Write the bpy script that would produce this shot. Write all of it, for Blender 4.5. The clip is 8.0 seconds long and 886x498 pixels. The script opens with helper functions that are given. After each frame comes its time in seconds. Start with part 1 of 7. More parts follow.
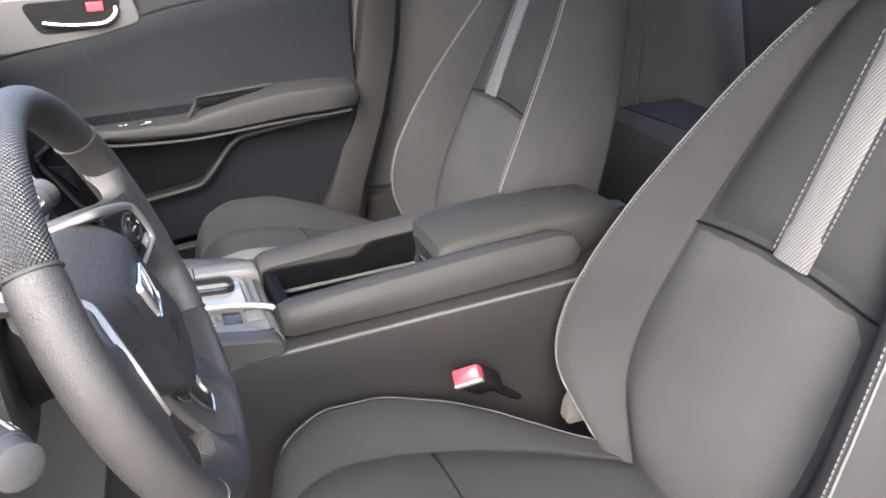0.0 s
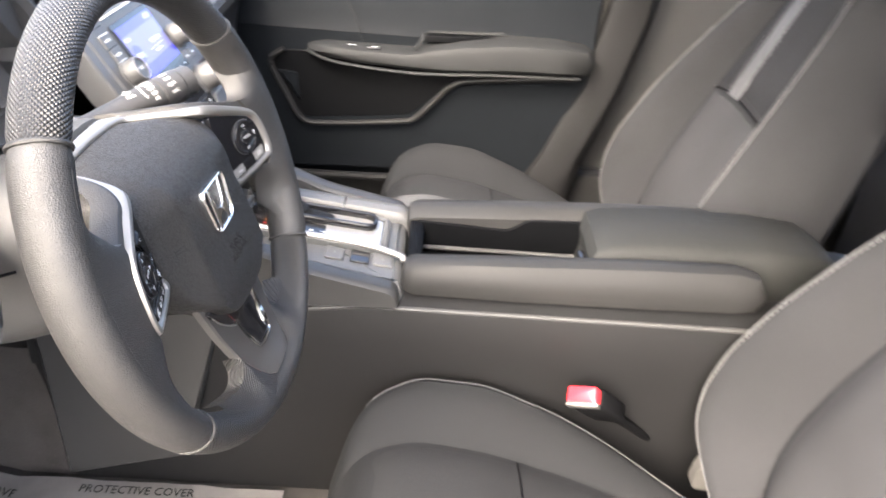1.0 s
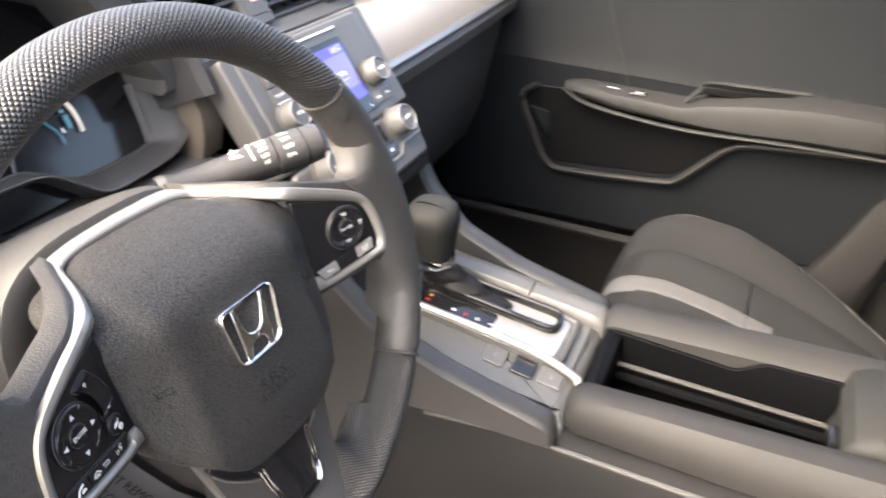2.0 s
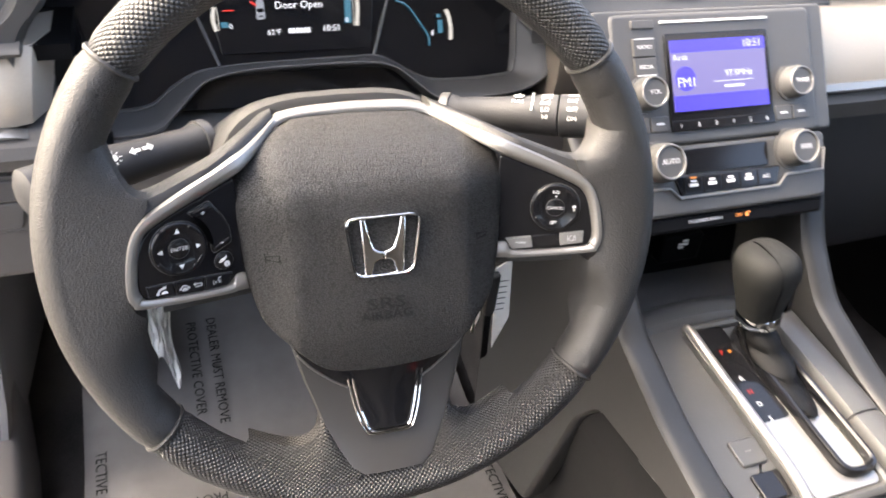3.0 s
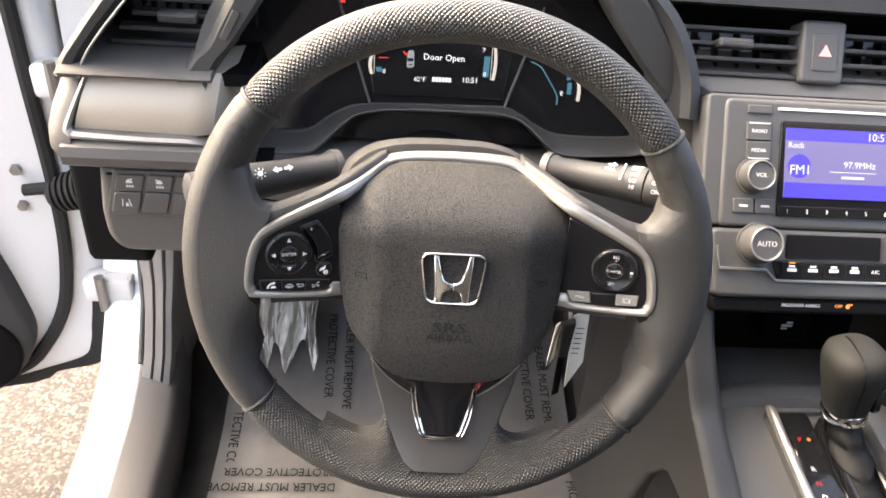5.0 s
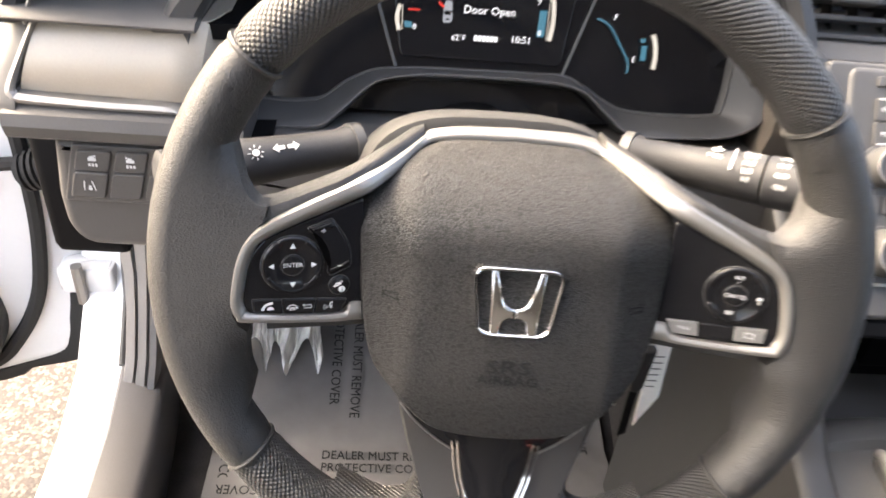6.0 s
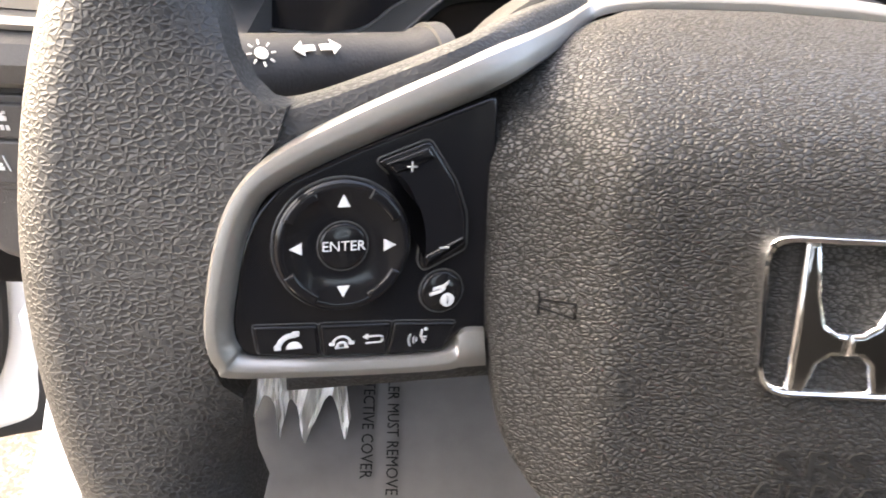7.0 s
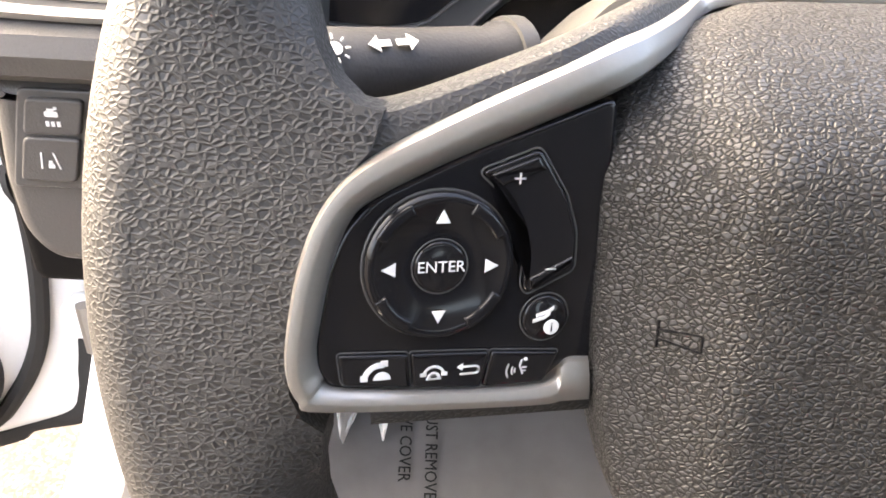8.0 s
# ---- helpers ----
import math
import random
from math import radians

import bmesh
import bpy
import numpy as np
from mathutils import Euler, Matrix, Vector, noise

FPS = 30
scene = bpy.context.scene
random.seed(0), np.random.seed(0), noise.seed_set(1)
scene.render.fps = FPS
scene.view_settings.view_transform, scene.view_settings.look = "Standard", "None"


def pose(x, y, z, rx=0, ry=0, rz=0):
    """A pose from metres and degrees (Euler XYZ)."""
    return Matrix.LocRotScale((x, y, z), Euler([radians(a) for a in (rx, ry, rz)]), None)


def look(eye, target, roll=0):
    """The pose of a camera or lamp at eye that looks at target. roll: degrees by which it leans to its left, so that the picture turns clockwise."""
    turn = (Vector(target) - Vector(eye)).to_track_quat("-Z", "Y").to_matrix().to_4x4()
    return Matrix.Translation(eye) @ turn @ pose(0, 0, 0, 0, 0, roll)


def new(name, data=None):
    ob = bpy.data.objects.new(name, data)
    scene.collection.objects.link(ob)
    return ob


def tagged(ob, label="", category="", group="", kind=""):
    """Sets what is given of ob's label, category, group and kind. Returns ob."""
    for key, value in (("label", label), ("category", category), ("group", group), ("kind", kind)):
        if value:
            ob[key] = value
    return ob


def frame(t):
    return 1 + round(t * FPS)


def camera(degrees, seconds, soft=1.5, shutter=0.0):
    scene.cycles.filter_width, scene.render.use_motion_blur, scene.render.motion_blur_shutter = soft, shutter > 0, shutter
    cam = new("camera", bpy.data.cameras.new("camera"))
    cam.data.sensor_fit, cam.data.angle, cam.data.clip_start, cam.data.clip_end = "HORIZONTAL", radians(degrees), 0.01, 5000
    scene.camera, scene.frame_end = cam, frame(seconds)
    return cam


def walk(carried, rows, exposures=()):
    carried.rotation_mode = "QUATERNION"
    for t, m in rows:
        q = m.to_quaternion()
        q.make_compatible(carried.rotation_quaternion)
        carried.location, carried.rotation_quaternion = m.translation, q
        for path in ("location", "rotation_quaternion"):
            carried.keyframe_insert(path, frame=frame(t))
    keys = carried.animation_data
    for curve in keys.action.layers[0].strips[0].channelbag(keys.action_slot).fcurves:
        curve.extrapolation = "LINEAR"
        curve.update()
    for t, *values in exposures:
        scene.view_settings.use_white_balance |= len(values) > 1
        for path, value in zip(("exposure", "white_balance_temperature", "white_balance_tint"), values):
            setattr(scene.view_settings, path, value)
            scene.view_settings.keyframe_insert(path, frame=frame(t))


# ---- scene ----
# camera begin: the rows are in the steering wheel's own axes; RIG carries them into the car
cam = camera(60.50, 8.0, soft=1.7, shutter=0.25)
WHEEL_Z, RAKE = 0.95, 15.0
RIG = pose(0, 0, WHEEL_Z, -RAKE)
PATH = [
    # t, x, y, z, rx, ry, rz
    (0.0, -0.5914, -0.0950, 0.2962, 56.09, 15.09, -114.21),
    (0.5, -0.5953, -0.1125, 0.2844, 53.98, 12.93, -112.26),
    (1.0, -0.5263, -0.2229, 0.2278, 59.36, 10.58, -89.69),
    (1.5, -0.3910, -0.2993, 0.2055, 63.53, 8.84, -74.27),
    (2.0, -0.2837, -0.3014, 0.1981, 64.97, 11.09, -65.05),
    (2.2, -0.2340, -0.3329, 0.1766, 66.30, 10.91, -53.66),
    (3.3, -0.0682, -0.4060, 0.1581, 68.12, -3.16, -11.94),
    (3.5, -0.0491, -0.4111, 0.1746, 67.94, -4.20, -7.92),
    (4.0, -0.0461, -0.4427, 0.1859, 68.36, -2.92, -4.48),
    (4.5, -0.0522, -0.4768, 0.1941, 69.21, -2.83, -3.87),
    (4.7, -0.0509, -0.4844, 0.1974, 69.60, -3.08, -3.94),
    (5.8, -0.0531, -0.4087, 0.1879, 68.15, -4.71, -3.89),
    (6.0, -0.0682, -0.3410, 0.1600, 67.90, -4.55, -3.50),
    (6.5, -0.0885, -0.2028, 0.0820, 70.97, -3.59, -4.13),
    (7.0, -0.0998, -0.1476, 0.0563, 71.61, -3.00, -3.19),
    (7.5, -0.1143, -0.1270, 0.0502, 71.67, -2.87, -1.32),
    (8.0, -0.1149, -0.1266, 0.0543, 71.13, -3.12, -0.82),
]
EXPOSURES = [(0.0, 3.22, 5950, 7), (0.5, 3.6, 5950, 7), (1.2, 3.52, 6500, 8), (2.2, 3.52, 6750, 8), (4.7, 3.34, 7200, 8), (6.5, 3.72, 7300, 8), (8.0, 4.0, 7500, 9)]
walk(cam, [(t, RIG @ pose(x, y, z, rx, ry, rz)) for t, x, y, z, rx, ry, rz in PATH], EXPOSURES)
# camera end

# ---- world and sun ----
world = bpy.data.worlds.new("sky")
scene.world = world
world.use_nodes = True
wn = world.node_tree.nodes
sky = wn.new("ShaderNodeTexSky")
sky.sky_type = "NISHITA"
sky.sun_disc = False
SUN_ELEV, SUN_TURN = radians(40), radians(300)
sky.sun_elevation, sky.sun_rotation = SUN_ELEV, SUN_TURN
sky.air_density, sky.dust_density, sky.ozone_density = 0.7, 8.0, 0.4
wn["Background"].inputs[1].default_value = 0.23
world.node_tree.links.new(sky.outputs[0], wn["Background"].inputs[0])
sun_data = bpy.data.lights.new("sun", "SUN")
sun_data.energy, sun_data.angle, sun_data.color = 0.34, radians(70), (1.0, 0.95, 0.88)
sun = new("sun", sun_data)
SUN_DIR = Vector((math.sin(SUN_TURN) * math.cos(SUN_ELEV), math.cos(SUN_TURN) * math.cos(SUN_ELEV), math.sin(SUN_ELEV)))
sun.matrix_basis = look(SUN_DIR * 20, (0, 0, 0))

# ---- materials ----


def material(name, colour, rough=0.5, metal=0.0, spread=0.12, grain=200.0, bump=0.0, bump_scale=400.0, stain=6.0, coat=0.0, spec=0.5):
    """A surface whose colour wanders at two scales, with fine relief."""
    m = bpy.data.materials.new(name)
    m.use_nodes = True
    nt, b = m.node_tree, m.node_tree.nodes["Principled BSDF"]
    n, ln = nt.nodes, nt.links
    co = n.new("ShaderNodeTexCoord")
    fine, wide = n.new("ShaderNodeTexNoise"), n.new("ShaderNodeTexNoise")
    fine.inputs["Scale"].default_value, wide.inputs["Scale"].default_value = grain, stain
    fine.inputs["Detail"].default_value = wide.inputs["Detail"].default_value = 4.0
    mix = n.new("ShaderNodeMath")
    mix.operation = "MULTIPLY_ADD"
    ln.new(co.outputs["Object"], fine.inputs["Vector"]), ln.new(co.outputs["Object"], wide.inputs["Vector"])
    ln.new(fine.outputs["Fac"], mix.inputs[0])
    mix.inputs[1].default_value = 0.6
    ln.new(wide.outputs["Fac"], mix.inputs[2])
    ramp = n.new("ShaderNodeValToRGB")
    lo, hi = ramp.color_ramp.elements
    lo.position, hi.position = 0.45, 1.1
    lo.color = (*[c * (1 - spread) for c in colour], 1)
    hi.color = (*[min(1, c * (1 + spread)) for c in colour], 1)
    ln.new(mix.outputs[0], ramp.inputs[0])
    ln.new(ramp.outputs[0], b.inputs["Base Color"])
    rr = n.new("ShaderNodeMapRange")
    rr.inputs["To Min"].default_value, rr.inputs["To Max"].default_value = max(0.02, rough * 0.88), min(1, rough * 1.12)
    ln.new(wide.outputs["Fac"], rr.inputs["Value"])
    ln.new(rr.outputs[0], b.inputs["Roughness"])
    b.inputs["Metallic"].default_value = metal
    b.inputs["Coat Weight"].default_value = coat
    b.inputs["Specular IOR Level"].default_value = spec
    if bump:
        bt, bp = n.new("ShaderNodeTexNoise"), n.new("ShaderNodeBump")
        bt.inputs["Scale"].default_value, bt.inputs["Detail"].default_value = bump_scale, 3.0
        ln.new(co.outputs["Object"], bt.inputs["Vector"])
        ln.new(bt.outputs["Fac"], bp.inputs["Height"])
        bp.inputs["Strength"].default_value, bp.inputs["Distance"].default_value = bump, 0.001
        ln.new(bp.outputs[0], b.inputs["Normal"])
    return m


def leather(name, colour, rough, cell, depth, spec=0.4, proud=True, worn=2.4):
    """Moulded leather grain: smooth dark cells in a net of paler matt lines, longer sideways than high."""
    m = material(name, colour, rough, spread=0.1, grain=500, stain=9, spec=spec)
    n, ln, b = m.node_tree.nodes, m.node_tree.links, m.node_tree.nodes["Principled BSDF"]
    co, vo, no, add, bp = (n.new("ShaderNode" + k) for k in ("TexCoord", "TexVoronoi", "TexNoise", "VectorMath", "Bump"))
    vo.feature = "DISTANCE_TO_EDGE"
    vo.inputs["Scale"].default_value = 1 / cell
    no.inputs["Scale"].default_value = 0.6 / cell
    sc = n.new("ShaderNodeVectorMath")
    sc.operation, sc.inputs[3].default_value = "SCALE", cell * 0.7
    ln.new(co.outputs["Object"], no.inputs["Vector"])
    ln.new(no.outputs["Color"], sc.inputs[0])
    ln.new(co.outputs["Object"], add.inputs[0]), ln.new(sc.outputs[0], add.inputs[1])
    wider = n.new("ShaderNodeVectorMath")
    wider.operation, wider.inputs[1].default_value = "MULTIPLY", (0.68, 1.0, 1.0)
    ln.new(add.outputs[0], wider.inputs[0])
    ln.new(wider.outputs[0], vo.inputs["Vector"])
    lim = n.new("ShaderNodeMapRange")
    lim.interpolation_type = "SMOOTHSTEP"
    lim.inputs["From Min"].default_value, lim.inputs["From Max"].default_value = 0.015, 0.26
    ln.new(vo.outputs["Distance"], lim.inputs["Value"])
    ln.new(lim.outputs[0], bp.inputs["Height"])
    # relief shading put into the colour: net lines paler than cells, by worn
    net_tone = n.new("ShaderNodeMix")
    net_tone.data_type = "RGBA"
    net_tone.inputs["A"].default_value = (*[c * worn for c in colour], 1)
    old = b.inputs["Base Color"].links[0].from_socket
    ln.new(lim.outputs[0], net_tone.inputs["Factor"])
    ln.new(old, net_tone.inputs["B"])
    ln.new(net_tone.outputs["Result"], b.inputs["Base Color"])
    bp.invert = not proud
    for sock, low, high in (("Roughness", rough + 0.25, rough), ("Specular IOR Level", spec * 0.3 if proud else spec, spec)):
        mr = n.new("ShaderNodeMapRange")
        mr.inputs["To Min"].default_value, mr.inputs["To Max"].default_value = low, high
        ln.new(lim.outputs[0], mr.inputs["Value"])
        ln.new(mr.outputs[0], b.inputs[sock])
    bp.inputs["Strength"].default_value, bp.inputs["Distance"].default_value = depth, cell * 0.42
    ln.new(bp.outputs[0], b.inputs["Normal"])
    return m


def uv_pattern(name, colour, rough, depth, dist, along=1.0, around=1.0, tint=0.0):
    """A small regular pimple pattern laid along the surface's own UV, one unit to a pimple."""
    m = material(name, colour, rough, spread=0.08, grain=300, stain=10)
    n, ln, b = m.node_tree.nodes, m.node_tree.links, m.node_tree.nodes["Principled BSDF"]
    uv, sep = n.new("ShaderNodeUVMap"), n.new("ShaderNodeSeparateXYZ")
    ln.new(uv.outputs[0], sep.inputs[0])
    waves = []
    for sign in (1, -1):
        a, s = n.new("ShaderNodeMath"), n.new("ShaderNodeMath")
        a.operation, a.inputs[1].default_value = "MULTIPLY_ADD", math.pi * along * sign
        ln.new(sep.outputs[0], a.inputs[0])
        k = n.new("ShaderNodeMath")
        k.operation, k.inputs[1].default_value = "MULTIPLY", math.pi * around
        ln.new(sep.outputs[1], k.inputs[0])
        ln.new(k.outputs[0], a.inputs[2])
        s.operation = "SINE"
        ln.new(a.outputs[0], s.inputs[0])
        waves.append(s)
    mul = n.new("ShaderNodeMath")
    mul.operation = "MULTIPLY"
    ln.new(waves[0].outputs[0], mul.inputs[0]), ln.new(waves[1].outputs[0], mul.inputs[1])
    ab = n.new("ShaderNodeMath")
    ab.operation = "ABSOLUTE"
    ln.new(mul.outputs[0], ab.inputs[0])
    bp = n.new("ShaderNodeBump")
    bp.inputs["Strength"].default_value, bp.inputs["Distance"].default_value = depth, dist
    ln.new(ab.outputs[0], bp.inputs["Height"])
    ln.new(bp.outputs[0], b.inputs["Normal"])
    # tint sets darker gaps and paler tops into the colour
    if tint:
        mixer = n.new("ShaderNodeMix")
        mixer.data_type = "RGBA"
        mixer.inputs["A"].default_value = (*[c * (1 - tint) for c in colour], 1)
        mixer.inputs["B"].default_value = (*[min(1, c * (1 + tint)) for c in colour], 1)
        ln.new(ab.outputs[0], mixer.inputs["Factor"])
        ln.new(mixer.outputs["Result"], b.inputs["Base Color"])
    return m


def lit(name, colour, strength):
    m = bpy.data.materials.new(name)
    m.use_nodes = True
    b = m.node_tree.nodes["Principled BSDF"]
    b.inputs["Base Color"].default_value = (0.01, 0.01, 0.01, 1)
    b.inputs["Roughness"].default_value = 0.25
    b.inputs["Emission Color"].default_value = (*colour, 1)
    b.inputs["Emission Strength"].default_value = strength
    return m


def glassy(name, colour, alpha):
    m = bpy.data.materials.new(name)
    m.use_nodes = True
    nt = m.node_tree
    b = nt.nodes["Principled BSDF"]
    b.inputs["Base Color"].default_value = (*colour, 1)
    b.inputs["Roughness"].default_value = 0.04
    b.inputs["Alpha"].default_value = alpha
    return m


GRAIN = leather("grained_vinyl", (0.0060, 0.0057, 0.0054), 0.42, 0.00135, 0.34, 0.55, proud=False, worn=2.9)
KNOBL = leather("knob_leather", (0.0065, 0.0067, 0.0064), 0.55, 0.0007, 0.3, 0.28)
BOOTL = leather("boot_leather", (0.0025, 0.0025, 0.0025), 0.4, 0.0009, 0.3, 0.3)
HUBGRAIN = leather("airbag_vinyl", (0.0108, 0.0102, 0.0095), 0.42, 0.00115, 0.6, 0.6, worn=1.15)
# tint puts shade between the pimples and glints on their tops into colour
PIMPLE = uv_pattern("pimpled_vinyl", (0.015, 0.0144, 0.0138), 0.42, 0.85, 0.0011, tint=0.7)
SOFT = material("soft_plastic", (0.029, 0.029, 0.03), 0.5, bump=0.25, bump_scale=900, grain=700, spec=0.25)
WINGM = material("console_wing_plastic", (0.021, 0.0208, 0.0205), 0.42, bump=0.15, bump_scale=1200, grain=800, spec=0.35)
# sill plastic made paler: light from the door opening is in its colour
KICKM = material("lit_kick_plastic", (0.20, 0.188, 0.178), 0.5, bump=0.2, bump_scale=900, grain=600, spec=0.3)
TRIMG = material("grey_sill_plastic", (0.115, 0.108, 0.104), 0.5, bump=0.2, bump_scale=900, grain=600, spec=0.35)
HARD = material("hard_plastic", (0.036, 0.0355, 0.0348), 0.45, bump=0.2, bump_scale=1200, grain=800, spec=0.3)
PANEL = material("grey_panel_plastic", (0.052, 0.051, 0.05), 0.45, bump=0.15, bump_scale=1200, grain=800, spec=0.4)
DASHG = material("grey_dash_plastic", (0.06, 0.0565, 0.0535), 0.5, bump=0.25, bump_scale=900, grain=700, spec=0.3)
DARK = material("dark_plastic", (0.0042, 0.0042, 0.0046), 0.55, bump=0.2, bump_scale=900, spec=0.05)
# near zero: the shade inside trays and hollows is put into this colour
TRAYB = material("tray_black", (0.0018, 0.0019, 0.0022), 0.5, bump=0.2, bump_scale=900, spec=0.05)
RESTG = material("armrest_vinyl", (0.0115, 0.0119, 0.0122), 0.55, bump=0.3, bump_scale=900, grain=700, spec=0.1)
BLACK = material("gloss_black", (0.007, 0.007, 0.008), 0.12, spread=0.05, spec=0.3)
SATIN = material("satin_silver", (0.27, 0.258, 0.242), 0.45, metal=0.85, spread=0.05, grain=900)
GATE = material("gate_silver", (0.30, 0.29, 0.275), 0.36, metal=0.7, spread=0.06, grain=900)
SMOKE = material("smoked_satin", (0.06, 0.0575, 0.0555), 0.34, metal=0.45, spread=0.06, grain=900)
BRONZE = material("bronze_decor", (0.12, 0.102, 0.082), 0.38, metal=0.25, spread=0.08, grain=600, stain=5)
DOORP = material("door_panel_plastic", (0.0045, 0.0052, 0.0062), 0.45, bump=0.25, bump_scale=900, grain=700, spec=0.035)
CONS = material("console_plastic", (0.0160, 0.0158, 0.0156), 0.5, bump=0.2, bump_scale=1200, grain=800, spec=0.12)
SIDE = material("console_side_plastic", (0.0085, 0.0084, 0.0086), 0.5, bump=0.2, bump_scale=1200, grain=800, spec=0.12)
PODM = material("shift_console_plastic", (0.055, 0.0545, 0.053), 0.4, bump=0.15, bump_scale=1200, grain=800, spec=0.35)
PALE = material("pale_button_plastic", (0.13, 0.126, 0.12), 0.45, spread=0.06)
CHROME = material("chrome", (0.62, 0.62, 0.62), 0.07, metal=1.0, spread=0.03)
DECOR = material("decor_panel", (0.36, 0.312, 0.252), 0.40, metal=0.2, spread=0.08, grain=600, stain=4)
# seat cloth again, darkened: the cushions' shade is put into its colour
CUSHC = material("shaded_cushion_cloth", (0.0120, 0.0123, 0.0130), 0.9, spread=0.18, grain=1500, bump=0.6, bump_scale=1100, spec=0.15)
CUSHB = material("shaded_cushion_edge_cloth", (0.0085, 0.0088, 0.0094), 0.9, spread=0.16, grain=1500, bump=0.6, bump_scale=1100, spec=0.15)
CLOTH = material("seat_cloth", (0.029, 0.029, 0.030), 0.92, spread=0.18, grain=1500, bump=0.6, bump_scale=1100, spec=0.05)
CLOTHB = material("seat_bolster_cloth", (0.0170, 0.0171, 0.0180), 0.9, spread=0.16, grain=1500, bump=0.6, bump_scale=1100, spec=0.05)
THREAD = material("pale_thread", (0.045, 0.045, 0.045), 0.8, grain=2000, bump=0.4, bump_scale=2500)
STITCH = material("white_stitch_thread", (0.055, 0.055, 0.055), 0.8, grain=2000, bump=0.4, bump_scale=2500)
STRIPE = uv_pattern("stripe_mesh", (0.046, 0.046, 0.047), 0.75, 0.6, 0.001, tint=0.45)
CARPET = material("carpet", (0.035, 0.032, 0.03), 0.98, spread=0.45, grain=500, bump=1.0, bump_scale=700, stain=14, spec=0.05)
PAINT = material("white_paint", (0.62, 0.612, 0.595), 0.25, spread=0.03, coat=0.5)
RUBBER = material("black_rubber", (0.022, 0.021, 0.02), 0.7, bump=0.2, bump_scale=600, spec=0.2)
WHITE = material("white_print", (0.52, 0.52, 0.51), 0.6, spread=0.04)
RED = material("red_plastic", (0.75, 0.02, 0.03), 0.35, spread=0.05)
HEAD = material("headliner", (0.6, 0.585, 0.56), 0.95, spread=0.08, grain=900, bump=0.3, bump_scale=1200)
INK = material("black_print", (0.012, 0.012, 0.012), 0.8, spec=0.1)
TAGP = material("tag_paper", (0.7, 0.68, 0.62), 0.75, spread=0.1, grain=200)
GLASS = glassy("window_glass", (0.9, 0.95, 0.93), 0.08)
BLUE_LCD = lit("radio_display", (0.07, 0.05, 0.72), 0.16)
BLUE_LCD2 = lit("radio_display_bright", (0.25, 0.22, 0.55), 0.125)
LCD_TXT = lit("display_text", (0.85, 0.87, 1.0), 0.168)
CLU_BLUE = lit("gauge_blue", (0.12, 0.45, 0.7), 0.0470)
CLU_WHITE = lit("gauge_white", (0.9, 0.85, 0.82), 0.0848)
CLU_RED = lit("warning_red", (0.9, 0.05, 0.04), 0.106)
ORANGE = lit("amber_lamp", (0.95, 0.3, 0.05), 0.168)

# ---- mesh helpers ----


def part(name, bm, mat, parent=None, label="", smooth=True, kind=""):
    """Links a bmesh, given in car coordinates, as one mesh under its thing or part."""
    me = bpy.data.meshes.new(name)
    bmesh.ops.recalc_face_normals(bm, faces=bm.faces)
    bm.to_mesh(me)
    bm.free()
    me.materials.append(mat)
    for p in me.polygons:
        p.use_smooth = smooth and len(p.vertices) <= 4
    if smooth:
        me.set_sharp_from_angle(angle=radians(38))
    ob = new(name, me)
    if parent is not None:
        ob.parent = parent
        ob.matrix_parent_inverse = parent.matrix_basis.inverted() if parent.type == "EMPTY" else Matrix()
    return tagged(ob, label, kind=kind)


def thing(name, place, label, category, group="", kind=""):
    ob = new(name)
    ob.empty_display_size = 0.05
    ob.matrix_basis = Matrix.Translation(place)
    return tagged(ob, label, category, group, kind)


def inset(pts, d):
    """The polygon moved inwards by d, corner by corner (counter-clockwise)."""
    out, n = [], len(pts)
    for i in range(n):
        a, b, c = Vector(pts[i - 1]), Vector(pts[i]), Vector(pts[(i + 1) % n])
        e, f = (b - a), (c - b)
        if e.length < 1e-9 or f.length < 1e-9:
            out.append(b)
            continue
        e.normalize(), f.normalize()
        ne, nf = Vector((-e.y, e.x)), Vector((-f.y, f.x))
        k = ne + nf
        k = k / max(0.35, k.length_squared / 2) / 1.0 if k.length > 1e-6 else ne
        out.append(b + k * d)
    return out


def ccw(pts):
    area = sum(pts[i - 1][0] * pts[i][1] - pts[i][0] * pts[i - 1][1] for i in range(len(pts)))
    return list(pts) if area > 0 else list(reversed(pts))


def rounded(pts, r, n=4):
    """The polygon with its corners rounded; r is one radius or one for each corner."""
    pts, out = [Vector(p) for p in pts], []
    for i, b in enumerate(pts):
        rad = r[i] if isinstance(r, (list, tuple)) else r
        a, c = pts[i - 1], pts[(i + 1) % len(pts)]
        u, v = (a - b), (c - b)
        k = min(rad, u.length * 0.48, v.length * 0.48)
        u.normalize(), v.normalize()
        p, q = b + u * k, b + v * k
        for j in range(n + 1):
            t = j / n
            out.append(p * (1 - t) ** 2 + b * (2 * t * (1 - t)) + q * t * t)
    return out


def rect(w, h, cx=0, cy=0):
    return [(cx - w / 2, cy - h / 2), (cx + w / 2, cy - h / 2), (cx + w / 2, cy + h / 2), (cx - w / 2, cy + h / 2)]


def disc(r, cx=0, cy=0, n=28):
    return [(cx + r * math.cos(2 * math.pi * i / n), cy + r * math.sin(2 * math.pi * i / n)) for i in range(n)]


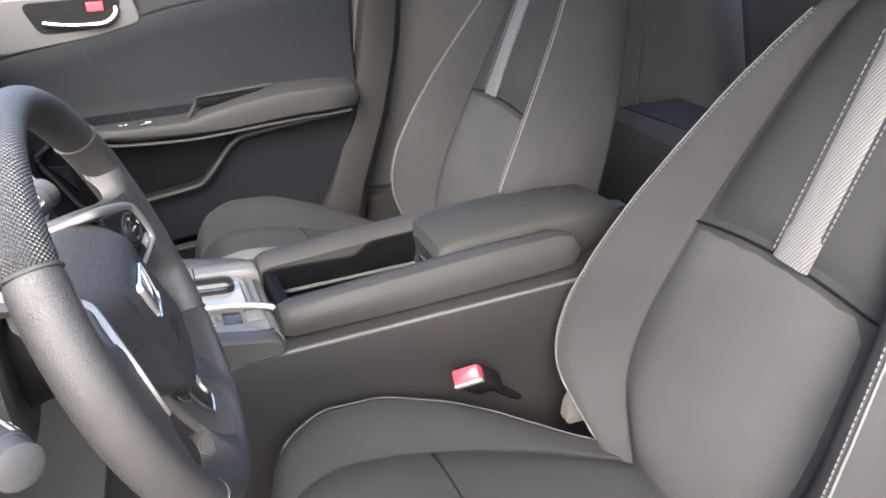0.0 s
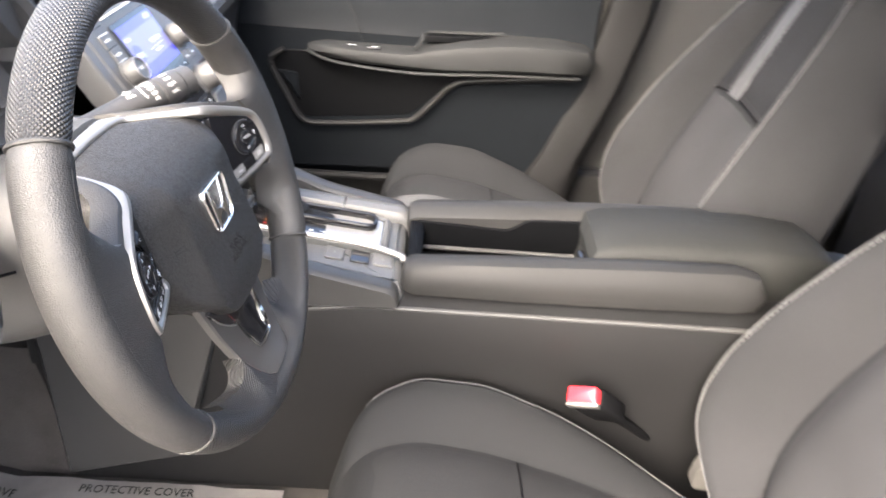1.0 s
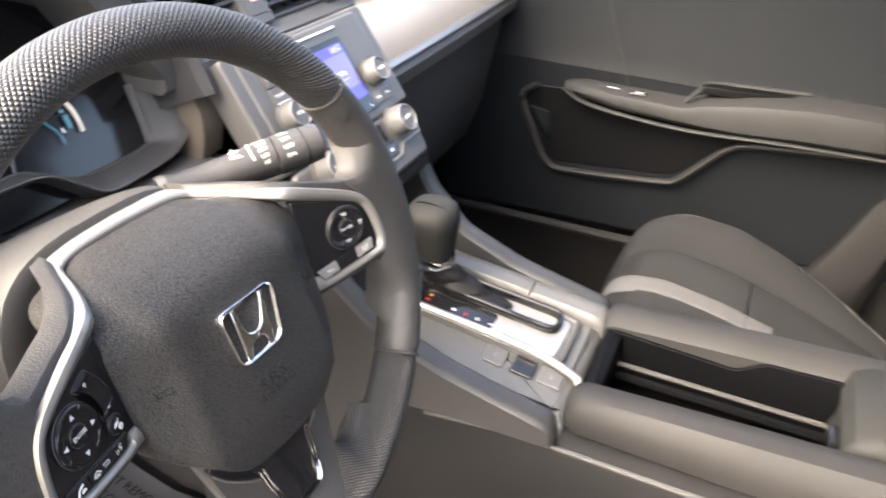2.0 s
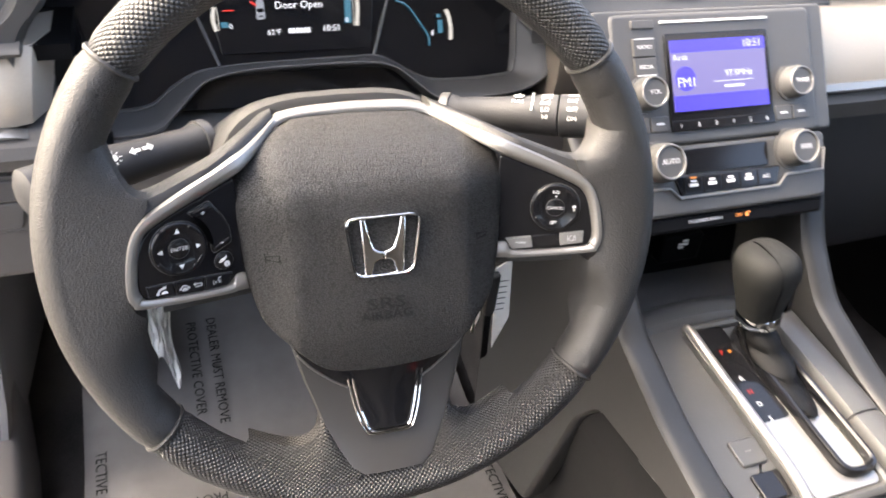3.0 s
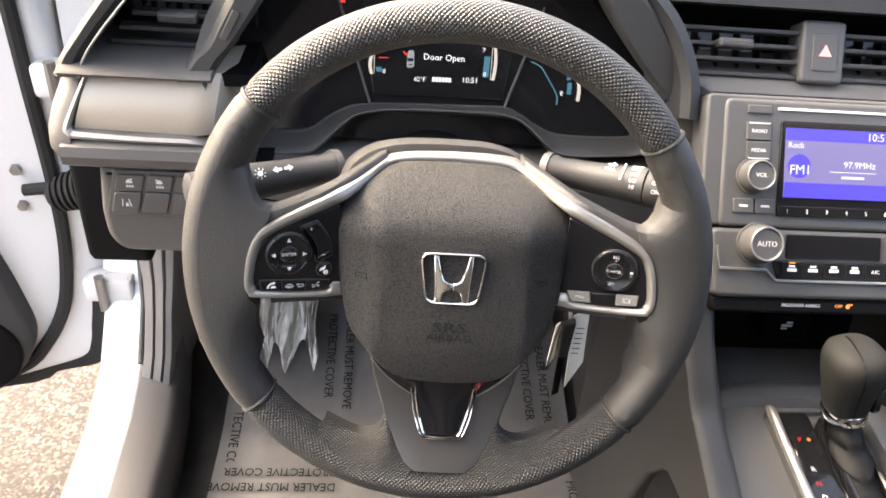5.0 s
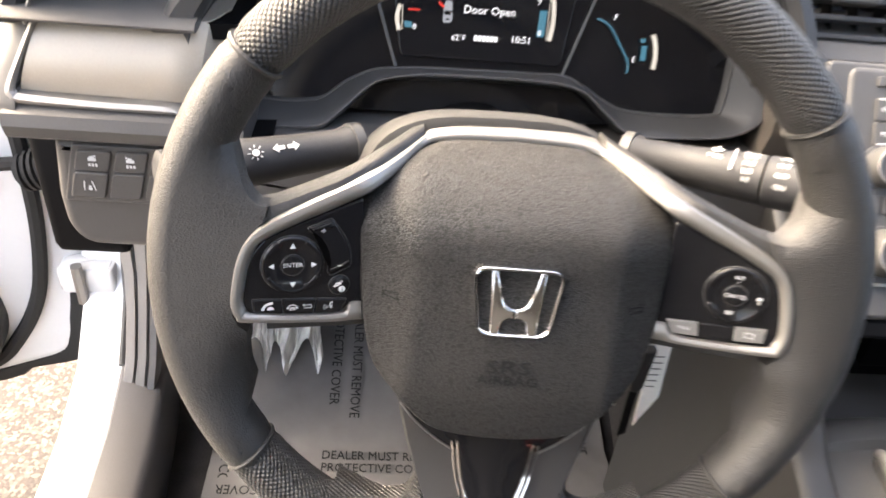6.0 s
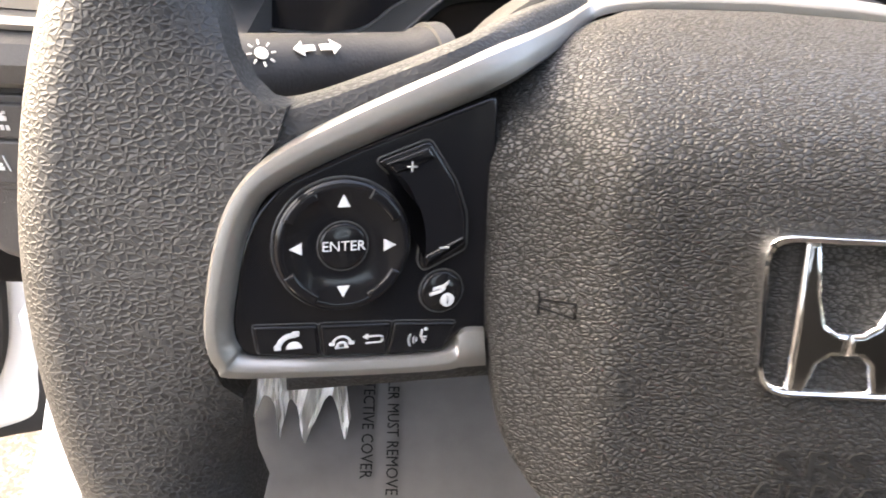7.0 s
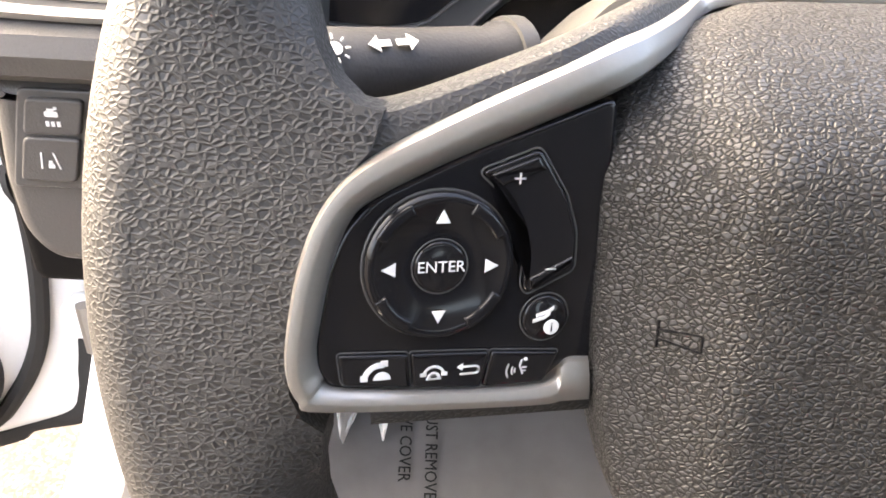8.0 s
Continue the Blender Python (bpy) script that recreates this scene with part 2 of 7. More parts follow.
def loft(bm, loops, caps=True, closed=True, ring=False):
    """Skin from loop to loop of points; ring joins the last loop to the first."""
    rows = [[bm.verts.new(p) for p in lp] for lp in loops]
    n = len(rows[0])
    pairs = list(zip(rows, rows[1:] + rows[:1])) if ring else list(zip(rows, rows[1:]))
    for a, b in pairs:
        for i in range(n if closed else n - 1):
            j = (i + 1) % n
            bm.faces.new((a[i], a[j], b[j], b[i]))
    if caps and closed and not ring:
        bm.faces.new(rows[0]), bm.faces.new(rows[-1])
    return rows


def slab(bm, pts, m, thick, edge=0.0015, crown=0.0):
    """A plate with the outline pts in the plane of m, rising by thick along its z, with a rounded upper edge."""
    pts = ccw(pts)
    e = min(edge, thick * 0.9)
    layers = [(0, 0), (0, thick - e), (e * 0.13, thick - e * 0.5), (e * 0.5, thick - e * 0.13), (e, thick), (e + 0.0003, thick)]
    loops = [[m @ Vector((p[0], p[1], z)) for p in inset(pts, d)] for d, z in layers]
    if crown:
        mid = sum((Vector(p) for p in pts), Vector((0, 0))) / len(pts)
        for k, lift in ((0.6, crown * 0.7), (0.25, crown)):
            loops.append([m @ Vector((*(mid + (Vector(p) - mid) * k), thick + lift)) for p in inset(pts, e)])
    loft(bm, loops)
    return bm


WRIG = RIG @ pose(0, 0, 0, 0, 0, -3)  # the wheel's own axes


def band(bm, outer, inner, foot, edge, n=5):
    """A moulded strip of the wheel between two matched lines of (across, up, depth), its foot that much further back."""
    a, b = (smooth_path([Vector((u, y, v)) for u, v, y in line], n) for line in (outer, inner))
    loops = []
    for p, q in zip(a, b):
        d = (q - p)
        e = min(edge, d.length * 0.45)
        d.normalize()
        row = [(p, 0.0, foot), (p, 0.0, e), (p, e * 0.3, e * 0.3), (p, e, 0), (q, -e, 0), (q, -e * 0.3, e * 0.3), (q, 0.0, e), (q, 0.0, foot)]
        loops.append([WRIG @ (o + d * k + Vector((0, y, 0))) for o, k, y in row])
    loft(bm, loops)
    return bm


def plate(name, pts, m, thick, mat, parent, edge=0.0015, label="", crown=0.0):
    return part(name, slab(bmesh.new(), pts, m, thick, edge, crown), mat, parent, label)


def tube(bm, path, r, n=10, closed=False, flat=1.0, up=(0, 0, 1)):
    """A round bar along the points; r is one radius or one for each point."""
    path, loops = [Vector(p) for p in path], []
    for i, p in enumerate(path):
        a = path[i - 1] if (i or closed) else p
        b = path[(i + 1) % len(path)] if (i < len(path) - 1 or closed) else p
        d = (b - a).normalized()
        s = d.cross(Vector(up))
        s = s.normalized() if s.length > 1e-4 else d.orthogonal().normalized()
        w = s.cross(d)
        rad = r[i] if isinstance(r, (list, tuple)) else r
        loops.append([p + (s * math.cos(2 * math.pi * k / n) + w * math.sin(2 * math.pi * k / n) * flat) * rad for k in range(n)])
    loft(bm, loops, ring=closed)
    return bm


def bar(name, path, r, mat, parent, n=10, closed=False, flat=1.0, label="", up=(0, 0, 1)):
    return part(name, tube(bmesh.new(), path, r, n, closed, flat, up), mat, parent, label)


def block(bm, size, m, edge=0.004):
    """A box with rounded edges, its middle at m."""
    w, d, h = size
    e = min(edge, w * 0.45, d * 0.45, h * 0.45)
    pts = rounded(rect(w, d), e, 3)
    layers = [(e, -h / 2), (e * 0.3, -h / 2 + e * 0.3), (0, -h / 2 + e), (0, h / 2 - e), (e * 0.3, h / 2 - e * 0.3), (e, h / 2)]
    loft(bm, [[m @ Vector((*p, z)) for p in inset(pts, i * 0.95)] for i, z in layers])
    return bm


def smooth_path(pts, n=6):
    """A Catmull-Rom curve through the points."""
    pts = [Vector(p) for p in pts]
    ext = [pts[0] * 2 - pts[1]] + pts + [pts[-1] * 2 - pts[-2]]
    out = []
    for i in range(1, len(ext) - 2):
        a, b, c, d = ext[i - 1], ext[i], ext[i + 1], ext[i + 2]
        for k in range(n):
            t = k / n
            out.append(0.5 * ((2 * b) + (c - a) * t + (2 * a - 5 * b + 4 * c - d) * t * t + (3 * b - a - 3 * c + d) * t ** 3))
    return out + [pts[-1]]


def extrude_x(bm, profile, x0, x1, steps=1, bend=None):
    """A closed (y, z) profile drawn out along x; bend(x) gives an offset (dy, dz)."""
    loops = []
    for k in range(steps + 1):
        x = x0 + (x1 - x0) * k / steps
        dy, dz = bend(x) if bend else (0, 0)
        loops.append([(x, y + dy, z + dz) for y, z in profile])
    loft(bm, loops)
    return bm


def lettering(words, size, m, mat, parent, name="lettering", wide=1.0, raised=0.0003):
    """Words in the built-in font, as a mesh in the plane of m."""
    cu = bpy.data.curves.new(name, "FONT")
    cu.body, cu.size, cu.extrude, cu.align_x, cu.align_y, cu.resolution_u = words, size, raised, "CENTER", "CENTER", 2
    tmp = bpy.data.objects.new(name, cu)
    scene.collection.objects.link(tmp)
    bpy.context.view_layer.update()
    me = bpy.data.meshes.new_from_object(tmp.evaluated_get(bpy.context.evaluated_depsgraph_get()))
    bpy.data.objects.remove(tmp)
    me.transform(m @ Matrix.Diagonal((wide, 1, 1, 1)))
    me.materials.clear()
    me.materials.append(mat)
    ob = new(name, me)
    ob.parent = parent
    ob.matrix_parent_inverse = parent.matrix_basis.inverted() if parent.type == "EMPTY" else Matrix()
    return ob


def marks(name, shapes, m, mat, parent, thick=0.0004):
    """Small flat printed shapes in one plane."""
    bm = bmesh.new()
    for s in shapes:
        slab(bm, s, m, thick, 0.0001)
    return part(name, bm, mat, parent)


def stitches(name, path, parent, length=0.0045, gap=0.0025, r=0.0009, lift=(0, 0, 0)):
    """A row of thread stitches along a path."""
    bm, path = bmesh.new(), [Vector(p) + Vector(lift) for p in path]
    left, draw = 0.0, True
    for a, b in zip(path, path[1:]):
        d, at = (b - a).length, 0.0
        while at < d:
            step = min((length if draw else gap) - left, d - at)
            if draw and step > 0.0008:
                tube(bm, [a.lerp(b, at / d), a.lerp(b, (at + step) / d)], r, 5)
            at, left = at + step, left + step
            if left >= (length if draw else gap) - 1e-6:
                left, draw = 0.0, not draw
    return tagged(part(name, bm, STITCH, parent, "pale grey stitching"), kind="stuff")

# ---- setting: ground, car shell ----
ASPH = material("asphalt", (0.0235, 0.0205, 0.0195), 0.9, spread=0.5, grain=160, bump=1.0, bump_scale=110, stain=3, spec=0.3)
an, al = ASPH.node_tree.nodes, ASPH.node_tree.links
peb, pick, tone = an.new("ShaderNodeTexVoronoi"), an.new("ShaderNodeValToRGB"), an.new("ShaderNodeMix")
co = an.new("ShaderNodeTexCoord")
peb.inputs["Scale"].default_value = 150
al.new(co.outputs["Object"], peb.inputs["Vector"])
al.new(peb.outputs["Color"], pick.inputs[0])
pick.color_ramp.elements[0].position, pick.color_ramp.elements[1].position = 0.45, 0.85
pick.color_ramp.elements[0].color, pick.color_ramp.elements[1].color = (0, 0, 0, 1), (1, 1, 1, 1)
tone.data_type = "RGBA"
ab = an["Principled BSDF"]
al.new(ab.inputs["Base Color"].links[0].from_socket, tone.inputs["A"])
tone.inputs["B"].default_value = (0.085, 0.072, 0.065, 1)
al.new(pick.outputs[0], tone.inputs["Factor"])
al.new(tone.outputs["Result"], ab.inputs["Base Color"])
bm = bmesh.new()
loft(bm, [[(x, y, -0.02) for x in (-400, -8, -2, 2, 8, 400)] for y in (-400, -8, -2, 2, 8, 400)], closed=False)
tagged(part("ground", bm, ASPH), "worn grey asphalt of the car park", "ground", kind="structure")

shell = thing("car_body", (0.37, 0, 0.3), "white painted car body shell with the driver door open", "car body", kind="structure")
# floor pan and carpet
bm = bmesh.new()
prof = [(-1.9, 0.29), (0.42, 0.29), (0.70, 0.36), (0.86, 0.52), (0.92, 0.80), (0.94, 0.80), (0.90, 0.50), (0.72, 0.30), (0.42, 0.25), (-1.9, 0.25)]
extrude_x(bm, prof, -0.385, 1.12, 1)
part("carpet", bm, CARPET, shell, "dark brown-grey floor carpet")
# tunnel under the console
bm = bmesh.new()
prof = [(0.300, 0.28), (0.318, 0.45), (0.34, 0.50), (0.40, 0.50), (0.422, 0.45), (0.44, 0.28)]
loft(bm, [[(x, y, z) for x, z in prof] for y in (-1.0, 0.9)])
part("tunnel", bm, CARPET, shell)


def sill(side):
    """A door sill: painted step, rubber seal, plastic scuff trim."""
    s = side
    X = (lambda v: v) if s < 0 else (lambda v: 0.74 - v)
    ys = [-0.9, -0.4, 0.0, 0.2, 0.34, 0.45, 0.54, 0.60, 0.64]
    inn = [-0.385, -0.384, -0.384, -0.386, -0.392, -0.402, -0.414, -0.424, -0.43]
    ups = [0.40, 0.40, 0.40, 0.40, 0.402, 0.415, 0.46, 0.56, 0.72]
    for nm, mt, prof in (("painted_sill", PAINT, [(0.004, -0.004), (-0.05, -0.006), (-0.062, -0.014), (-0.066, -0.03), (-0.07, -0.2), (0.0, -0.2)]),
                         ("scuff_trim", TRIMG, [(0.060, -0.10), (0.059, -0.018), (0.055, -0.008), (0.048, -0.002), (0.020, 0.010), (0.006, 0.012), (0.001, 0.004), (0.001, -0.12), (0.060, -0.12)])):
        bm = bmesh.new()
        loops = []
        for y, xi, z in zip(ys, inn, ups):
            k = max(0.0, min(1.0, (z - 0.41) / 0.2))
            loops.append([(X(xi + a), y - b * k * 1.0, z + b * (1 - k)) for a, b in prof])
        loft(bm, loops)
        part(nm, bm, mt, shell)
    bm = bmesh.new()
    for off, r in ((0.006, 0.0045), (0.017, 0.003), (0.028, 0.003)):
        tube(bm, [(X(xi + off), y - 0.017 - 0.012 * max(0, (z - 0.41) / 0.3), z + 0.013) for y, xi, z in zip(ys, inn, ups) if y > 0.4], r, 8)
    part("door_seal", bm, HARD, shell, "ribbed grey door seal")


sill(-1)
bm = bmesh.new()
block(bm, (0.07, 3.0, 0.3), pose(1.165, -0.9, 0.33), 0.02)
part("passenger_sill", bm, SIDE, shell)
bm = bmesh.new()
block(bm, (0.05, 0.9, 0.72), pose(1.215, -0.95, 0.62), 0.02)
part("rear_door", bm, SOFT, shell)
# hinge pillar, A pillars, roof rails, roof, rear wall
for side in (-1, 1):
    X = (lambda v: v) if side < 0 else (lambda v: 0.74 - v)
    bm = bmesh.new()
    loops = []
    for z, y0 in ((0.2, 0.66), (0.5, 0.60), (0.8, 0.58), (1.0, 0.60)):
        loops.append([(X(-0.40), y0, z), (X(-0.47), y0 - 0.005, z), (X(-0.485), y0 + 0.03, z), (X(-0.485), y0 + 0.4, z), (X(-0.40), y0 + 0.4, z)])
    loft(bm, loops)
    part("hinge_pillar", bm, PAINT, shell)
    bar("a_pillar", [(X(-0.47), 0.72, 1.0), (X(-0.43), 0.35, 1.17), (X(-0.39), 0.02, 1.31), (X(-0.36), -0.26, 1.41)], 0.045, SOFT, shell, 10)
    bar("roof_rail", [(X(-0.36), -0.26, 1.41), (X(-0.33), -0.6, 1.44), (X(-0.33), -1.2, 1.40), (X(-0.36), -1.9, 1.2)], 0.05, HEAD, shell, 10)
    bar("c_pillar", [(X(-0.36), -1.5, 1.36), (X(-0.43), -2.05, 0.95)], 0.09, SOFT, shell, 10)
bm = bmesh.new()
loops = []
for y, z in ((-0.25, 1.42), (-0.45, 1.45), (-0.8, 1.46), (-1.3, 1.42), (-1.8, 1.28)):
    loops.append([(x, y, z - 0.03 * ((x - 0.37) / 0.7) ** 2 + o) for o, xs in ((0, (-0.36, -0.1, 0.37, 0.84, 1.10)), (0.03, (1.10, 0.84, 0.37, -0.1, -0.36))) for x in xs])
loft(bm, loops)
part("roof", bm, HEAD, shell, "pale grey headliner roof")
bm = bmesh.new()
block(bm, (1.5, 0.08, 0.75), pose(0.37, -2.05, 0.58), 0.02)
part("rear_wall", bm, SOFT, shell)
for x in (-0.49, 1.23):
    bm = bmesh.new()
    block(bm, (0.06, 1.35, 0.7), pose(x, -1.35, 0.62), 0.02)
    part("rear_door", bm, SOFT, shell)
bm = bmesh.new()
block(bm, (1.4, 0.3, 0.35), pose(0.37, -1.30, 0.47), 0.06)
rear = thing("rear_seat", (0.37, -1.4, 0.3), "dark grey cloth rear bench seat", "rear seat")
part("seat_cushion", bm, CLOTH, rear)
bm = bmesh.new()
block(bm, (1.4, 0.16, 0.62), pose(0.37, -1.68, 0.82, -16), 0.06)
part("seat_back", bm, CLOTH, rear)
# windscreen
bm = bmesh.new()
loft(bm, [[(x, -0.24, 1.415) for x in (-0.33, 0.0, 0.37, 0.74, 1.07)], [(x, 0.30, 1.21) for x in (-0.4, 0.0, 0.37, 0.74, 1.14)], [(x, 0.95, 0.98) for x in (-0.46, 0.0, 0.37, 0.74, 1.2)]], closed=False)
ob = part("windscreen", bm, GLASS, shell)
ob.visible_shadow = False
# bonnet and firewall
bm = bmesh.new()
block(bm, (1.66, 0.95, 0.3), pose(0.37, 1.48, 0.80), 0.06)
part("bonnet", bm, PAINT, shell)

# B pillar beside the passenger seat
bm = bmesh.new()
prof = [(-0.012, 0.0), (-0.004, -0.03), (0.03, -0.035), (0.075, -0.03), (0.10, 0.0), (0.10, 0.05), (-0.012, 0.05)]
loops = []
for z, y, x, k in ((0.36, -0.34, 1.06, 1.5), (0.46, -0.38, 1.07, 1.2), (0.55, -0.425, 1.085, 1.0), (0.70, -0.485, 1.10, 1.0), (0.85, -0.525, 1.11, 1.0), (1.02, -0.55, 1.105, 0.9), (1.25, -0.58, 1.06, 0.8), (1.42, -0.60, 1.0, 0.8)):
    loops.append([(x + b, y - a * k, z) for a, b in prof])
loft(bm, loops)
tagged(part("b_pillar_trim", bm, SIDE, shell), "grey plastic pillar trim")
bm = bmesh.new()
tube(bm, [(1.075, -0.375, 0.44), (1.092, -0.432, 0.55), (1.105, -0.487, 0.70), (1.115, -0.52, 0.85), (1.11, -0.535, 1.02), (1.07, -0.56, 1.25)], 0.012, 8)
part("pillar_seal", bm, RUBBER, shell)

# ---- passenger door ----
pdoor = thing("passenger_door", (1.1, -0.1, 0.45), "closed front passenger door with dark grey panel and armrest", "car door")
DOOR = pose(1.085, 0, 0, 90, 0, -90)  # local x runs to the rear, y up, z into the cabin


def dpt(*pts):
    return [(-y, z) for y, z in pts]


plate("lower_panel", rounded(dpt((0.40, 0.47), (-0.40, 0.50), (-0.50, 0.72), (-0.505, 0.80), (0.40, 0.80)), 0.02), DOOR, 0.02, DOORP, pdoor, 0.006)
bm, loops = bmesh.new(), []
for y, c in ((0.44, 0.875), (0.30, 0.902), (0.195, 0.922), (0.05, 0.952), (-0.12, 0.988), (-0.30, 1.012), (-0.50, 1.02)):  # c: the crease under the paler upper slope
    loops.append([(x, y, z) for x, z in ((1.064, 0.795), (1.076, 0.825), (1.084, c - 0.045), (1.089, c - 0.010), (1.092, c - 0.003), (1.091, c), (1.092, c + 0.004), (1.108, c + 0.03), (1.13, c + 0.05), (1.17, c + 0.055), (1.17, 0.795))])
loft(bm, loops)
part("upper_panel", bm, DOORP, pdoor)
# armrest
bm = bmesh.new()
loops = []
for y, zt, w, h in ((0.10, 0.768, 0.012, 0.02), (0.06, 0.775, 0.04, 0.028), (0.0, 0.775, 0.055, 0.032), (-0.12, 0.775, 0.06, 0.036), (-0.16, 0.788, 0.066, 0.048), (-0.22, 0.80, 0.07, 0.058), (-0.32, 0.812, 0.072, 0.062), (-0.42, 0.812, 0.07, 0.06), (-0.48, 0.806, 0.06, 0.055), (-0.495, 0.795, 0.045, 0.04)):
    x1, x0 = 1.08, 1.068 - w
    loops.append([(x1, y, zt), (x0 + 0.016, y, zt), (x0 + 0.005, y, zt - 0.005), (x0, y, zt - 0.016), (x0 + 0.002, y, zt - h + 0.008), (x0 + 0.012, y, zt - h), (x1, y, zt - h)])
loft(bm, loops)
part("armrest", bm, RESTG, pdoor, "grey padded armrest")
# pull cup drawn flat, its shaded inside put into the colour
bm = slab(bmesh.new(), rounded([(1.030, -0.142), (1.060, -0.150), (1.068, -0.30), (1.055, -0.295), (1.036, -0.20)], 0.008), pose(0, 0, 0.796), 0.0125, 0.002)
part("pull_recess", bm, TRAYB, pdoor, "flat black plate for the shaded pull cup")
bar("recess_rim", smooth_path([(1.020, -0.122, 0.780), (1.030, -0.140, 0.800), (1.056, -0.152, 0.807), (1.066, -0.22, 0.809), (1.070, -0.31, 0.812)], 4), 0.004, RESTG, pdoor, 8)
bar("armrest_trim", smooth_path([(1.058, 0.10, 0.752), (1.03, 0.055, 0.743), (1.012, -0.02, 0.739), (1.005, -0.14, 0.736), (1.003, -0.30, 0.745), (1.012, -0.47, 0.747)], 5), 0.0055, RESTG, pdoor, 8, flat=0.6, label="thin satin grey trim strip")
sw = plate("window_switch", rounded(rect(0.03, 0.014, -0.02, 0.0), 0.003), pose(1.03, -0.02, 0.774, 0, 0, 90), 0.004, BLACK, pdoor, 0.002)
marks("switch_mark", [rect(0.012, 0.002, -0.022, 0.001), rect(0.006, 0.004, 0.02, 0.0), rect(0.006, 0.004, 0.03, 0.0)], pose(1.03, -0.02, 0.7785, 0, 0, 90), WHITE, pdoor)
# map pocket
pocket = rounded(dpt((0.181, 0.726), (0.114, 0.60), (-0.123, 0.622), (-0.20, 0.70), (-0.25, 0.722), (-0.47, 0.742), (-0.47, 0.752), (0.0, 0.735), (0.05, 0.752), (0.165, 0.748)), 0.02)
# no hollow here: a flat plate carries the pocket's shade in its colour
plate("map_pocket", pocket, DOOR @ pose(0, 0, 0.004), 0.0175, TRAYB, pdoor, 0.003, label="flat black plate for the shaded door pocket")
bar("pocket_rim", smooth_path([(1.054, 0.15, 0.752), (1.054, 0.178, 0.725), (1.052, 0.15, 0.665), (1.048, 0.112, 0.603), (1.047, 0.06, 0.597), (1.047, -0.10, 0.613), (1.047, -0.135, 0.625), (1.047, -0.175, 0.668), (1.047, -0.21, 0.703), (1.047, -0.26, 0.716), (1.047, -0.47, 0.735)], 5), 0.006, SIDE, pdoor, 8)
plate("pocket_divider", rounded([(-0.165, 0.705), (-0.125, 0.700), (-0.118, 0.64)], 0.004), DOOR @ pose(0, 0, 0.02), 0.004, DOORP, pdoor, 0.002)
bar("lower_trim", [(1.05, 0.33, 0.468), (1.05, -0.06, 0.474), (1.05, -0.38, 0.49)], 0.009, SIDE, pdoor, 8)
# inner handle in its bezel
HB = pose(1.098, 0, 0.0, 90, 0, -90)
bz = plate("handle_bezel", rounded(dpt((0.20, 0.925), (0.02, 0.945), (-0.075, 0.965), (-0.06, 1.03), (0.20, 1.03)), 0.02), HB, 0.012, SOFT, pdoor, 0.005, "grey handle bezel")
# flat plate coloured dark for the shaded handle recess
plate("handle_recess", rounded(dpt((0.115, 0.958), (-0.02, 0.963), (-0.045, 1.02), (0.14, 1.02)), 0.02), HB @ pose(0, 0, 0.0105), 0.002, DARK, bz, 0.001)
bar("door_handle", smooth_path([HB @ Vector((-0.105, 0.981, 0.016)), HB @ Vector((-0.06, 0.974, 0.022)), HB @ Vector((0.0, 0.972, 0.022)), HB @ Vector((0.025, 0.985, 0.018)), HB @ Vector((0.03, 1.0, 0.014))], 4), 0.006, CHROME, bz, 10, label="chrome door pull lever")
plate("lock_flag", rect(0.03, 0.016, -0.008, 1.004), HB @ pose(0, 0, 0.012), 0.004, RED, bz, 0.001, "red lock flag")
bar("dangling_wire", smooth_path([(1.055, -0.015, 0.778), (1.06, 0.0, 0.82), (1.075, 0.03, 0.88), (1.09, 0.05, 0.93), (1.12, 0.06, 1.0)], 5), 0.0009, INK, pdoor, 6)

# ---- driver door, open ----
ddoor = thing("driver_door", (-0.48, 0.58, 0.35), "open white driver door with dark inner panel", "car door")
DD = pose(-0.475, 0.575, 0, 0, 0, 8)  # local x towards the hinge, y to the front
bm = bmesh.new()
outer = rounded([(-1.0, 0.235), (-0.228, 0.253), (-0.05, 0.302), (-0.022, 0.345), (-0.006, 0.44), (0.0, 0.60), (-0.005, 0.95), (-0.05, 1.0), (-1.0, 0.98)], 0.03)
slab(bm, outer, DD @ pose(0, 0.10, 0, 90), 0.1, 0.02)
part("door_skin", bm, PAINT, ddoor, "white painted door edge")
inner = rounded([(-0.98, 0.27), (-0.24, 0.262), (-0.185, 0.285), (-0.135, 0.345), (-0.122, 0.395), (-0.138, 0.50), (-0.158, 0.585), (-0.21, 0.72), (-0.30, 0.95), (-0.98, 0.95)], 0.03)
plate("inner_panel", inner, DD @ pose(0, 0.003, 0, 90), 0.045, SOFT, ddoor, 0.015)
bm = bmesh.new()
tube(bm, smooth_path([DD @ Vector((x, -0.006, z)) for x, z in ((-0.046, 0.99), (-0.046, 0.92), (-0.046, 0.81), (-0.045, 0.69), (-0.048, 0.582), (-0.059, 0.496), (-0.077, 0.425), (-0.115, 0.355), (-0.17, 0.30), (-0.3, 0.275), (-0.9, 0.265))], 4), 0.0105, 8, up=(0, 1, 0))
part("door_seal", bm, RUBBER, ddoor, "black rubber seal round the door")
bm = bmesh.new()
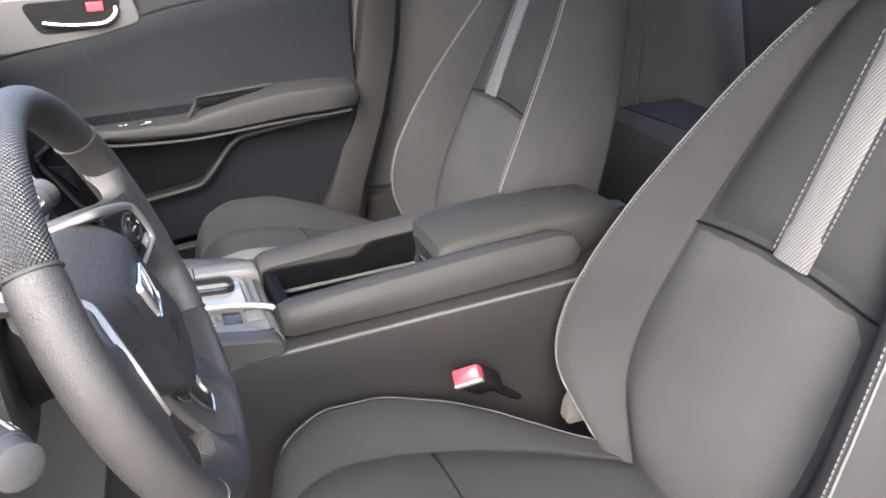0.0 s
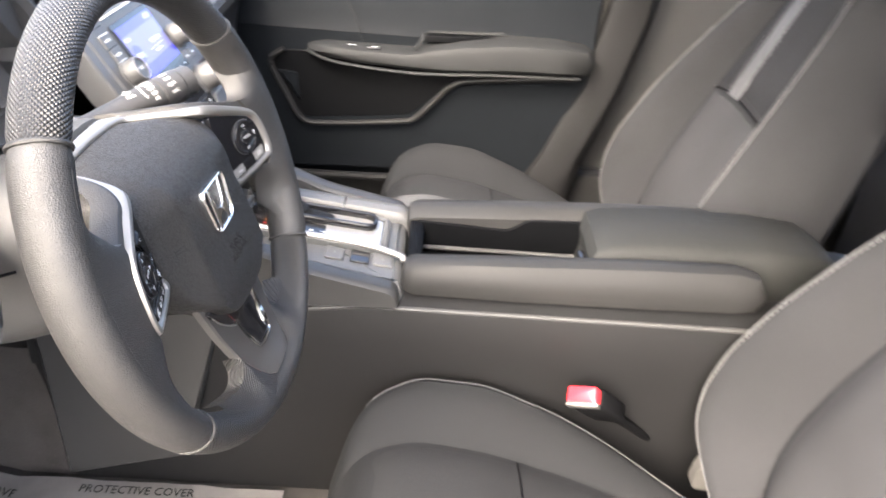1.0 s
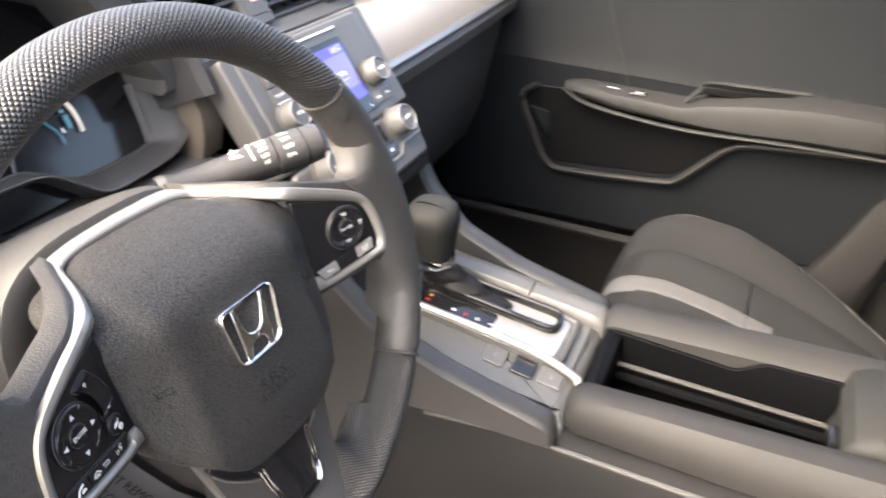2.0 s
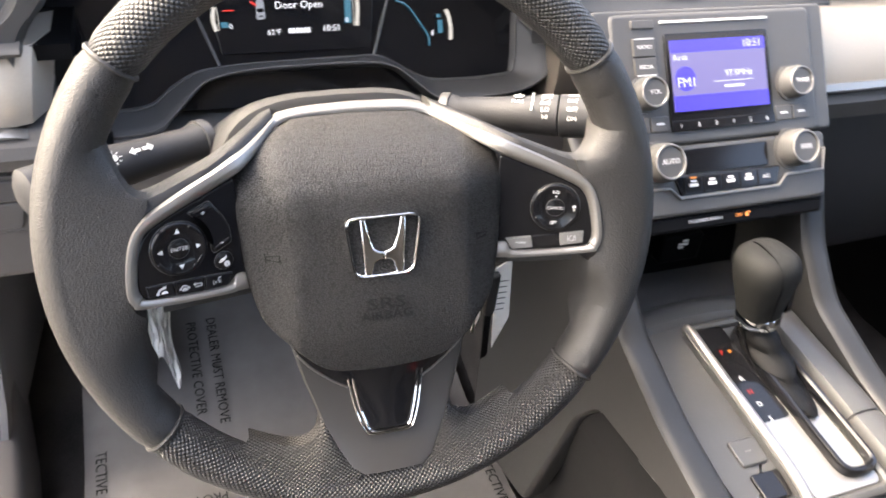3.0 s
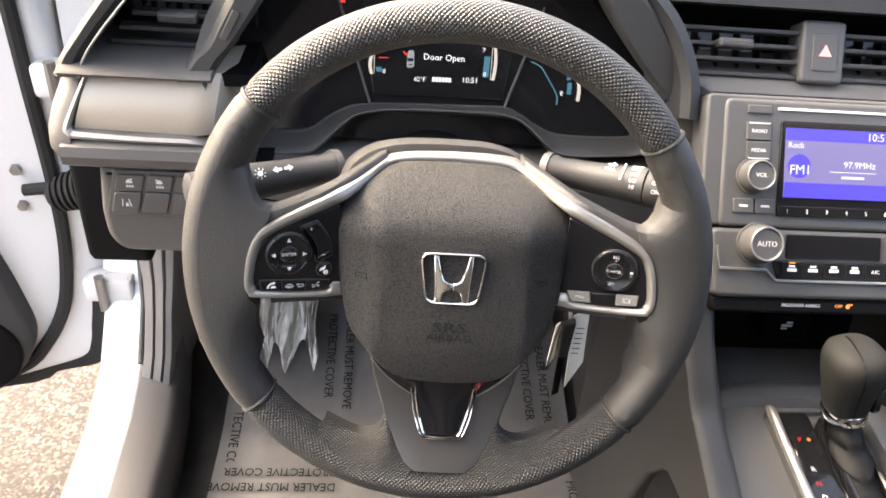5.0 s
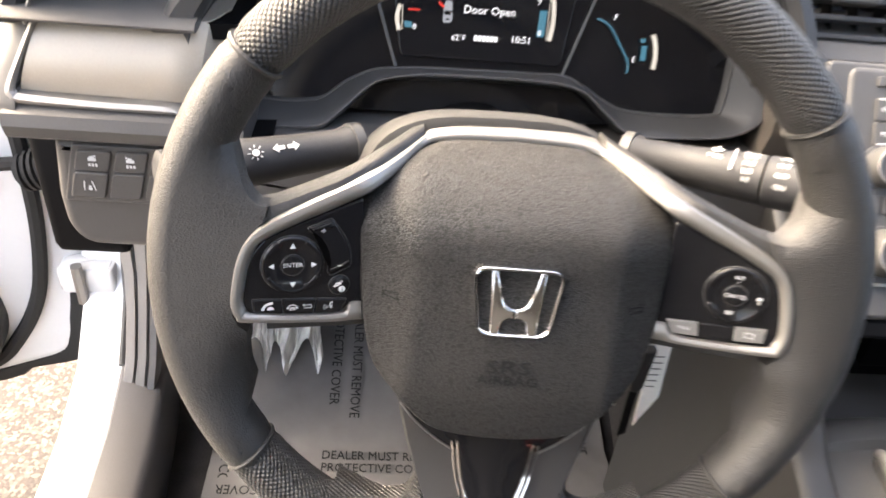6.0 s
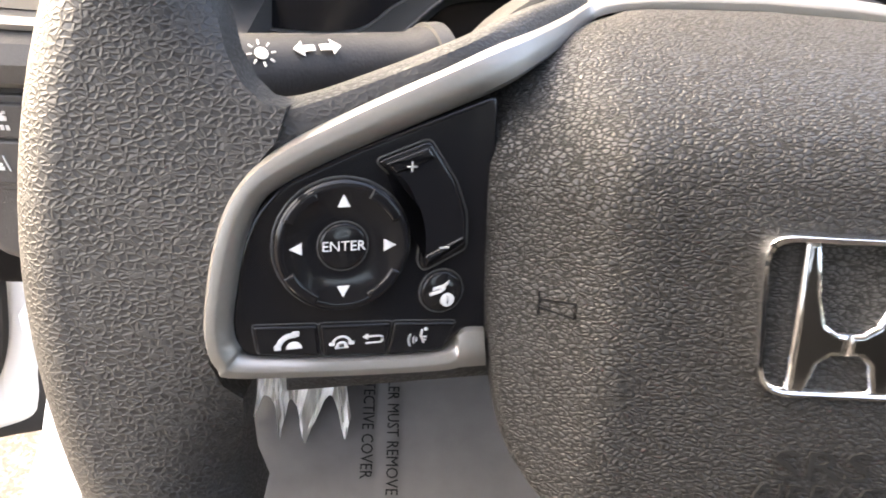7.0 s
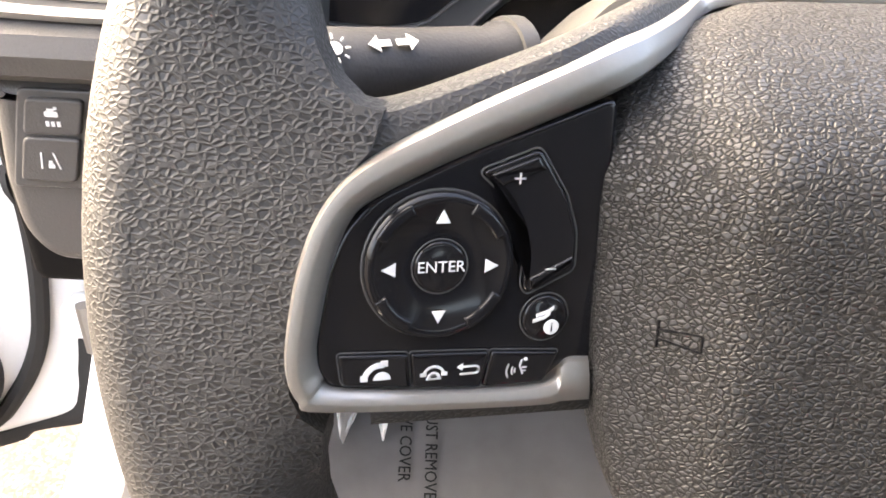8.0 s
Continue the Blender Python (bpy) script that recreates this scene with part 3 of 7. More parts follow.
tube(bm, smooth_path([DD @ Vector((x, 0.012, z)) for x, z in ((-0.9, 0.242), (-0.228, 0.258), (-0.12, 0.287), (-0.055, 0.305), (-0.034, 0.34), (-0.026, 0.39), (-0.024, 0.44))], 4), [0.014] * 8 + [0.014, 0.015, 0.016, 0.018, 0.02, 0.022, 0.023, 0.024, 0.024, 0.024, 0.024, 0.024, 0.023, 0.022, 0.021, 0.02, 0.018], 8, flat=0.8, up=(0, 1, 0))
part("lower_seal", bm, RUBBER, ddoor)
bm = slab(bmesh.new(), disc(0.082, -0.222, 0.375), DD @ pose(0, -0.04, 0, 90), 0.012, 0.006)
part("speaker_grille", bm, DARK, ddoor)
plate("mirror_sail", rounded([(-0.02, 0.965), (-0.05, 1.16), (-0.30, 1.19), (-0.16, 0.955)], 0.012), DD @ pose(0, 0.03, 0, 90), 0.02, SOFT, ddoor, 0.006, "dark plastic mirror sail")
for z in (0.475, 0.825):
    bm = bmesh.new()
    block(bm, (0.075, 0.04, 0.045), pose(-0.468, 0.562, z), 0.006)
    hinge = part("hinge", bm, PAINT, ddoor, "white painted steel hinge")
    bar("hinge_pin", [(-0.475, 0.538, z - 0.032), (-0.475, 0.538, z + 0.032)], 0.008, SATIN, hinge, 8)
bar("check_strap", [(-0.555, 0.548, 0.655), (-0.515, 0.55, 0.66), (-0.40, 0.56, 0.672)], 0.009, RUBBER, ddoor, 8)
bm = bmesh.new()
for k in range(9):
    x = -0.515 + 0.009 * k
    tube(bm, [(x, 0.555, 0.645 + 0.003 * k), (x + 0.004, 0.555, 0.646 + 0.003 * k)], 0.026 + 0.0012 * k, 16)
tube(bm, [(-0.52, 0.555, 0.645), (-0.43, 0.555, 0.672)], 0.021, 14)
part("wiring_boot", bm, RUBBER, ddoor, "ribbed black rubber wiring boot")
for x, z in ((-0.091, 0.682), (-0.094, 0.622)):
    bar("bolt", [DD @ Vector((x, 0.002, z)), DD @ Vector((x, -0.008, z))], 0.008, SATIN, ddoor, 6)

# ---- seats ----
BACK_Z = [0.44, 0.49, 0.52, 0.55, 0.60, 0.66, 0.74, 0.82, 0.90, 0.98, 1.05, 1.10, 1.13, 1.14]
BACK_Y = [-0.586, -0.598, -0.605, -0.614, -0.629, -0.650, -0.682, -0.714, -0.746, -0.778, -0.806, -0.828, -0.845, -0.860]
BACK_W = [0.130, 0.185, 0.228, 0.258, 0.270, 0.270, 0.256, 0.236, 0.208, 0.176, 0.138, 0.108, 0.085, 0.065]
BACK_B = [0.020, 0.045, 0.062, 0.075, 0.086, 0.090, 0.086, 0.074, 0.058, 0.042, 0.028, 0.016, 0.008, 0.0]
BACK_T = [0.08, 0.12, 0.13, 0.14, 0.14, 0.14, 0.135, 0.13, 0.12, 0.11, 0.10, 0.085, 0.06, 0.03]


def lerp_at(xs, ys, x):
    """The value of a profile at x, its corners rounded off."""
    return float(np.mean([np.interp(x + k, xs, ys) for k in (-0.016, -0.008, 0.0, 0.008, 0.016)]))


def back_front(x, z):
    """How far forward the backrest's front lies at a height and a distance from its middle."""
    y, w, b = (lerp_at(BACK_Z, v, z) for v in (BACK_Y, BACK_W, BACK_B))
    a = abs(x)
    seam = w * 0.62
    if a < seam:
        return y + 0.012 * math.cos(a / seam * math.pi / 2) - 0.006 * (a / seam) ** 6
    t = min(1.0, (a - seam) / (w - seam))
    return y + b * math.sin(min(1.0, t / 0.62) * math.pi / 2) - (b + 0.035) * max(0.0, (t - 0.62) / 0.38) ** 2.2


CUSH_Y = [-0.62, -0.54, -0.49, -0.43, -0.36, -0.26, -0.17, -0.115, -0.085, -0.070, -0.066]
CUSH_Z = [0.462, 0.478, 0.490, 0.506, 0.527, 0.554, 0.568, 0.560, 0.538, 0.505, 0.44]
CUSH_B = [0.0, 0.002, 0.008, 0.020, 0.033, 0.043, 0.036, 0.026, 0.016, 0.006, 0.0]
CUSH_W = [0.130, 0.180, 0.212, 0.240, 0.256, 0.266, 0.264, 0.242, 0.212, 0.185, 0.175]


def cush_shape(x, y):
    """The height of the cushion's top."""
    ys = CUSH_Y
    z, b, w = (lerp_at(ys, v, y) for v in (CUSH_Z, CUSH_B, CUSH_W))
    a, seam = abs(x), w * 0.62
    if a < seam:
        return z + 0.006 * math.cos(a / seam * math.pi / 2) - 0.006 * (a / seam) ** 6
    t = min(1.0, (a - seam) / (w - seam))
    return z + b * math.sin(min(1.0, t / 0.6) * math.pi / 2) - (b + 0.05) * max(0.0, (t - 0.6) / 0.4) ** 2.2


def seat(x0, inboard, drop, label):
    cush_top = lambda x, y: cush_shape(x, y) - drop
    s = thing("front_seat", (x0, -0.36, 0.30), label, "car seat", "front seats")
    xs = [-1, -0.985, -0.95, -0.9, -0.85, -0.8, -0.75, -0.7, -0.66, -0.63, -0.6, -0.4, -0.2, 0.0]
    xs = xs + [-v for v in reversed(xs[:-1])]

    # backrest
    bm = bmesh.new()
    loops = []
    zs = [0.44 + 0.02 * i for i in range(35)] + [1.135, 1.14]
    for z in zs:
        w, t, y = (lerp_at(BACK_Z, v, z) for v in (BACK_W, BACK_T, BACK_Y))
        front = [(x0 + u * w, back_front(u * w, z), z) for u in xs]
        side = y - 0.02
        rear = [(x0 + w * 1.0, y - t * 0.45, z), (x0 + w * 0.97, y - t * 0.8, z), (x0 + w * 0.86, y - t, z), (x0, y - t - 0.015, z), (x0 - w * 0.86, y - t, z), (x0 - w * 0.97, y - t * 0.8, z), (x0 - w, y - t * 0.45, z)]
        loops.append(front + rear)
    loft(bm, loops)
    back = part("backrest", bm, CLOTHB, s)
    # inserts
    seam_z = lambda x: 0.815 - 0.95 * x * x

    def insert(name, lo, hi, mat):
        b2, lp = bmesh.new(), []
        n = 14
        for k in range(n + 1):
            row = []
            for i in range(13):
                u = -1 + 2 * i / 12
                zmid = lo(0) + (hi(0) - lo(0)) * k / n
                w = lerp_at(BACK_Z, BACK_W, zmid) * 0.60
                x = u * w
                z = lo(x) + (hi(x) - lo(x)) * k / n
                e = min(k, n - k, i, 12 - i)
                row.append((x0 + x, back_front(x, z) + (min(0.008, 0.004 * e) if e else -0.003), z))
            lp.append(row)
        loft(b2, lp, closed=False)
        return part(name, b2, mat, s)

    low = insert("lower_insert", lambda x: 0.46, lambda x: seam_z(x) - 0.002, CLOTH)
    high = insert("upper_insert", lambda x: seam_z(x) + 0.002, lambda x: 1.10, CLOTHB)
    # stripe down the upper insert
    c = -0.027 * inboard
    b2, lp, uvs = bmesh.new(), [], []
    for k in range(25):
        row = []
        for i in range(7):
            x = c - 0.026 + 0.052 * i / 6
            z = seam_z(x) + 0.001 + (1.095 - seam_z(x)) * k / 24
            row.append((x0 + x, back_front(x, z) + (0.0096 if 0 < i < 6 else 0.006), z))
        lp.append(row)
    rows = loft(b2, lp, closed=False)
    uv = b2.loops.layers.uv.new("UVMap")
    for f in b2.faces:
        for l in f.loops:
            l[uv].uv = ((l.vert.co.x - x0 + 0.45 * l.vert.co.z) / 0.0042, 0.5)
    part("stripe", b2, STRIPE, s, "pale grey patterned fabric stripe")
    for off in (-0.027, 0.027):
        stitches("stripe_stitching", [(x0 + c + off, back_front(c + off, z) + 0.0095, z) for z in [seam_z(c) + 0.01 + 0.27 * i / 20 for i in range(21)]], s, 0.005, 0.003)
    # seams of the backrest
    for sg in (-1, 1):
        pth = [(x0 + sg * 0.61 * lerp_at(BACK_Z, BACK_W, z), back_front(sg * 0.61 * lerp_at(BACK_Z, BACK_W, z), z) + 0.001, z) for z in [0.46 + 0.62 * i / 30 for i in range(31)]]
        bar("bolster_seam", pth, 0.0016, DARK, back, 5)
        edge = [(x0 + sg * 0.875 * lerp_at(BACK_Z, BACK_W, z), back_front(sg * 0.875 * lerp_at(BACK_Z, BACK_W, z), z) + 0.001, z) for z in [0.47 + 0.61 * i / 40 for i in range(41)]]
        bar("piping", edge, 0.0014, THREAD, back, 6)
        stitches("piping_stitching", [(a - sg * 0.006, b + 0.0015, z) for a, b, z in edge], back, 0.0045, 0.0028)
    bar("cross_seam", [(x0 + x, back_front(x, seam_z(x)) + 0.002, seam_z(x)) for x in [-0.15 + 0.3 * i / 24 for i in range(25)]], 0.002, DARK, back, 5)
    # headrest
    bm = bmesh.new()
    loops = []
    for z, w, d, y in ((1.165, 0.105, 0.03, -0.855), (1.18, 0.125, 0.045, -0.86), (1.24, 0.135, 0.055, -0.87), (1.31, 0.125, 0.05, -0.88), (1.345, 0.10, 0.03, -0.885)):
        loops.append([(x0 + w * math.copysign(abs(math.cos(a)) ** 0.6, math.cos(a)), y + d * math.copysign(abs(math.sin(a)) ** 0.7, math.sin(a)), z) for a in [2 * math.pi * i / 28 for i in range(28)]])
    loft(bm, loops)
    part("headrest", bm, CLOTH, s)
    for sg in (-1, 1):
        bar("headrest_post", [(x0 + sg * 0.07, -0.86, 1.10), (x0 + sg * 0.07, -0.865, 1.19)], 0.006, CHROME, s, 8)
    # cushion
    bm, loops = bmesh.new(), []
    ys = [-0.62 + 0.02 * i for i in range(25)] + [-0.13, -0.115, -0.105, -0.095, -0.085, -0.078, -0.071, -0.067, -0.066]
    for y in ys:
        w = lerp_at(CUSH_Y, CUSH_W, y)
        top = [(x0 + u * w, y, cush_top(u * w, y)) for u in xs]
        z = lerp_at(CUSH_Y, CUSH_Z, y)
        loops.append(top + [(x0 + w * 1.0, y, min(z - 0.06, 0.46)), (x0 + w * 0.97, y, 0.39), (x0 - w * 0.97, y, 0.39), (x0 - w, y, min(z - 0.06, 0.46))])
    loft(bm, loops)
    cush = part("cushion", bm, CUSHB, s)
    b2, lp = bmesh.new(), []
    for k in range(19):
        y = -0.60 + 0.49 * k / 18
        w = lerp_at(CUSH_Y, CUSH_W, y) * 0.60
        lp.append([(x0 - w + 2 * w * i / 12, y, cush_top(-w + 2 * w * i / 12, y) + (0.003 if 0 < i < 12 and 0 < k < 18 else -0.002)) for i in range(13)])
    loft(b2, lp, closed=False)
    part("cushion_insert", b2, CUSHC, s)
    for sg in (-1, 1):
        edge = [(x0 + sg * 0.9 * lerp_at(CUSH_Y, CUSH_W, y), y, cush_top(sg * 0.9 * lerp_at(CUSH_Y, CUSH_W, y), y) + 0.001) for y in [-0.58 + 0.475 * i / 40 for i in range(41)]]
        bar("piping", edge, 0.0010, THREAD, cush, 6)
        stitches("piping_stitching", [(a - sg * 0.006, b, z + 0.001) for a, b, z in edge], cush, 0.0045, 0.0028)
        pth = [(x0 + sg * 0.61 * lerp_at(CUSH_Y, CUSH_W, y), y, cush_top(sg * 0.61 * lerp_at(CUSH_Y, CUSH_W, y), y) + 0.001) for y in [-0.58 + 0.47 * i / 30 for i in range(31)]]
        bar("bolster_seam", pth, 0.0016, DARK, cush, 5)
    if inboard < 0:
        b2, lp = bmesh.new(), []
        cc = -0.014 * inboard
        for k in range(31):
            y = -0.34 + 0.268 * k / 30
            lp.append([(x0 + cc - 0.026 + 0.052 * i / 6, y, cush_top(cc - 0.026 + 0.052 * i / 6, y) + (0.0042 if 0 < i < 6 else 0.001)) for i in range(7)])
        loft(b2, lp, closed=False)
        uv = b2.loops.layers.uv.new("UVMap")
        for f in b2.faces:
            for l in f.loops:
                l[uv].uv = ((l.vert.co.x - x0 + 0.45 * l.vert.co.y) / 0.0042, 0.5)
        part("cushion_stripe", b2, STRIPE, s, "grey patterned fabric stripe")
    bar("front_seam", [(x0 - 0.15 + 0.3 * i / 16, -0.30, cush_top(-0.15 + 0.3 * i / 16, -0.30) + 0.003) for i in range(17)], 0.0016, DARK, cush, 5)
    # frame, rails and hinge covers
    bm = bmesh.new()
    block(bm, (0.42, 0.44, 0.08), pose(x0, -0.36, 0.37), 0.02)
    part("seat_base", bm, DARK, s)
    for sg in (-1, 1):
        bm = bmesh.new()
        block(bm, (0.04, 0.52, 0.05), pose(x0 + sg * 0.2, -0.36, 0.32), 0.008)
        part("seat_rail", bm, HARD, s)
        bm = bmesh.new()
        slab(bm, rounded([(-0.04, -0.035), (0.03, -0.03), (0.025, 0.012), (0.0, 0.03), (-0.035, 0.03)], 0.012), pose(x0 + sg * 0.222 - 0.012, -0.585, 0.465, 90, 0, 90), 0.024, 0.006)
        part("hinge_cover", bm, SATIN, s, "bright metal recliner bracket")
    return s


seat(0.0, 1, 0.018, "dark grey cloth driver seat with pale patterned stripe")
seat(0.74, -1, 0.0, "dark grey cloth passenger seat with pale patterned stripe")

# seat belt buckle
bk = thing("seat_belt_buckle", (0.235, -0.44, 0.45), "black seat belt buckle with a red release button", "buckle")
BK = look((0.207, -0.381, 0.592), (0.237, -0.426, 0.542)) @ pose(0, 0, 0, 0, 0, 35)
bm = bmesh.new()
block(bm, (0.045, 0.026, 0.075), BK @ pose(0, 0, -0.045), 0.006)
part("buckle_body", bm, DARK, bk)
bm = bmesh.new()
block(bm, (0.04, 0.021, 0.02), BK @ pose(0, 0, 0.0), 0.004)
part("release_button", bm, RED, bk, "glossy red release button")
bm = bmesh.new()
block(bm, (0.043, 0.006, 0.012), BK @ pose(0, -0.012, 0.001), 0.002)
part("buckle_lip", bm, SATIN, bk)
bar("buckle_strap", [BK @ Vector((0, 0, -0.07)), BK @ Vector((0, 0, -0.2))], 0.014, DARK, bk, 8, flat=0.5)

# ---- centre console ----
con = thing("center_console", (0.37, -0.3, 0.3), "dark grey centre console with padded sides and cup tray", "console")
bm = bmesh.new()
for X in (lambda v: v, lambda v: 0.74 - v):
    prof = [(0.300, 0.28), (0.282, 0.45), (0.264, 0.54), (0.257, 0.60), (0.256, 0.665), (0.260, 0.674), (0.285, 0.685), (0.312, 0.685), (0.312, 0.28)]
    loft(bm, [[(X(x), y, z + dz * (z > 0.6)) for x, z in prof] for y, dz in ((-0.80, 0.0), (-0.56, 0.0), (-0.3, 0.0), (-0.09, 0.0), (0.02, -0.012), (0.15, -0.05), (0.34, -0.12))])
part("side_panel", bm, SIDE, con)
# paler bar for the light caught along the ledge, put into its colour
for X in (lambda v: v, lambda v: 0.74 - v):
    bar("ledge_highlight", [(X(0.2575), 0.0, 0.660), (X(0.2585), -0.09, 0.6715), (X(0.2585), -0.64, 0.6715)], 0.003, HARD, con, 8)
for nm, X in (("driver", lambda v: v), ("passenger", lambda v: 0.74 - v)):
    bm, loops = bmesh.new(), []
    for y, zt, h, w0, w1 in ((-0.140, 0.715, 0.022, 0.276, 0.312), (-0.143, 0.722, 0.034, 0.272, 0.316), (-0.155, 0.727, 0.042, 0.268, 0.318), (-0.30, 0.735, 0.05, 0.266, 0.318), (-0.45, 0.742, 0.055, 0.266, 0.318), (-0.565, 0.744, 0.055, 0.267, 0.318), (-0.595, 0.736, 0.045, 0.27, 0.315), (-0.605, 0.722, 0.022, 0.276, 0.31)):
        zb = zt - h
        loops.append([(X(w0 + 0.004), y, zb), (X(w0), y, zb + h * 0.35), (X(w0 + 0.002), y, zb + h * 0.7), (X(w0 + 0.012), y, zt - 0.002), (X((w0 + w1) / 2), y, zt), (X(w1 - 0.012), y, zt - 0.002), (X(w1), y, zt - 0.012), (X(w1), y, zb)])
    loft(bm, loops)
    part("side_pad", bm, CONS, con, "soft padded side bolster")
# tray
bm = bmesh.new()
outline = rect(0.128, 0.26, 0.381, -0.285)
zt, zf = 0.70, 0.615
loops = [[(x, y, zt) for x, y in outline], [(x, y, zf) for x, y in inset(ccw(outline), 0.006)]]
loft(bm, loops, caps=False)
bm.faces.new([bm.verts.new((x, y, zf)) for x, y in inset(ccw(outline), 0.005)])
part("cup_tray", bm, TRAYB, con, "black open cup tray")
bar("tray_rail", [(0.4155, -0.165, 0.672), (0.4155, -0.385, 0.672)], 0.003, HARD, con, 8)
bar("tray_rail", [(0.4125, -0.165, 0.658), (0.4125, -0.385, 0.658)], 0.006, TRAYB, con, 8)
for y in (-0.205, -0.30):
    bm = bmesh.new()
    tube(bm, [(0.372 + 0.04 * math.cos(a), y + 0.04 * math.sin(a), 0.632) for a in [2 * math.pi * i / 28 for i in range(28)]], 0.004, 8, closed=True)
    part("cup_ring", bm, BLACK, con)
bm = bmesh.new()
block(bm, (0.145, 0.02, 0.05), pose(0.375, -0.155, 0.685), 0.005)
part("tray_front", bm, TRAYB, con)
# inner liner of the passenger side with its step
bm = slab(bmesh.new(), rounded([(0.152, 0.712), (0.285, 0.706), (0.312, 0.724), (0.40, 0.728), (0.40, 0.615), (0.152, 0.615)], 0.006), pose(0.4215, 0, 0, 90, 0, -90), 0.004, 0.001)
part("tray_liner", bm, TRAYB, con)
# armrest lid
bm, loops = bmesh.new(), []
for y, zt, zb, w in ((-0.388, 0.705, 0.690, 0.056), (-0.384, 0.722, 0.675, 0.061), (-0.392, 0.738, 0.668, 0.0635), (-0.41, 0.746, 0.668, 0.064), (-0.50, 0.752, 0.668, 0.064), (-0.62, 0.752, 0.668, 0.063), (-0.69, 0.746, 0.668, 0.06), (-0.72, 0.73, 0.67, 0.05), (-0.725, 0.71, 0.68, 0.04)):
    h = zt - zb
    loops.append([(0.381 + sx * w, y, z) for sx, z in ((-0.92, zb), (-1, zb + 0.3 * h), (-1, zt - 0.22 * h), (-0.93, zt - 0.07 * h), (-0.8, zt), (0, zt + 0.002), (0.8, zt), (0.93, zt - 0.07 * h), (1, zt - 0.22 * h), (1, zb + 0.3 * h), (0.92, zb))])
loft(bm, loops)
lid = part("armrest_lid", bm, KNOBL, con, "grey leatherette armrest lid")
bm = bmesh.new()
block(bm, (0.03, 0.012, 0.02), pose(0.365, -0.384, 0.696), 0.004)
part("lid_latch", bm, BLACK, lid)
bm = bmesh.new()
block(bm, (0.15, 0.35, 0.36), pose(0.375, -0.58, 0.49), 0.02)
part("console_box", bm, CONS, con)

# shifter pod
pod = thing("shift_console", (0.365, 0.0, 0.5), "grey shift console with silver gate surround", "shift console")
POD = pose(0.365, -0.02, 0.712, 6.0, 0, 0)  # local y forward and slightly up
bm = bmesh.new()
slab(bm, rounded([(-0.10, -0.125), (0.092, -0.125), (0.100, 0.10), (0.104, 0.145), (-0.104, 0.145), (-0.102, 0.10)], 0.008), POD @ pose(0, 0, -0.055), 0.055, 0.016)
part("pod_body", bm, PODM, pod)
bar("pod_line", [POD @ Vector((-0.101, -0.12, -0.040)), POD @ Vector((-0.104, 0.10, -0.040))], 0.0015, SATIN, pod, 6)
bm, loops = bmesh.new(), []
for d, h in ((0.0, 0.0), (0.0, 0.0075), (0.002, 0.010), (0.005, 0.0108), (0.008, 0.009), (0.009, 0.004)):
    loops.append([POD @ Vector((x, y, h)) for x, y in inset(ccw(rounded([(-0.031, -0.098), (0.056, -0.098), (0.060, 0.106), (-0.030, 0.106)], 0.014, 6)), d)])
loft(bm, loops)
part("gate_surround", bm, PODM, pod)
plate("gate_panel", rounded([(-0.022, -0.088), (0.048, -0.088), (0.052, 0.02), (-0.021, 0.02)], 0.008), POD @ pose(0, 0, 0.003), 0.004, GATE, pod, 0.001, "bright silver gate panel")
bar("gate_edge", smooth_path([POD @ Vector((-0.0245, 0.104, 0.006)), POD @ Vector((-0.0245, 0.094, 0.0095)), POD @ Vector((-0.026, 0.05, 0.010)), POD @ Vector((-0.027, -0.06, 0.010)), POD @ Vector((-0.036, -0.115, 0.006)), POD @ Vector((-0.042, -0.121, 0.002))], 4), 0.0046, GATE, pod, 10, label="satin silver gate edge")
bm = bmesh.new()
slot = rounded(rect(0.040, 0.172, 0.033, 0.006), 0.018, 6)
loft(bm, [[POD @ Vector((p[0], p[1], z)) for p in inset(ccw(slot), d)] for d, z in ((0, 0.004), (0, 0.013), (0.0015, 0.016), (0.004, 0.0165), (0.006, 0.015), (0.007, 0.006))])
part("gate_slot", bm, BLACK, pod, "black moulded slot rim")
bm, loops = bmesh.new(), []
for y, h in ((0.112, 0.0), (0.118, 0.006), (0.130, 0.007), (0.140, 0.004), (0.146, -0.004)):
    loops.append([POD @ Vector((x, y - 0.010 * (abs(x) / 0.09) ** 2, h - 0.004 * (abs(x) / 0.08) ** 4)) for x in [-0.086 + 0.172 * i / 12 for i in range(13)]])
loft(bm, loops, caps=False, closed=False)
part("front_lip", bm, PODM, pod)
# selector window and letters
plate("selector_window", rounded([(-0.0215, -0.012), (0.012, -0.012), (0.012, 0.098), (-0.0215, 0.098)], 0.005), POD @ pose(0, 0, 0.0055), 0.002, BLACK, pod, 0.0004)
for word, mt, lx, ly in (("P", CLU_RED, -0.008, 0.067), ("R", WHITE, -0.008, 0.035), ("N", CLU_RED, -0.009, 0.020), ("D", WHITE, -0.009, 0.006), ("S", WHITE, -0.009, -0.010), ("L", WHITE, -0.009, -0.026)):
    lettering(word, 0.0072, POD @ pose(lx, ly, 0.0078), mt, pod)
marks("indicator_lamp", [disc(0.0018, 0.001, 0.067, 10)], POD @ pose(0, 0, 0.0077), ORANGE, pod)
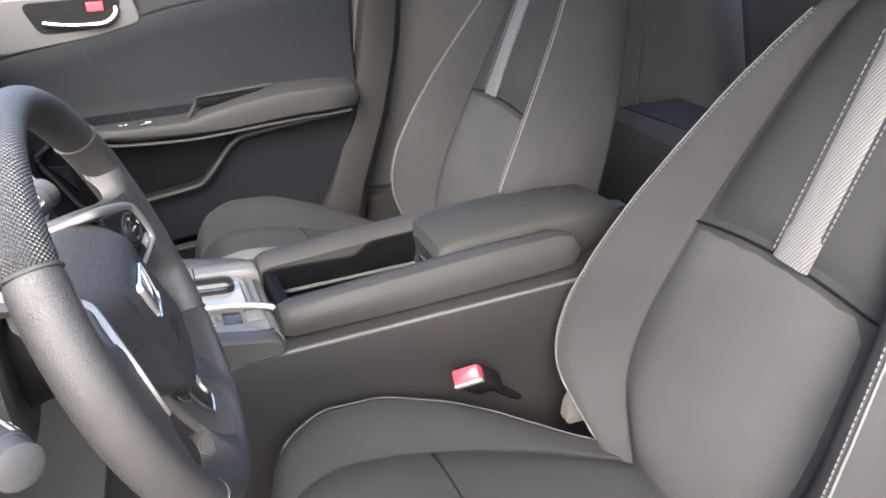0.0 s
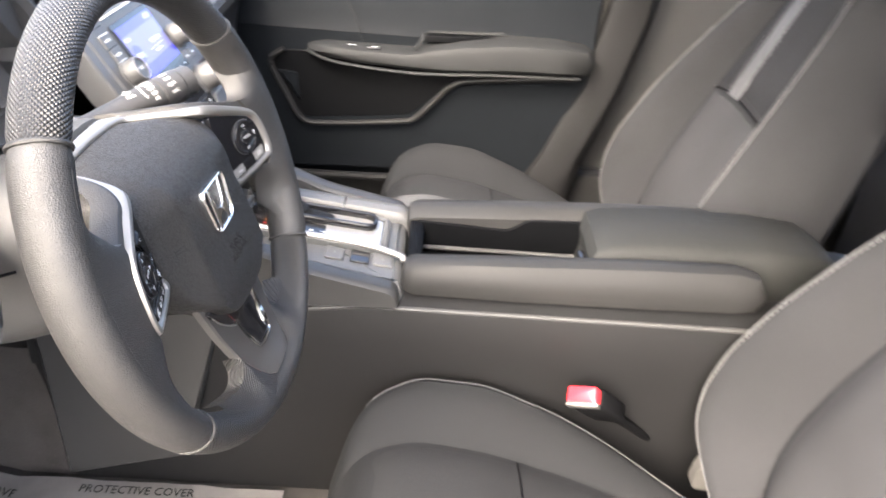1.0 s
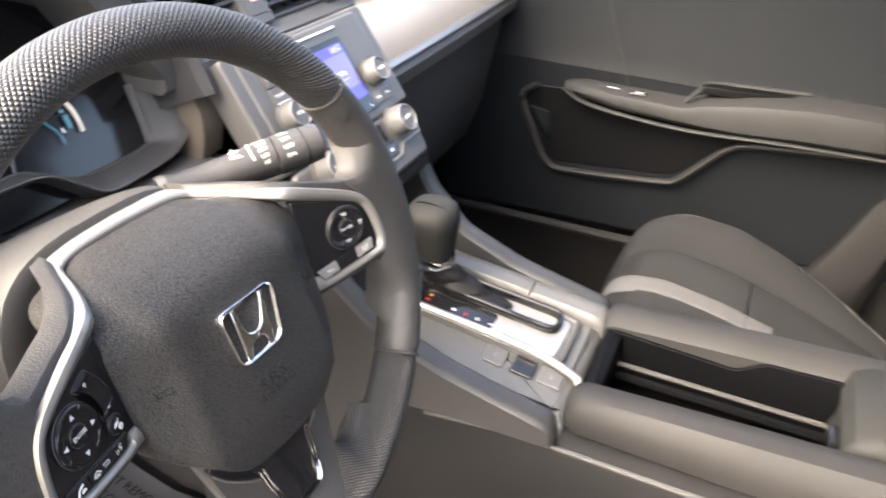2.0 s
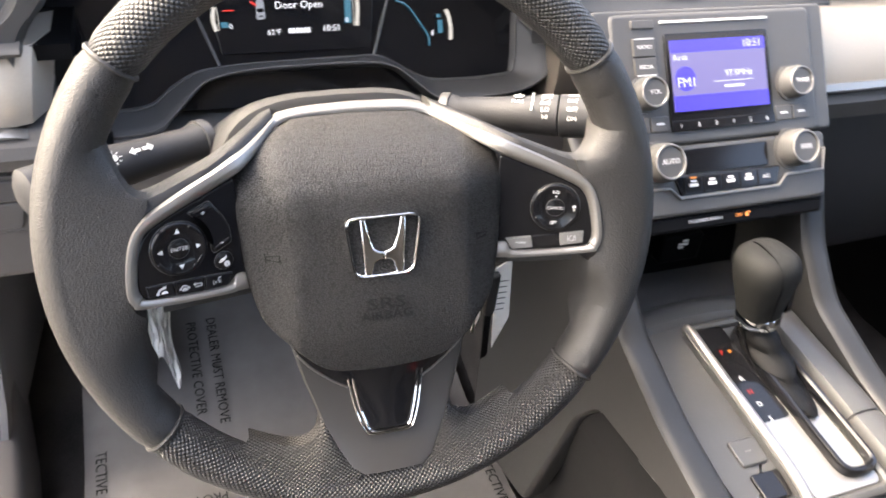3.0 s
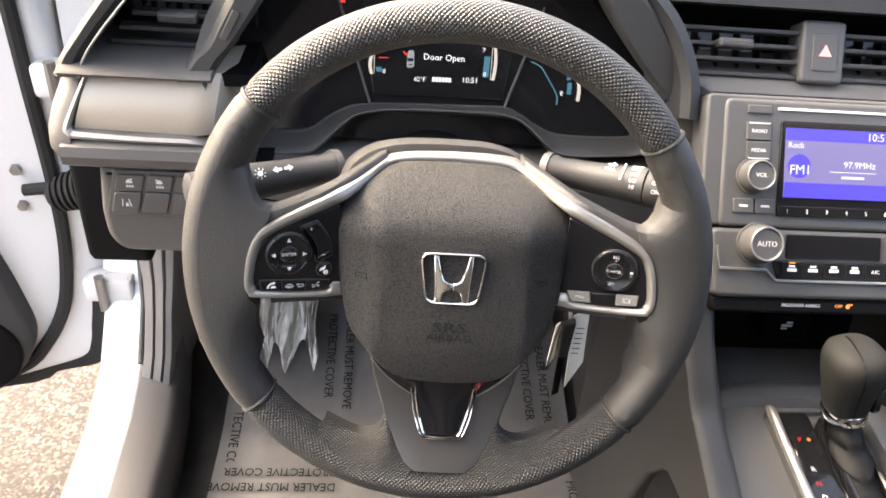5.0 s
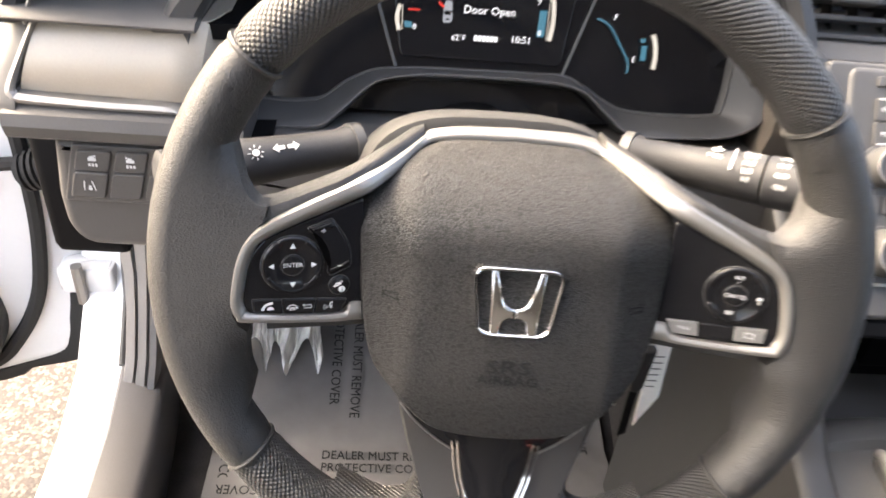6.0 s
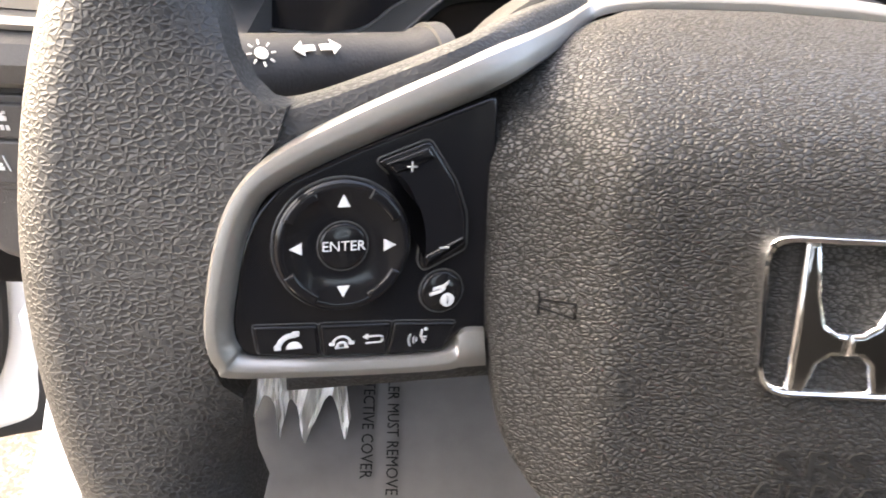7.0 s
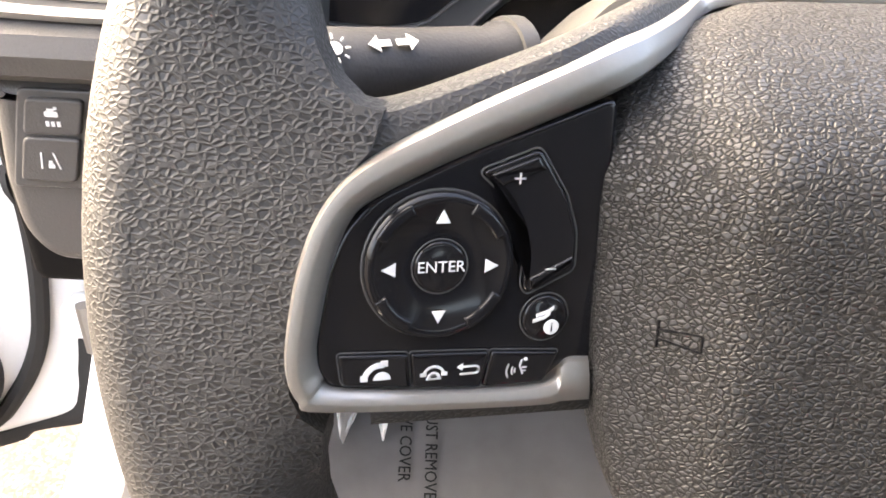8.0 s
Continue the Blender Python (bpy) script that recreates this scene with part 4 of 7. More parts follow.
# parking brake and hold buttons
for cy, mt, nm in ((-0.031, PODM, "hold_button"), (-0.064, BLACK, "parking_brake_switch"), (-0.094, PODM, "auto_hold_button")):
    plate(nm, rounded([(-0.060, cy - 0.0125), (-0.034, cy - 0.0125), (-0.031, cy + 0.0125), (-0.060, cy + 0.0125)], 0.003), POD, 0.003, mt, pod, 0.0015)
for cy in (-0.031, -0.094):
    marks("button_mark", [rect(0.006, 0.0012, -0.047, cy)], POD @ pose(0, 0, 0.0032), PALE, pod)
# raised cover strip beside the slot, in two lengths
for y0, y1 in ((0.105, -0.028), (-0.030, -0.134)):
    bm, loops = bmesh.new(), []
    n = 10
    for i in range(n + 1):
        y = y0 + (y1 - y0) * i / n
        drop = 0.030 * max(0.0, (-0.112 - y) / 0.022) ** 2 if y < -0.112 else 0.0
        edge = 0.0012 if i in (0, n) else 0.0
        loops.append([POD @ Vector((x, y, h - drop - edge)) for x, h in ((0.061, 0.0), (0.062, 0.010), (0.066, 0.015), (0.076, 0.017), (0.090, 0.0155), (0.099, 0.010), (0.102, 0.0), (0.102, -0.03), (0.061, -0.03))])
    loft(bm, loops)
    part("pod_cover", bm, PODM, pod, "raised grey cover strip")
# lever
lever = thing("shift_lever", (0.40, 0.035, 0.715), "leather shift lever with chrome collar and pleated boot", "shift lever")
LV = pose(0.397, 0.044, 0.712, -6, -10, 0)
bm, loops = bmesh.new(), []
for i in range(15):
    t = i / 14
    z, k = 0.052 * t, 1 + 0.10 * math.sin(t * 20)
    rx, ry, dy = 0.0175 * k * (1 - 0.25 * t), (0.046 * (1 - t) ** 1.6 + 0.0145) * k, -0.026 * (1 - t) ** 1.6
    loops.append([LV @ Vector((rx * math.cos(a) * (1 + 0.06 * math.sin(3 * a + 9 * t)), dy + ry * math.sin(a), z + 0.003 * math.sin(2 * a + 5 * t) * (1 - t))) for a in [2 * math.pi * j / 28 for j in range(28)]])
loft(bm, loops)
part("boot", bm, BOOTL, lever, "pleated black leatherette boot")
bar("boot_seam", smooth_path([LV @ Vector((-0.019, -0.055, 0.006)), LV @ Vector((-0.0185, -0.02, 0.02)), LV @ Vector((-0.0165, -0.004, 0.035)), LV @ Vector((-0.0155, 0.0, 0.050))], 4), 0.0011, DARK, lever, 6)
bm, loops = bmesh.new(), []
for z, r in ((0.046, 0.018), (0.049, 0.0205), (0.056, 0.0205), (0.059, 0.019)):
    loops.append([LV @ Vector((r * math.cos(a), r * math.sin(a), z)) for a in [2 * math.pi * i / 24 for i in range(24)]])
loft(bm, loops)
part("collar", bm, CHROME, lever, "chrome collar")
bm, loops = bmesh.new(), []
for z, rx, ry, dy in ((0.058, 0.0182, 0.0185, 0), (0.075, 0.0205, 0.022, 0), (0.092, 0.0235, 0.0265, -0.001), (0.106, 0.0255, 0.029, -0.002), (0.115, 0.0255, 0.029, -0.002), (0.122, 0.0235, 0.027, -0.002), (0.127, 0.0185, 0.022, -0.002), (0.1295, 0.012, 0.015, -0.002), (0.1305, 0.004, 0.005, -0.002)):
    loops.append([LV @ Vector((rx * math.copysign(abs(math.cos(a)) ** 0.8, math.cos(a)), dy + ry * math.copysign(abs(math.sin(a)) ** 0.8, math.sin(a)), z)) for a in [2 * math.pi * i / 28 for i in range(28)]])
loft(bm, loops)
knob = part("knob", bm, KNOBL, lever)
bm = bmesh.new()
slab(bm, rounded([(-0.009, 0.056), (0.009, 0.056), (0.012, 0.100), (-0.012, 0.100)], 0.005), LV @ pose(0.0195, -0.004, 0, 90, 0, 90), 0.0062, 0.002)
part("release_button", bm, BLACK, knob, "gloss black release button")
bar("button_trim", [LV @ Vector((0.0262, -0.014, 0.1015)), LV @ Vector((0.0275, -0.004, 0.102)), LV @ Vector((0.0262, 0.007, 0.1015))], 0.0022, CHROME, knob, 8, label="chrome button edge")
bar("knob_seam", smooth_path([LV @ Vector((-0.004, -0.0205, 0.062)), LV @ Vector((-0.005, -0.0265, 0.088)), LV @ Vector((-0.006, -0.0305, 0.108)), LV @ Vector((-0.006, -0.0265, 0.1235)), LV @ Vector((-0.005, -0.012, 0.130)), LV @ Vector((-0.004, 0.012, 0.130)), LV @ Vector((-0.004, 0.027, 0.112))], 4), 0.0008, DARK, knob, 5)

# ---- dashboard ----
dash = thing("dashboard", (0.37, 0.4, 0.8), "dark grey dashboard with pale decor panels", "dashboard", kind="structure")
# console wings that run up to the dash
for X in (lambda v: v, lambda v: 0.742 - v):
    bm = bmesh.new()
    out = rounded([(0.20, 0.90), (0.135, 0.855), (0.10, 0.80), (0.055, 0.757), (-0.02, 0.728), (-0.135, 0.703), (-0.142, 0.676), (-0.02, 0.672), (0.06, 0.662), (0.09, 0.62), (0.15, 0.40), (0.32, 0.35), (0.32, 0.9)], 0.012)
    loops = []
    for x, d in ((0.246, 0.004), (0.249, 0.001), (0.255, 0.0), (0.268, 0.0), (0.273, 0.001), (0.276, 0.004)):
        loops.append([(X(x - 0.012 * max(0, (z - 0.75) / 0.15)), y, z) for y, z in inset(ccw(out), d)])
    loft(bm, loops)
    part("console_wing", bm, WINGM, dash)
# main pad behind everything
for x0, x1, low in ((-0.325, 0.25, 0.80), (0.25, 1.17, 0.62)):
    bm = bmesh.new()
    prof = [(0.33, low), (0.30, max(low, 0.80) + 0.01), (0.295, 0.93), (0.31, 0.985), (0.36, 1.045), (0.46, 1.06), (0.70, 1.03), (0.95, 0.97), (0.95, low)]
    extrude_x(bm, prof, x0, x1, 8)
    part("dash_core", bm, DARK, dash)
bm = bmesh.new()
block(bm, (0.075, 0.2, 0.14), pose(-0.352, 0.43, 0.765), 0.01)
part("side_cover", bm, DARK, dash)
# top pad over the vents
bm = bmesh.new()
prof = [(0.30, 1.052), (0.275, 1.062), (0.28, 1.075), (0.34, 1.09), (0.50, 1.085), (0.70, 1.045), (0.70, 1.02), (0.40, 1.05)]
extrude_x(bm, prof, 0.20, 1.13, 6)
part("top_pad", bm, SOFT, dash)


def strip(name, x0, x1, prof, mat, bend=None, steps=1, label=""):
    return part(name, extrude_x(bmesh.new(), prof, x0, x1, steps, bend), mat, dash, label)


# driver's end, from the top down
strip("vent_floor", -0.322, -0.195, [(0.204, 0.9885), (0.201, 0.9915), (0.205, 0.9945), (0.258, 0.9995), (0.30, 0.9995), (0.30, 0.9885)], DASHG)
# dark strip added for the shade in the slot under the vent shelf
strip("shadow_gap", -0.322, -0.165, [(0.222, 0.978), (0.222, 0.9895), (0.30, 0.99), (0.30, 0.978)], DARK)


def bowed(name, left, right, mat, label="", steps=12, rows=10):
    """A panel bowed towards the driver between two edges of (x, z), from the foot up; its right end turns away."""
    bm, loops = bmesh.new(), []
    for k in range(rows + 1):
        t = k / rows
        a, b = Vector(left[0]).lerp(Vector(left[1]), t), Vector(right[0]).lerp(Vector(right[1]), t)
        y = 0.1985 + 0.020 * t ** 2.2 + 0.004 * (1 - t) ** 3
        row = []
        for i in range(steps + 1):
            u = i / steps
            p = a.lerp(b, u)
            row.append((p.x, y + 0.03 * max(0.0, (u - 0.86) / 0.14) ** 2, p.y))
        loops.append([(row[0][0], 0.24, row[0][2])] + row + [(row[-1][0], 0.29, row[-1][2])])
    loft(bm, loops)
    return part(name, bm, mat, dash, label)


bowed("decor_panel", ((-0.3165, 0.9405), (-0.3005, 0.9865)), ((-0.1880, 0.9375), (-0.1790, 0.9905)), DECOR, "warm champagne decor panel")
bm, loops = bmesh.new(), []
outer = smooth_path([(-0.3045, 0.9850, 0.212), (-0.3145, 0.9640, 0.2035), (-0.3235, 0.9450, 0.197), (-0.3225, 0.9375, 0.1945), (-0.3150, 0.9345, 0.1935), (-0.2600, 0.9332, 0.193), (-0.2150, 0.9332, 0.193), (-0.2015, 0.9325, 0.1945)], 5)
inner = smooth_path([(-0.3005, 0.9850, 0.213), (-0.3100, 0.9640, 0.205), (-0.3170, 0.9455, 0.1985), (-0.3160, 0.9420, 0.197), (-0.3110, 0.9402, 0.196), (-0.2600, 0.9385, 0.1945), (-0.2200, 0.9382, 0.1945), (-0.2020, 0.9335, 0.1950)], 5)
for p, q in zip(outer, inner):
    m = p.lerp(q, 0.5)
    loops.append([(p.x, p.z + 0.012, p.y), (p.x, p.z, p.y), (m.x, m.z - 0.0018, m.y), (q.x, q.z, q.y), (q.x, q.z + 0.012, q.y)])
loft(bm, loops)
part("decor_trim", bm, SATIN, dash, "satin silver trim")
strip("roll", -0.327, -0.165, [(0.30, 0.934), (0.212, 0.934), (0.197, 0.9335), (0.188, 0.929), (0.1845, 0.921), (0.187, 0.912), (0.195, 0.9065), (0.21, 0.905), (0.30, 0.90)], DASHG)
# dark strip added for the shade under the roll
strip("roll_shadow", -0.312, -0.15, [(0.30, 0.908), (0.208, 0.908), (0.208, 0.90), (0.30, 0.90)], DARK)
plate("knee_panel", rounded([(-0.3030, 0.904), (-0.3085, 0.856), (-0.3075, 0.826), (-0.2960, 0.809), (-0.10, 0.806), (0.245, 0.808), (0.245, 0.904)], [0.004, 0.004, 0.012, 0.016, 0.01, 0.004, 0.004]), pose(0, 0.30, 0, 90), 0.1, DASHG, dash, 0.008)
bm = bmesh.new()
loops = []
for z, y, d in ((0.988, 0.222, 0.020), (0.975, 0.212, 0.0125), (0.955, 0.203, 0.004), (0.938, 0.194, 0.0), (0.925, 0.188, 0.0005), (0.915, 0.190, 0.004), (0.908, 0.197, 0.010), (0.903, 0.21, 0.022)):
    loops.append([(-0.318 + d * 0.6, y, z), (-0.328 + d, y + 0.001, z), (-0.337 + d, y + 0.006, z), (-0.3425 + d, y + 0.018, z), (-0.345 + d, y + 0.05, z), (-0.345 + d, 0.40, z), (-0.33, 0.40, z), (-0.318 + d * 0.6, y + 0.02, z)])
loft(bm, loops)
part("dash_end", bm, DASHG, dash)
bm = bmesh.new()
block(bm, (0.03, 0.28, 0.44), pose(-0.358, 0.60, 0.57, 0, 0, -4), 0.012)
part("kick_panel", bm, KICKM, dash, "pale grey plastic footwell side panel")
# ribbed weather strip that climbs from the sill beside the kick panel
STRIP = ((0.400, 0.408, -0.394, -0.352), (0.46, 0.415, -0.382, -0.342), (0.53, 0.428, -0.374, -0.336), (0.58, 0.437, -0.372, -0.330), (0.66, 0.452, -0.378, -0.322), (0.76, 0.470, -0.39, -0.315))
bm, loops = bmesh.new(), []
for z, y, a, b in STRIP:
    loops.append([(a + (b - a) * t, y + d, z) for t, d in ((0, 0.03), (0, 0.003), (0.03, 0), (0.30, -0.001), (0.33, 0.003), (0.38, 0.003), (0.41, -0.001), (0.66, -0.001), (0.69, 0.004), (0.74, 0.004), (0.78, -0.002), (0.97, 0), (1.0, 0.003), (1.0, 0.03))])
loft(bm, loops)
ws = part("weather_strip", bm, KICKM, dash, "ribbed grey rubber weather strip")
for t, w in ((0.355, 0.0012), (0.715, 0.0016)):
    bar("strip_groove", [(a + (b - a) * t, y + 0.002, z) for z, y, a, b in STRIP], w * 0.7, HARD, ws, 6)
# switch block: three leaning columns of two push switches
def lean(pts):
    return [(x - 0.27 * (0.898 - z), z) for x, z in pts]


plate("switch_bezel", rounded(lean([(-0.2905, 0.902), (-0.2905, 0.8535), (-0.195, 0.8535), (-0.195, 0.902)]), 0.003), pose(0, 0.2, 0, 90), 0.002, PANEL, dash, 0.001)
for i, (xa, xb) in enumerate(((-0.2862, -0.2612), (-0.2585, -0.2355), (-0.2328, -0.21))):
    for j, (zb, za) in enumerate(((0.8815, 0.8985), (0.8580, 0.8800))):
        b = plate("switch", rounded(lean([(xa, za), (xa, zb), (xb, zb), (xb, za)]), 0.003), pose(0, 0.2, 0, 90), 0.0045, DASHG, dash, 0.0012)
        if i < 2 and not (i == 1 and j == 1):
            cx, cy = (xa + xb) / 2 - 0.27 * (0.898 - (za + zb) / 2), (za + zb) / 2
            if j == 1:
                shapes = [[(cx - 0.0045, cy - 0.004), (cx - 0.0036, cy - 0.004), (cx - 0.0026, cy + 0.004), (cx - 0.0034, cy + 0.004)], [(cx + 0.0046, cy - 0.004), (cx + 0.0038, cy - 0.004), (cx + 0.0020, cy + 0.004), (cx + 0.0028, cy + 0.004)], rect(0.0028, 0.002, cx + 0.0004, cy - 0.0026), rect(0.0018, 0.0014, cx + 0.0004, cy - 0.0006)]
            else:
                shapes = [rounded(rect(0.0058, 0.0026, cx, cy + 0.0018), 0.0008), rect(0.0030, 0.0012, cx, cy + 0.0038), rect(0.0014, 0.0014, cx + 0.0022 - 0.0044 * i, cy + 0.0046)] + [rect(0.0016, 0.0024, cx - 0.0024 + 0.0024 * k, cy - 0.0028) for k in range(3)]
            marks("switch_icon", shapes, pose(0, 0.1955, 0, 90), WHITE, b)


def vent(name, outline, m, slats, parent):
    """An air outlet: dark box, slats across, upright fins behind, a tab."""
    xs = [p[0] for p in outline]
    lo, hi = min(xs), max(xs)
    v = plate(name, outline, m @ pose(0, 0, -0.05), 0.004, BLACK, parent, 0.001)
    n = 7
    for i in range(n):
        x = lo + (hi - lo) * (i + 0.5) / n
        plate("fin", rect(0.002, 0.045, x, sum(p[1] for p in outline) / len(outline)), m @ pose(0, 0, -0.03), 0.014, DARK, v, 0.0005)
    for y, a, b in slats:
        plate("slat", rounded(rect(b - a, 0.0042, (a + b) / 2, y), 0.001, 2), m @ pose(0, 0, -0.012), 0.012, SOFT, v, 0.001)
    y, a, b = slats[len(slats) // 2]
    plate("vent_tab", rounded(rect(0.034, 0.009, (a + b) / 2, y), 0.003), m @ pose(0, 0, -0.003), 0.012, PANEL, v, 0.003)
    return v


vent("air_vent", [(-0.31, 0.985), (-0.19, 0.985), (-0.155, 1.085), (-0.255, 1.09)], pose(0, 0.252, 0, 90), [(1.002, -0.29, -0.204), (1.0150, -0.281, -0.193), (1.0285, -0.268, -0.188), (1.042, -0.255, -0.180), (1.056, -0.245, -0.172)], dash)


def flank(name, rows, y, mat):
    """A moulded band beside an air outlet, between two edges (x, x) at each height."""
    bm, loops = bmesh.new(), []
    a = smooth_path([Vector((p, q, z)) for p, q, z in rows], 4)
    for v in a:
        p, q, z = v
        loops.append([(p, y + 0.02, z), (p + 0.002, y + 0.006, z), (p + 0.007, y, z), (q - 0.006, y + 0.001, z), (q - 0.001, y + 0.006, z), (q, y + 0.02, z), (q, 0.31, z), (p, 0.31, z)])
    loft(bm, loops)
    return part(name, bm, mat, dash)


left_rows = [(-0.333, -0.310, 0.983), (-0.324, -0.303, 1.0), (-0.311, -0.291, 1.017), (-0.297, -0.276, 1.035), (-0.283, -0.261, 1.052), (-0.268, -0.246, 1.07), (-0.25, -0.228, 1.09)]
flank("vent_frame", left_rows, 0.212, SOFT)
bar("vent_trim", smooth_path([(q + 0.0015, 0.2135, z) for p, q, z in left_rows], 4), 0.0013, SATIN, dash, 6)
flank("vent_frame", [(-0.232, -0.198, 0.984), (-0.222, -0.193, 0.994), (-0.213, -0.186, 1.006), (-0.2015, -0.176, 1.017), (-0.187, -0.158, 1.043), (-0.172, -0.140, 1.07), (-0.16, -0.125, 1.09)], 0.212, PANEL)
plate("vent_wheel", rounded(rect(0.007, 0.028), 0.002), pose(-0.177, 0.213, 1.037, 90, 0, 0) @ pose(0, 0, 0, 0, 0, -28), 0.003, PANEL, dash, 0.001)
# middle vents and hazard switch
STACK = pose(0, 0.270, 1.018, 90 - 30)
vent("air_vent", [(0.225, -0.025), (0.352, -0.03), (0.352, 0.035), (0.20, 0.035)], STACK, [(-0.02, 0.232, 0.352), (-0.006, 0.225, 0.352), (0.008, 0.216, 0.352), (0.022, 0.21, 0.352)], dash)
vent("air_vent", [(0.392, -0.03), (0.519, -0.025), (0.544, 0.035), (0.392, 0.035)], STACK, [(-0.02, 0.392, 0.512), (-0.006, 0.392, 0.519), (0.008, 0.392, 0.528), (0.022, 0.392, 0.534)], dash)
hz = plate("hazard_housing", rounded(rect(0.044, 0.06, 0.372, 0.004), 0.006), STACK @ pose(0, 0, -0.02), 0.026, PANEL, dash, 0.004)
hb = plate("hazard_switch", rounded(rect(0.026, 0.036, 0.373, 0.004), 0.003), STACK @ pose(0, 0, 0.005), 0.002, PANEL, hz, 0.001)
marks("hazard_mark", [[(0.3665, 0.000), (0.3795, 0.000), (0.373, 0.011)]], STACK @ pose(0, 0, 0.0071), material("hazard_pink", (0.85, 0.3, 0.28), 0.5, spread=0.05), hb)
strip("stack_lip", 0.212, 0.545, [(0.252, 0.971), (0.245, 0.977), (0.246, 0.988), (0.262, 0.998), (0.32, 1.004), (0.32, 0.97)], PANEL)
# slope between the cluster and the vents
flank("vent_slope", [(0.112, 0.160, 1.092), (0.144, 0.189, 1.062), (0.165, 0.214, 1.034), (0.188, 0.236, 1.008), (0.199, 0.250, 0.997), (0.212, 0.275, 0.984)], 0.243, PANEL)
strip("driver_inner_decor", 0.2335, 0.262, [(0.30, 0.985), (0.262, 0.984), (0.246, 0.978), (0.235, 0.966), (0.229, 0.95), (0.228, 0.93), (0.233, 0.905), (0.30, 0.89)], BRONZE)
# passenger side
PB = lambda x: (0.012 * ((x - 0.5) / 0.55) ** 2, 0.0)
strip("passenger_upper", 0.50, 1.13, [(0.30, 1.07), (0.265, 1.06), (0.25, 1.03), (0.255, 0.995), (0.30, 0.985)], SOFT, PB, 8)
strip("passenger_decor", 0.496, 1.10, [(0.30, 0.985), (0.235, 0.985), (0.222, 0.965), (0.208, 0.93), (0.205, 0.915), (0.30, 0.91)], DECOR, PB, 8, "warm champagne decor panel")
strip("passenger_trim", 0.496, 1.10, [(0.22, 0.916), (0.203, 0.917), (0.199, 0.911), (0.204, 0.906), (0.22, 0.906)], SATIN, PB, 8)
strip("passenger_roll", 0.496, 1.11, [(0.30, 0.907), (0.212, 0.906), (0.200, 0.895), (0.205, 0.875), (0.23, 0.865), (0.30, 0.862)], DASHG, PB, 8)
strip("glovebox", 0.50, 1.10, [(0.30, 0.865), (0.235, 0.864), (0.228, 0.85), (0.25, 0.70), (0.28, 0.62), (0.34, 0.60), (0.34, 0.8)], SOFT, PB, 8)

# cubby under the stack
CUBF = uv_pattern("cubby_mat", (0.05, 0.051, 0.052), 0.5, 0.6, 0.0008, tint=0.5)
bm = bmesh.new()
vs = [[bm.verts.new((x, y, z)) for x in (0.262, 0.48)] for y, z in ((0.095, 0.716), (0.14, 0.716), (0.20, 0.720))]
uvl = bm.loops.layers.uv.new("UVMap")
for a, b in zip(vs, vs[1:]):
    f = bm.faces.new((a[0], a[1], b[1], b[0]))
    for lp in f.loops:
        lp[uvl].uv = (lp.vert.co.x / 0.0026, lp.vert.co.y / 0.0026)
part("cubby_floor", bm, CUBF, dash, "ribbed grey rubber tray floor")
bm = bmesh.new()
loft(bm, [[(0.262, 0.178, 0.70), (0.48, 0.178, 0.70)], [(0.264, 0.186, 0.745), (0.478, 0.186, 0.745)], [(0.27, 0.205, 0.80), (0.472, 0.205, 0.80)], [(0.27, 0.25, 0.86), (0.472, 0.25, 0.86)]], closed=False)
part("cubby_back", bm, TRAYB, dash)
marks("usb_mark", [rect(0.012, 0.0028, 0.386, 0.762), rect(0.007, 0.0022, 0.388, 0.7662), rect(0.007, 0.0022, 0.384, 0.758)], pose(0, 0.170, 0, 90), WHITE, dash)
plate("usb_port", rounded(rect(0.05, 0.034, 0.386, 0.756), 0.004), pose(0, 0.186, 0, 90), 0.0155, TRAYB, dash, 0.002)

# ---- radio and climate panel ----
radio = thing("car_radio", (0.37, 0.2, 0.92), "grey car radio with a lit violet-blue display", "car radio")
RD = pose(0, 0.181, 0.95, 90 - 34)  # local x right, y up the slope


def rz(z):
    return (z - 0.95) / math.cos(radians(34))


rp = plate("fascia", rounded([(0.243, rz(0.900)), (0.499, rz(0.900)), (0.499, rz(1.0)), (0.246, rz(1.0))], 0.006), RD @ pose(0, 0, -0.03), 0.03, PANEL, radio, 0.003)
plate("fascia_core", rounded([(0.26, rz(0.899)), (0.482, rz(0.899)), (0.482, rz(0.997)), (0.262, rz(0.997))], 0.008), RD @ pose(0, 0, -0.006), 0.008, PANEL, radio, 0.004)
R2 = RD @ pose(0, 0, 0.002)
sc = plate("screen_frame", rounded([(0.314, rz(0.911)), (0.428, rz(0.911)), (0.428, rz(0.981)), (0.315, rz(0.981))], 0.003), R2, 0.002, BLACK, radio, 0.001)
plate("display", rect(0.104, rz(0.9755) - rz(0.923), 0.371, (rz(0.9755) + rz(0.923)) / 2), R2 @ pose(0, 0, 0.0022), 0.0006, BLUE_LCD2, sc, 0.0002, "lit violet-blue display")
R3 = R2 @ pose(0, 0, 0.0029)
marks("display_band", [rect(0.104, 0.011, 0.371, rz(0.9755) - 0.0055), rect(0.104, 0.014, 0.371, rz(0.923) + 0.007), disc(0.011, 0.333, rz(0.947))], R3, BLUE_LCD, sc, 0.0002)
R4 = R3 @ pose(0, 0, 0.0004)
lettering("10:51", 0.010, R4 @ pose(0.408, rz(0.9755) - 0.0058, 0), LCD_TXT, sc, raised=0.0001)
lettering("Rock", 0.0075, R4 @ pose(0.329, rz(0.9625), 0), LCD_TXT, sc, raised=0.0001)
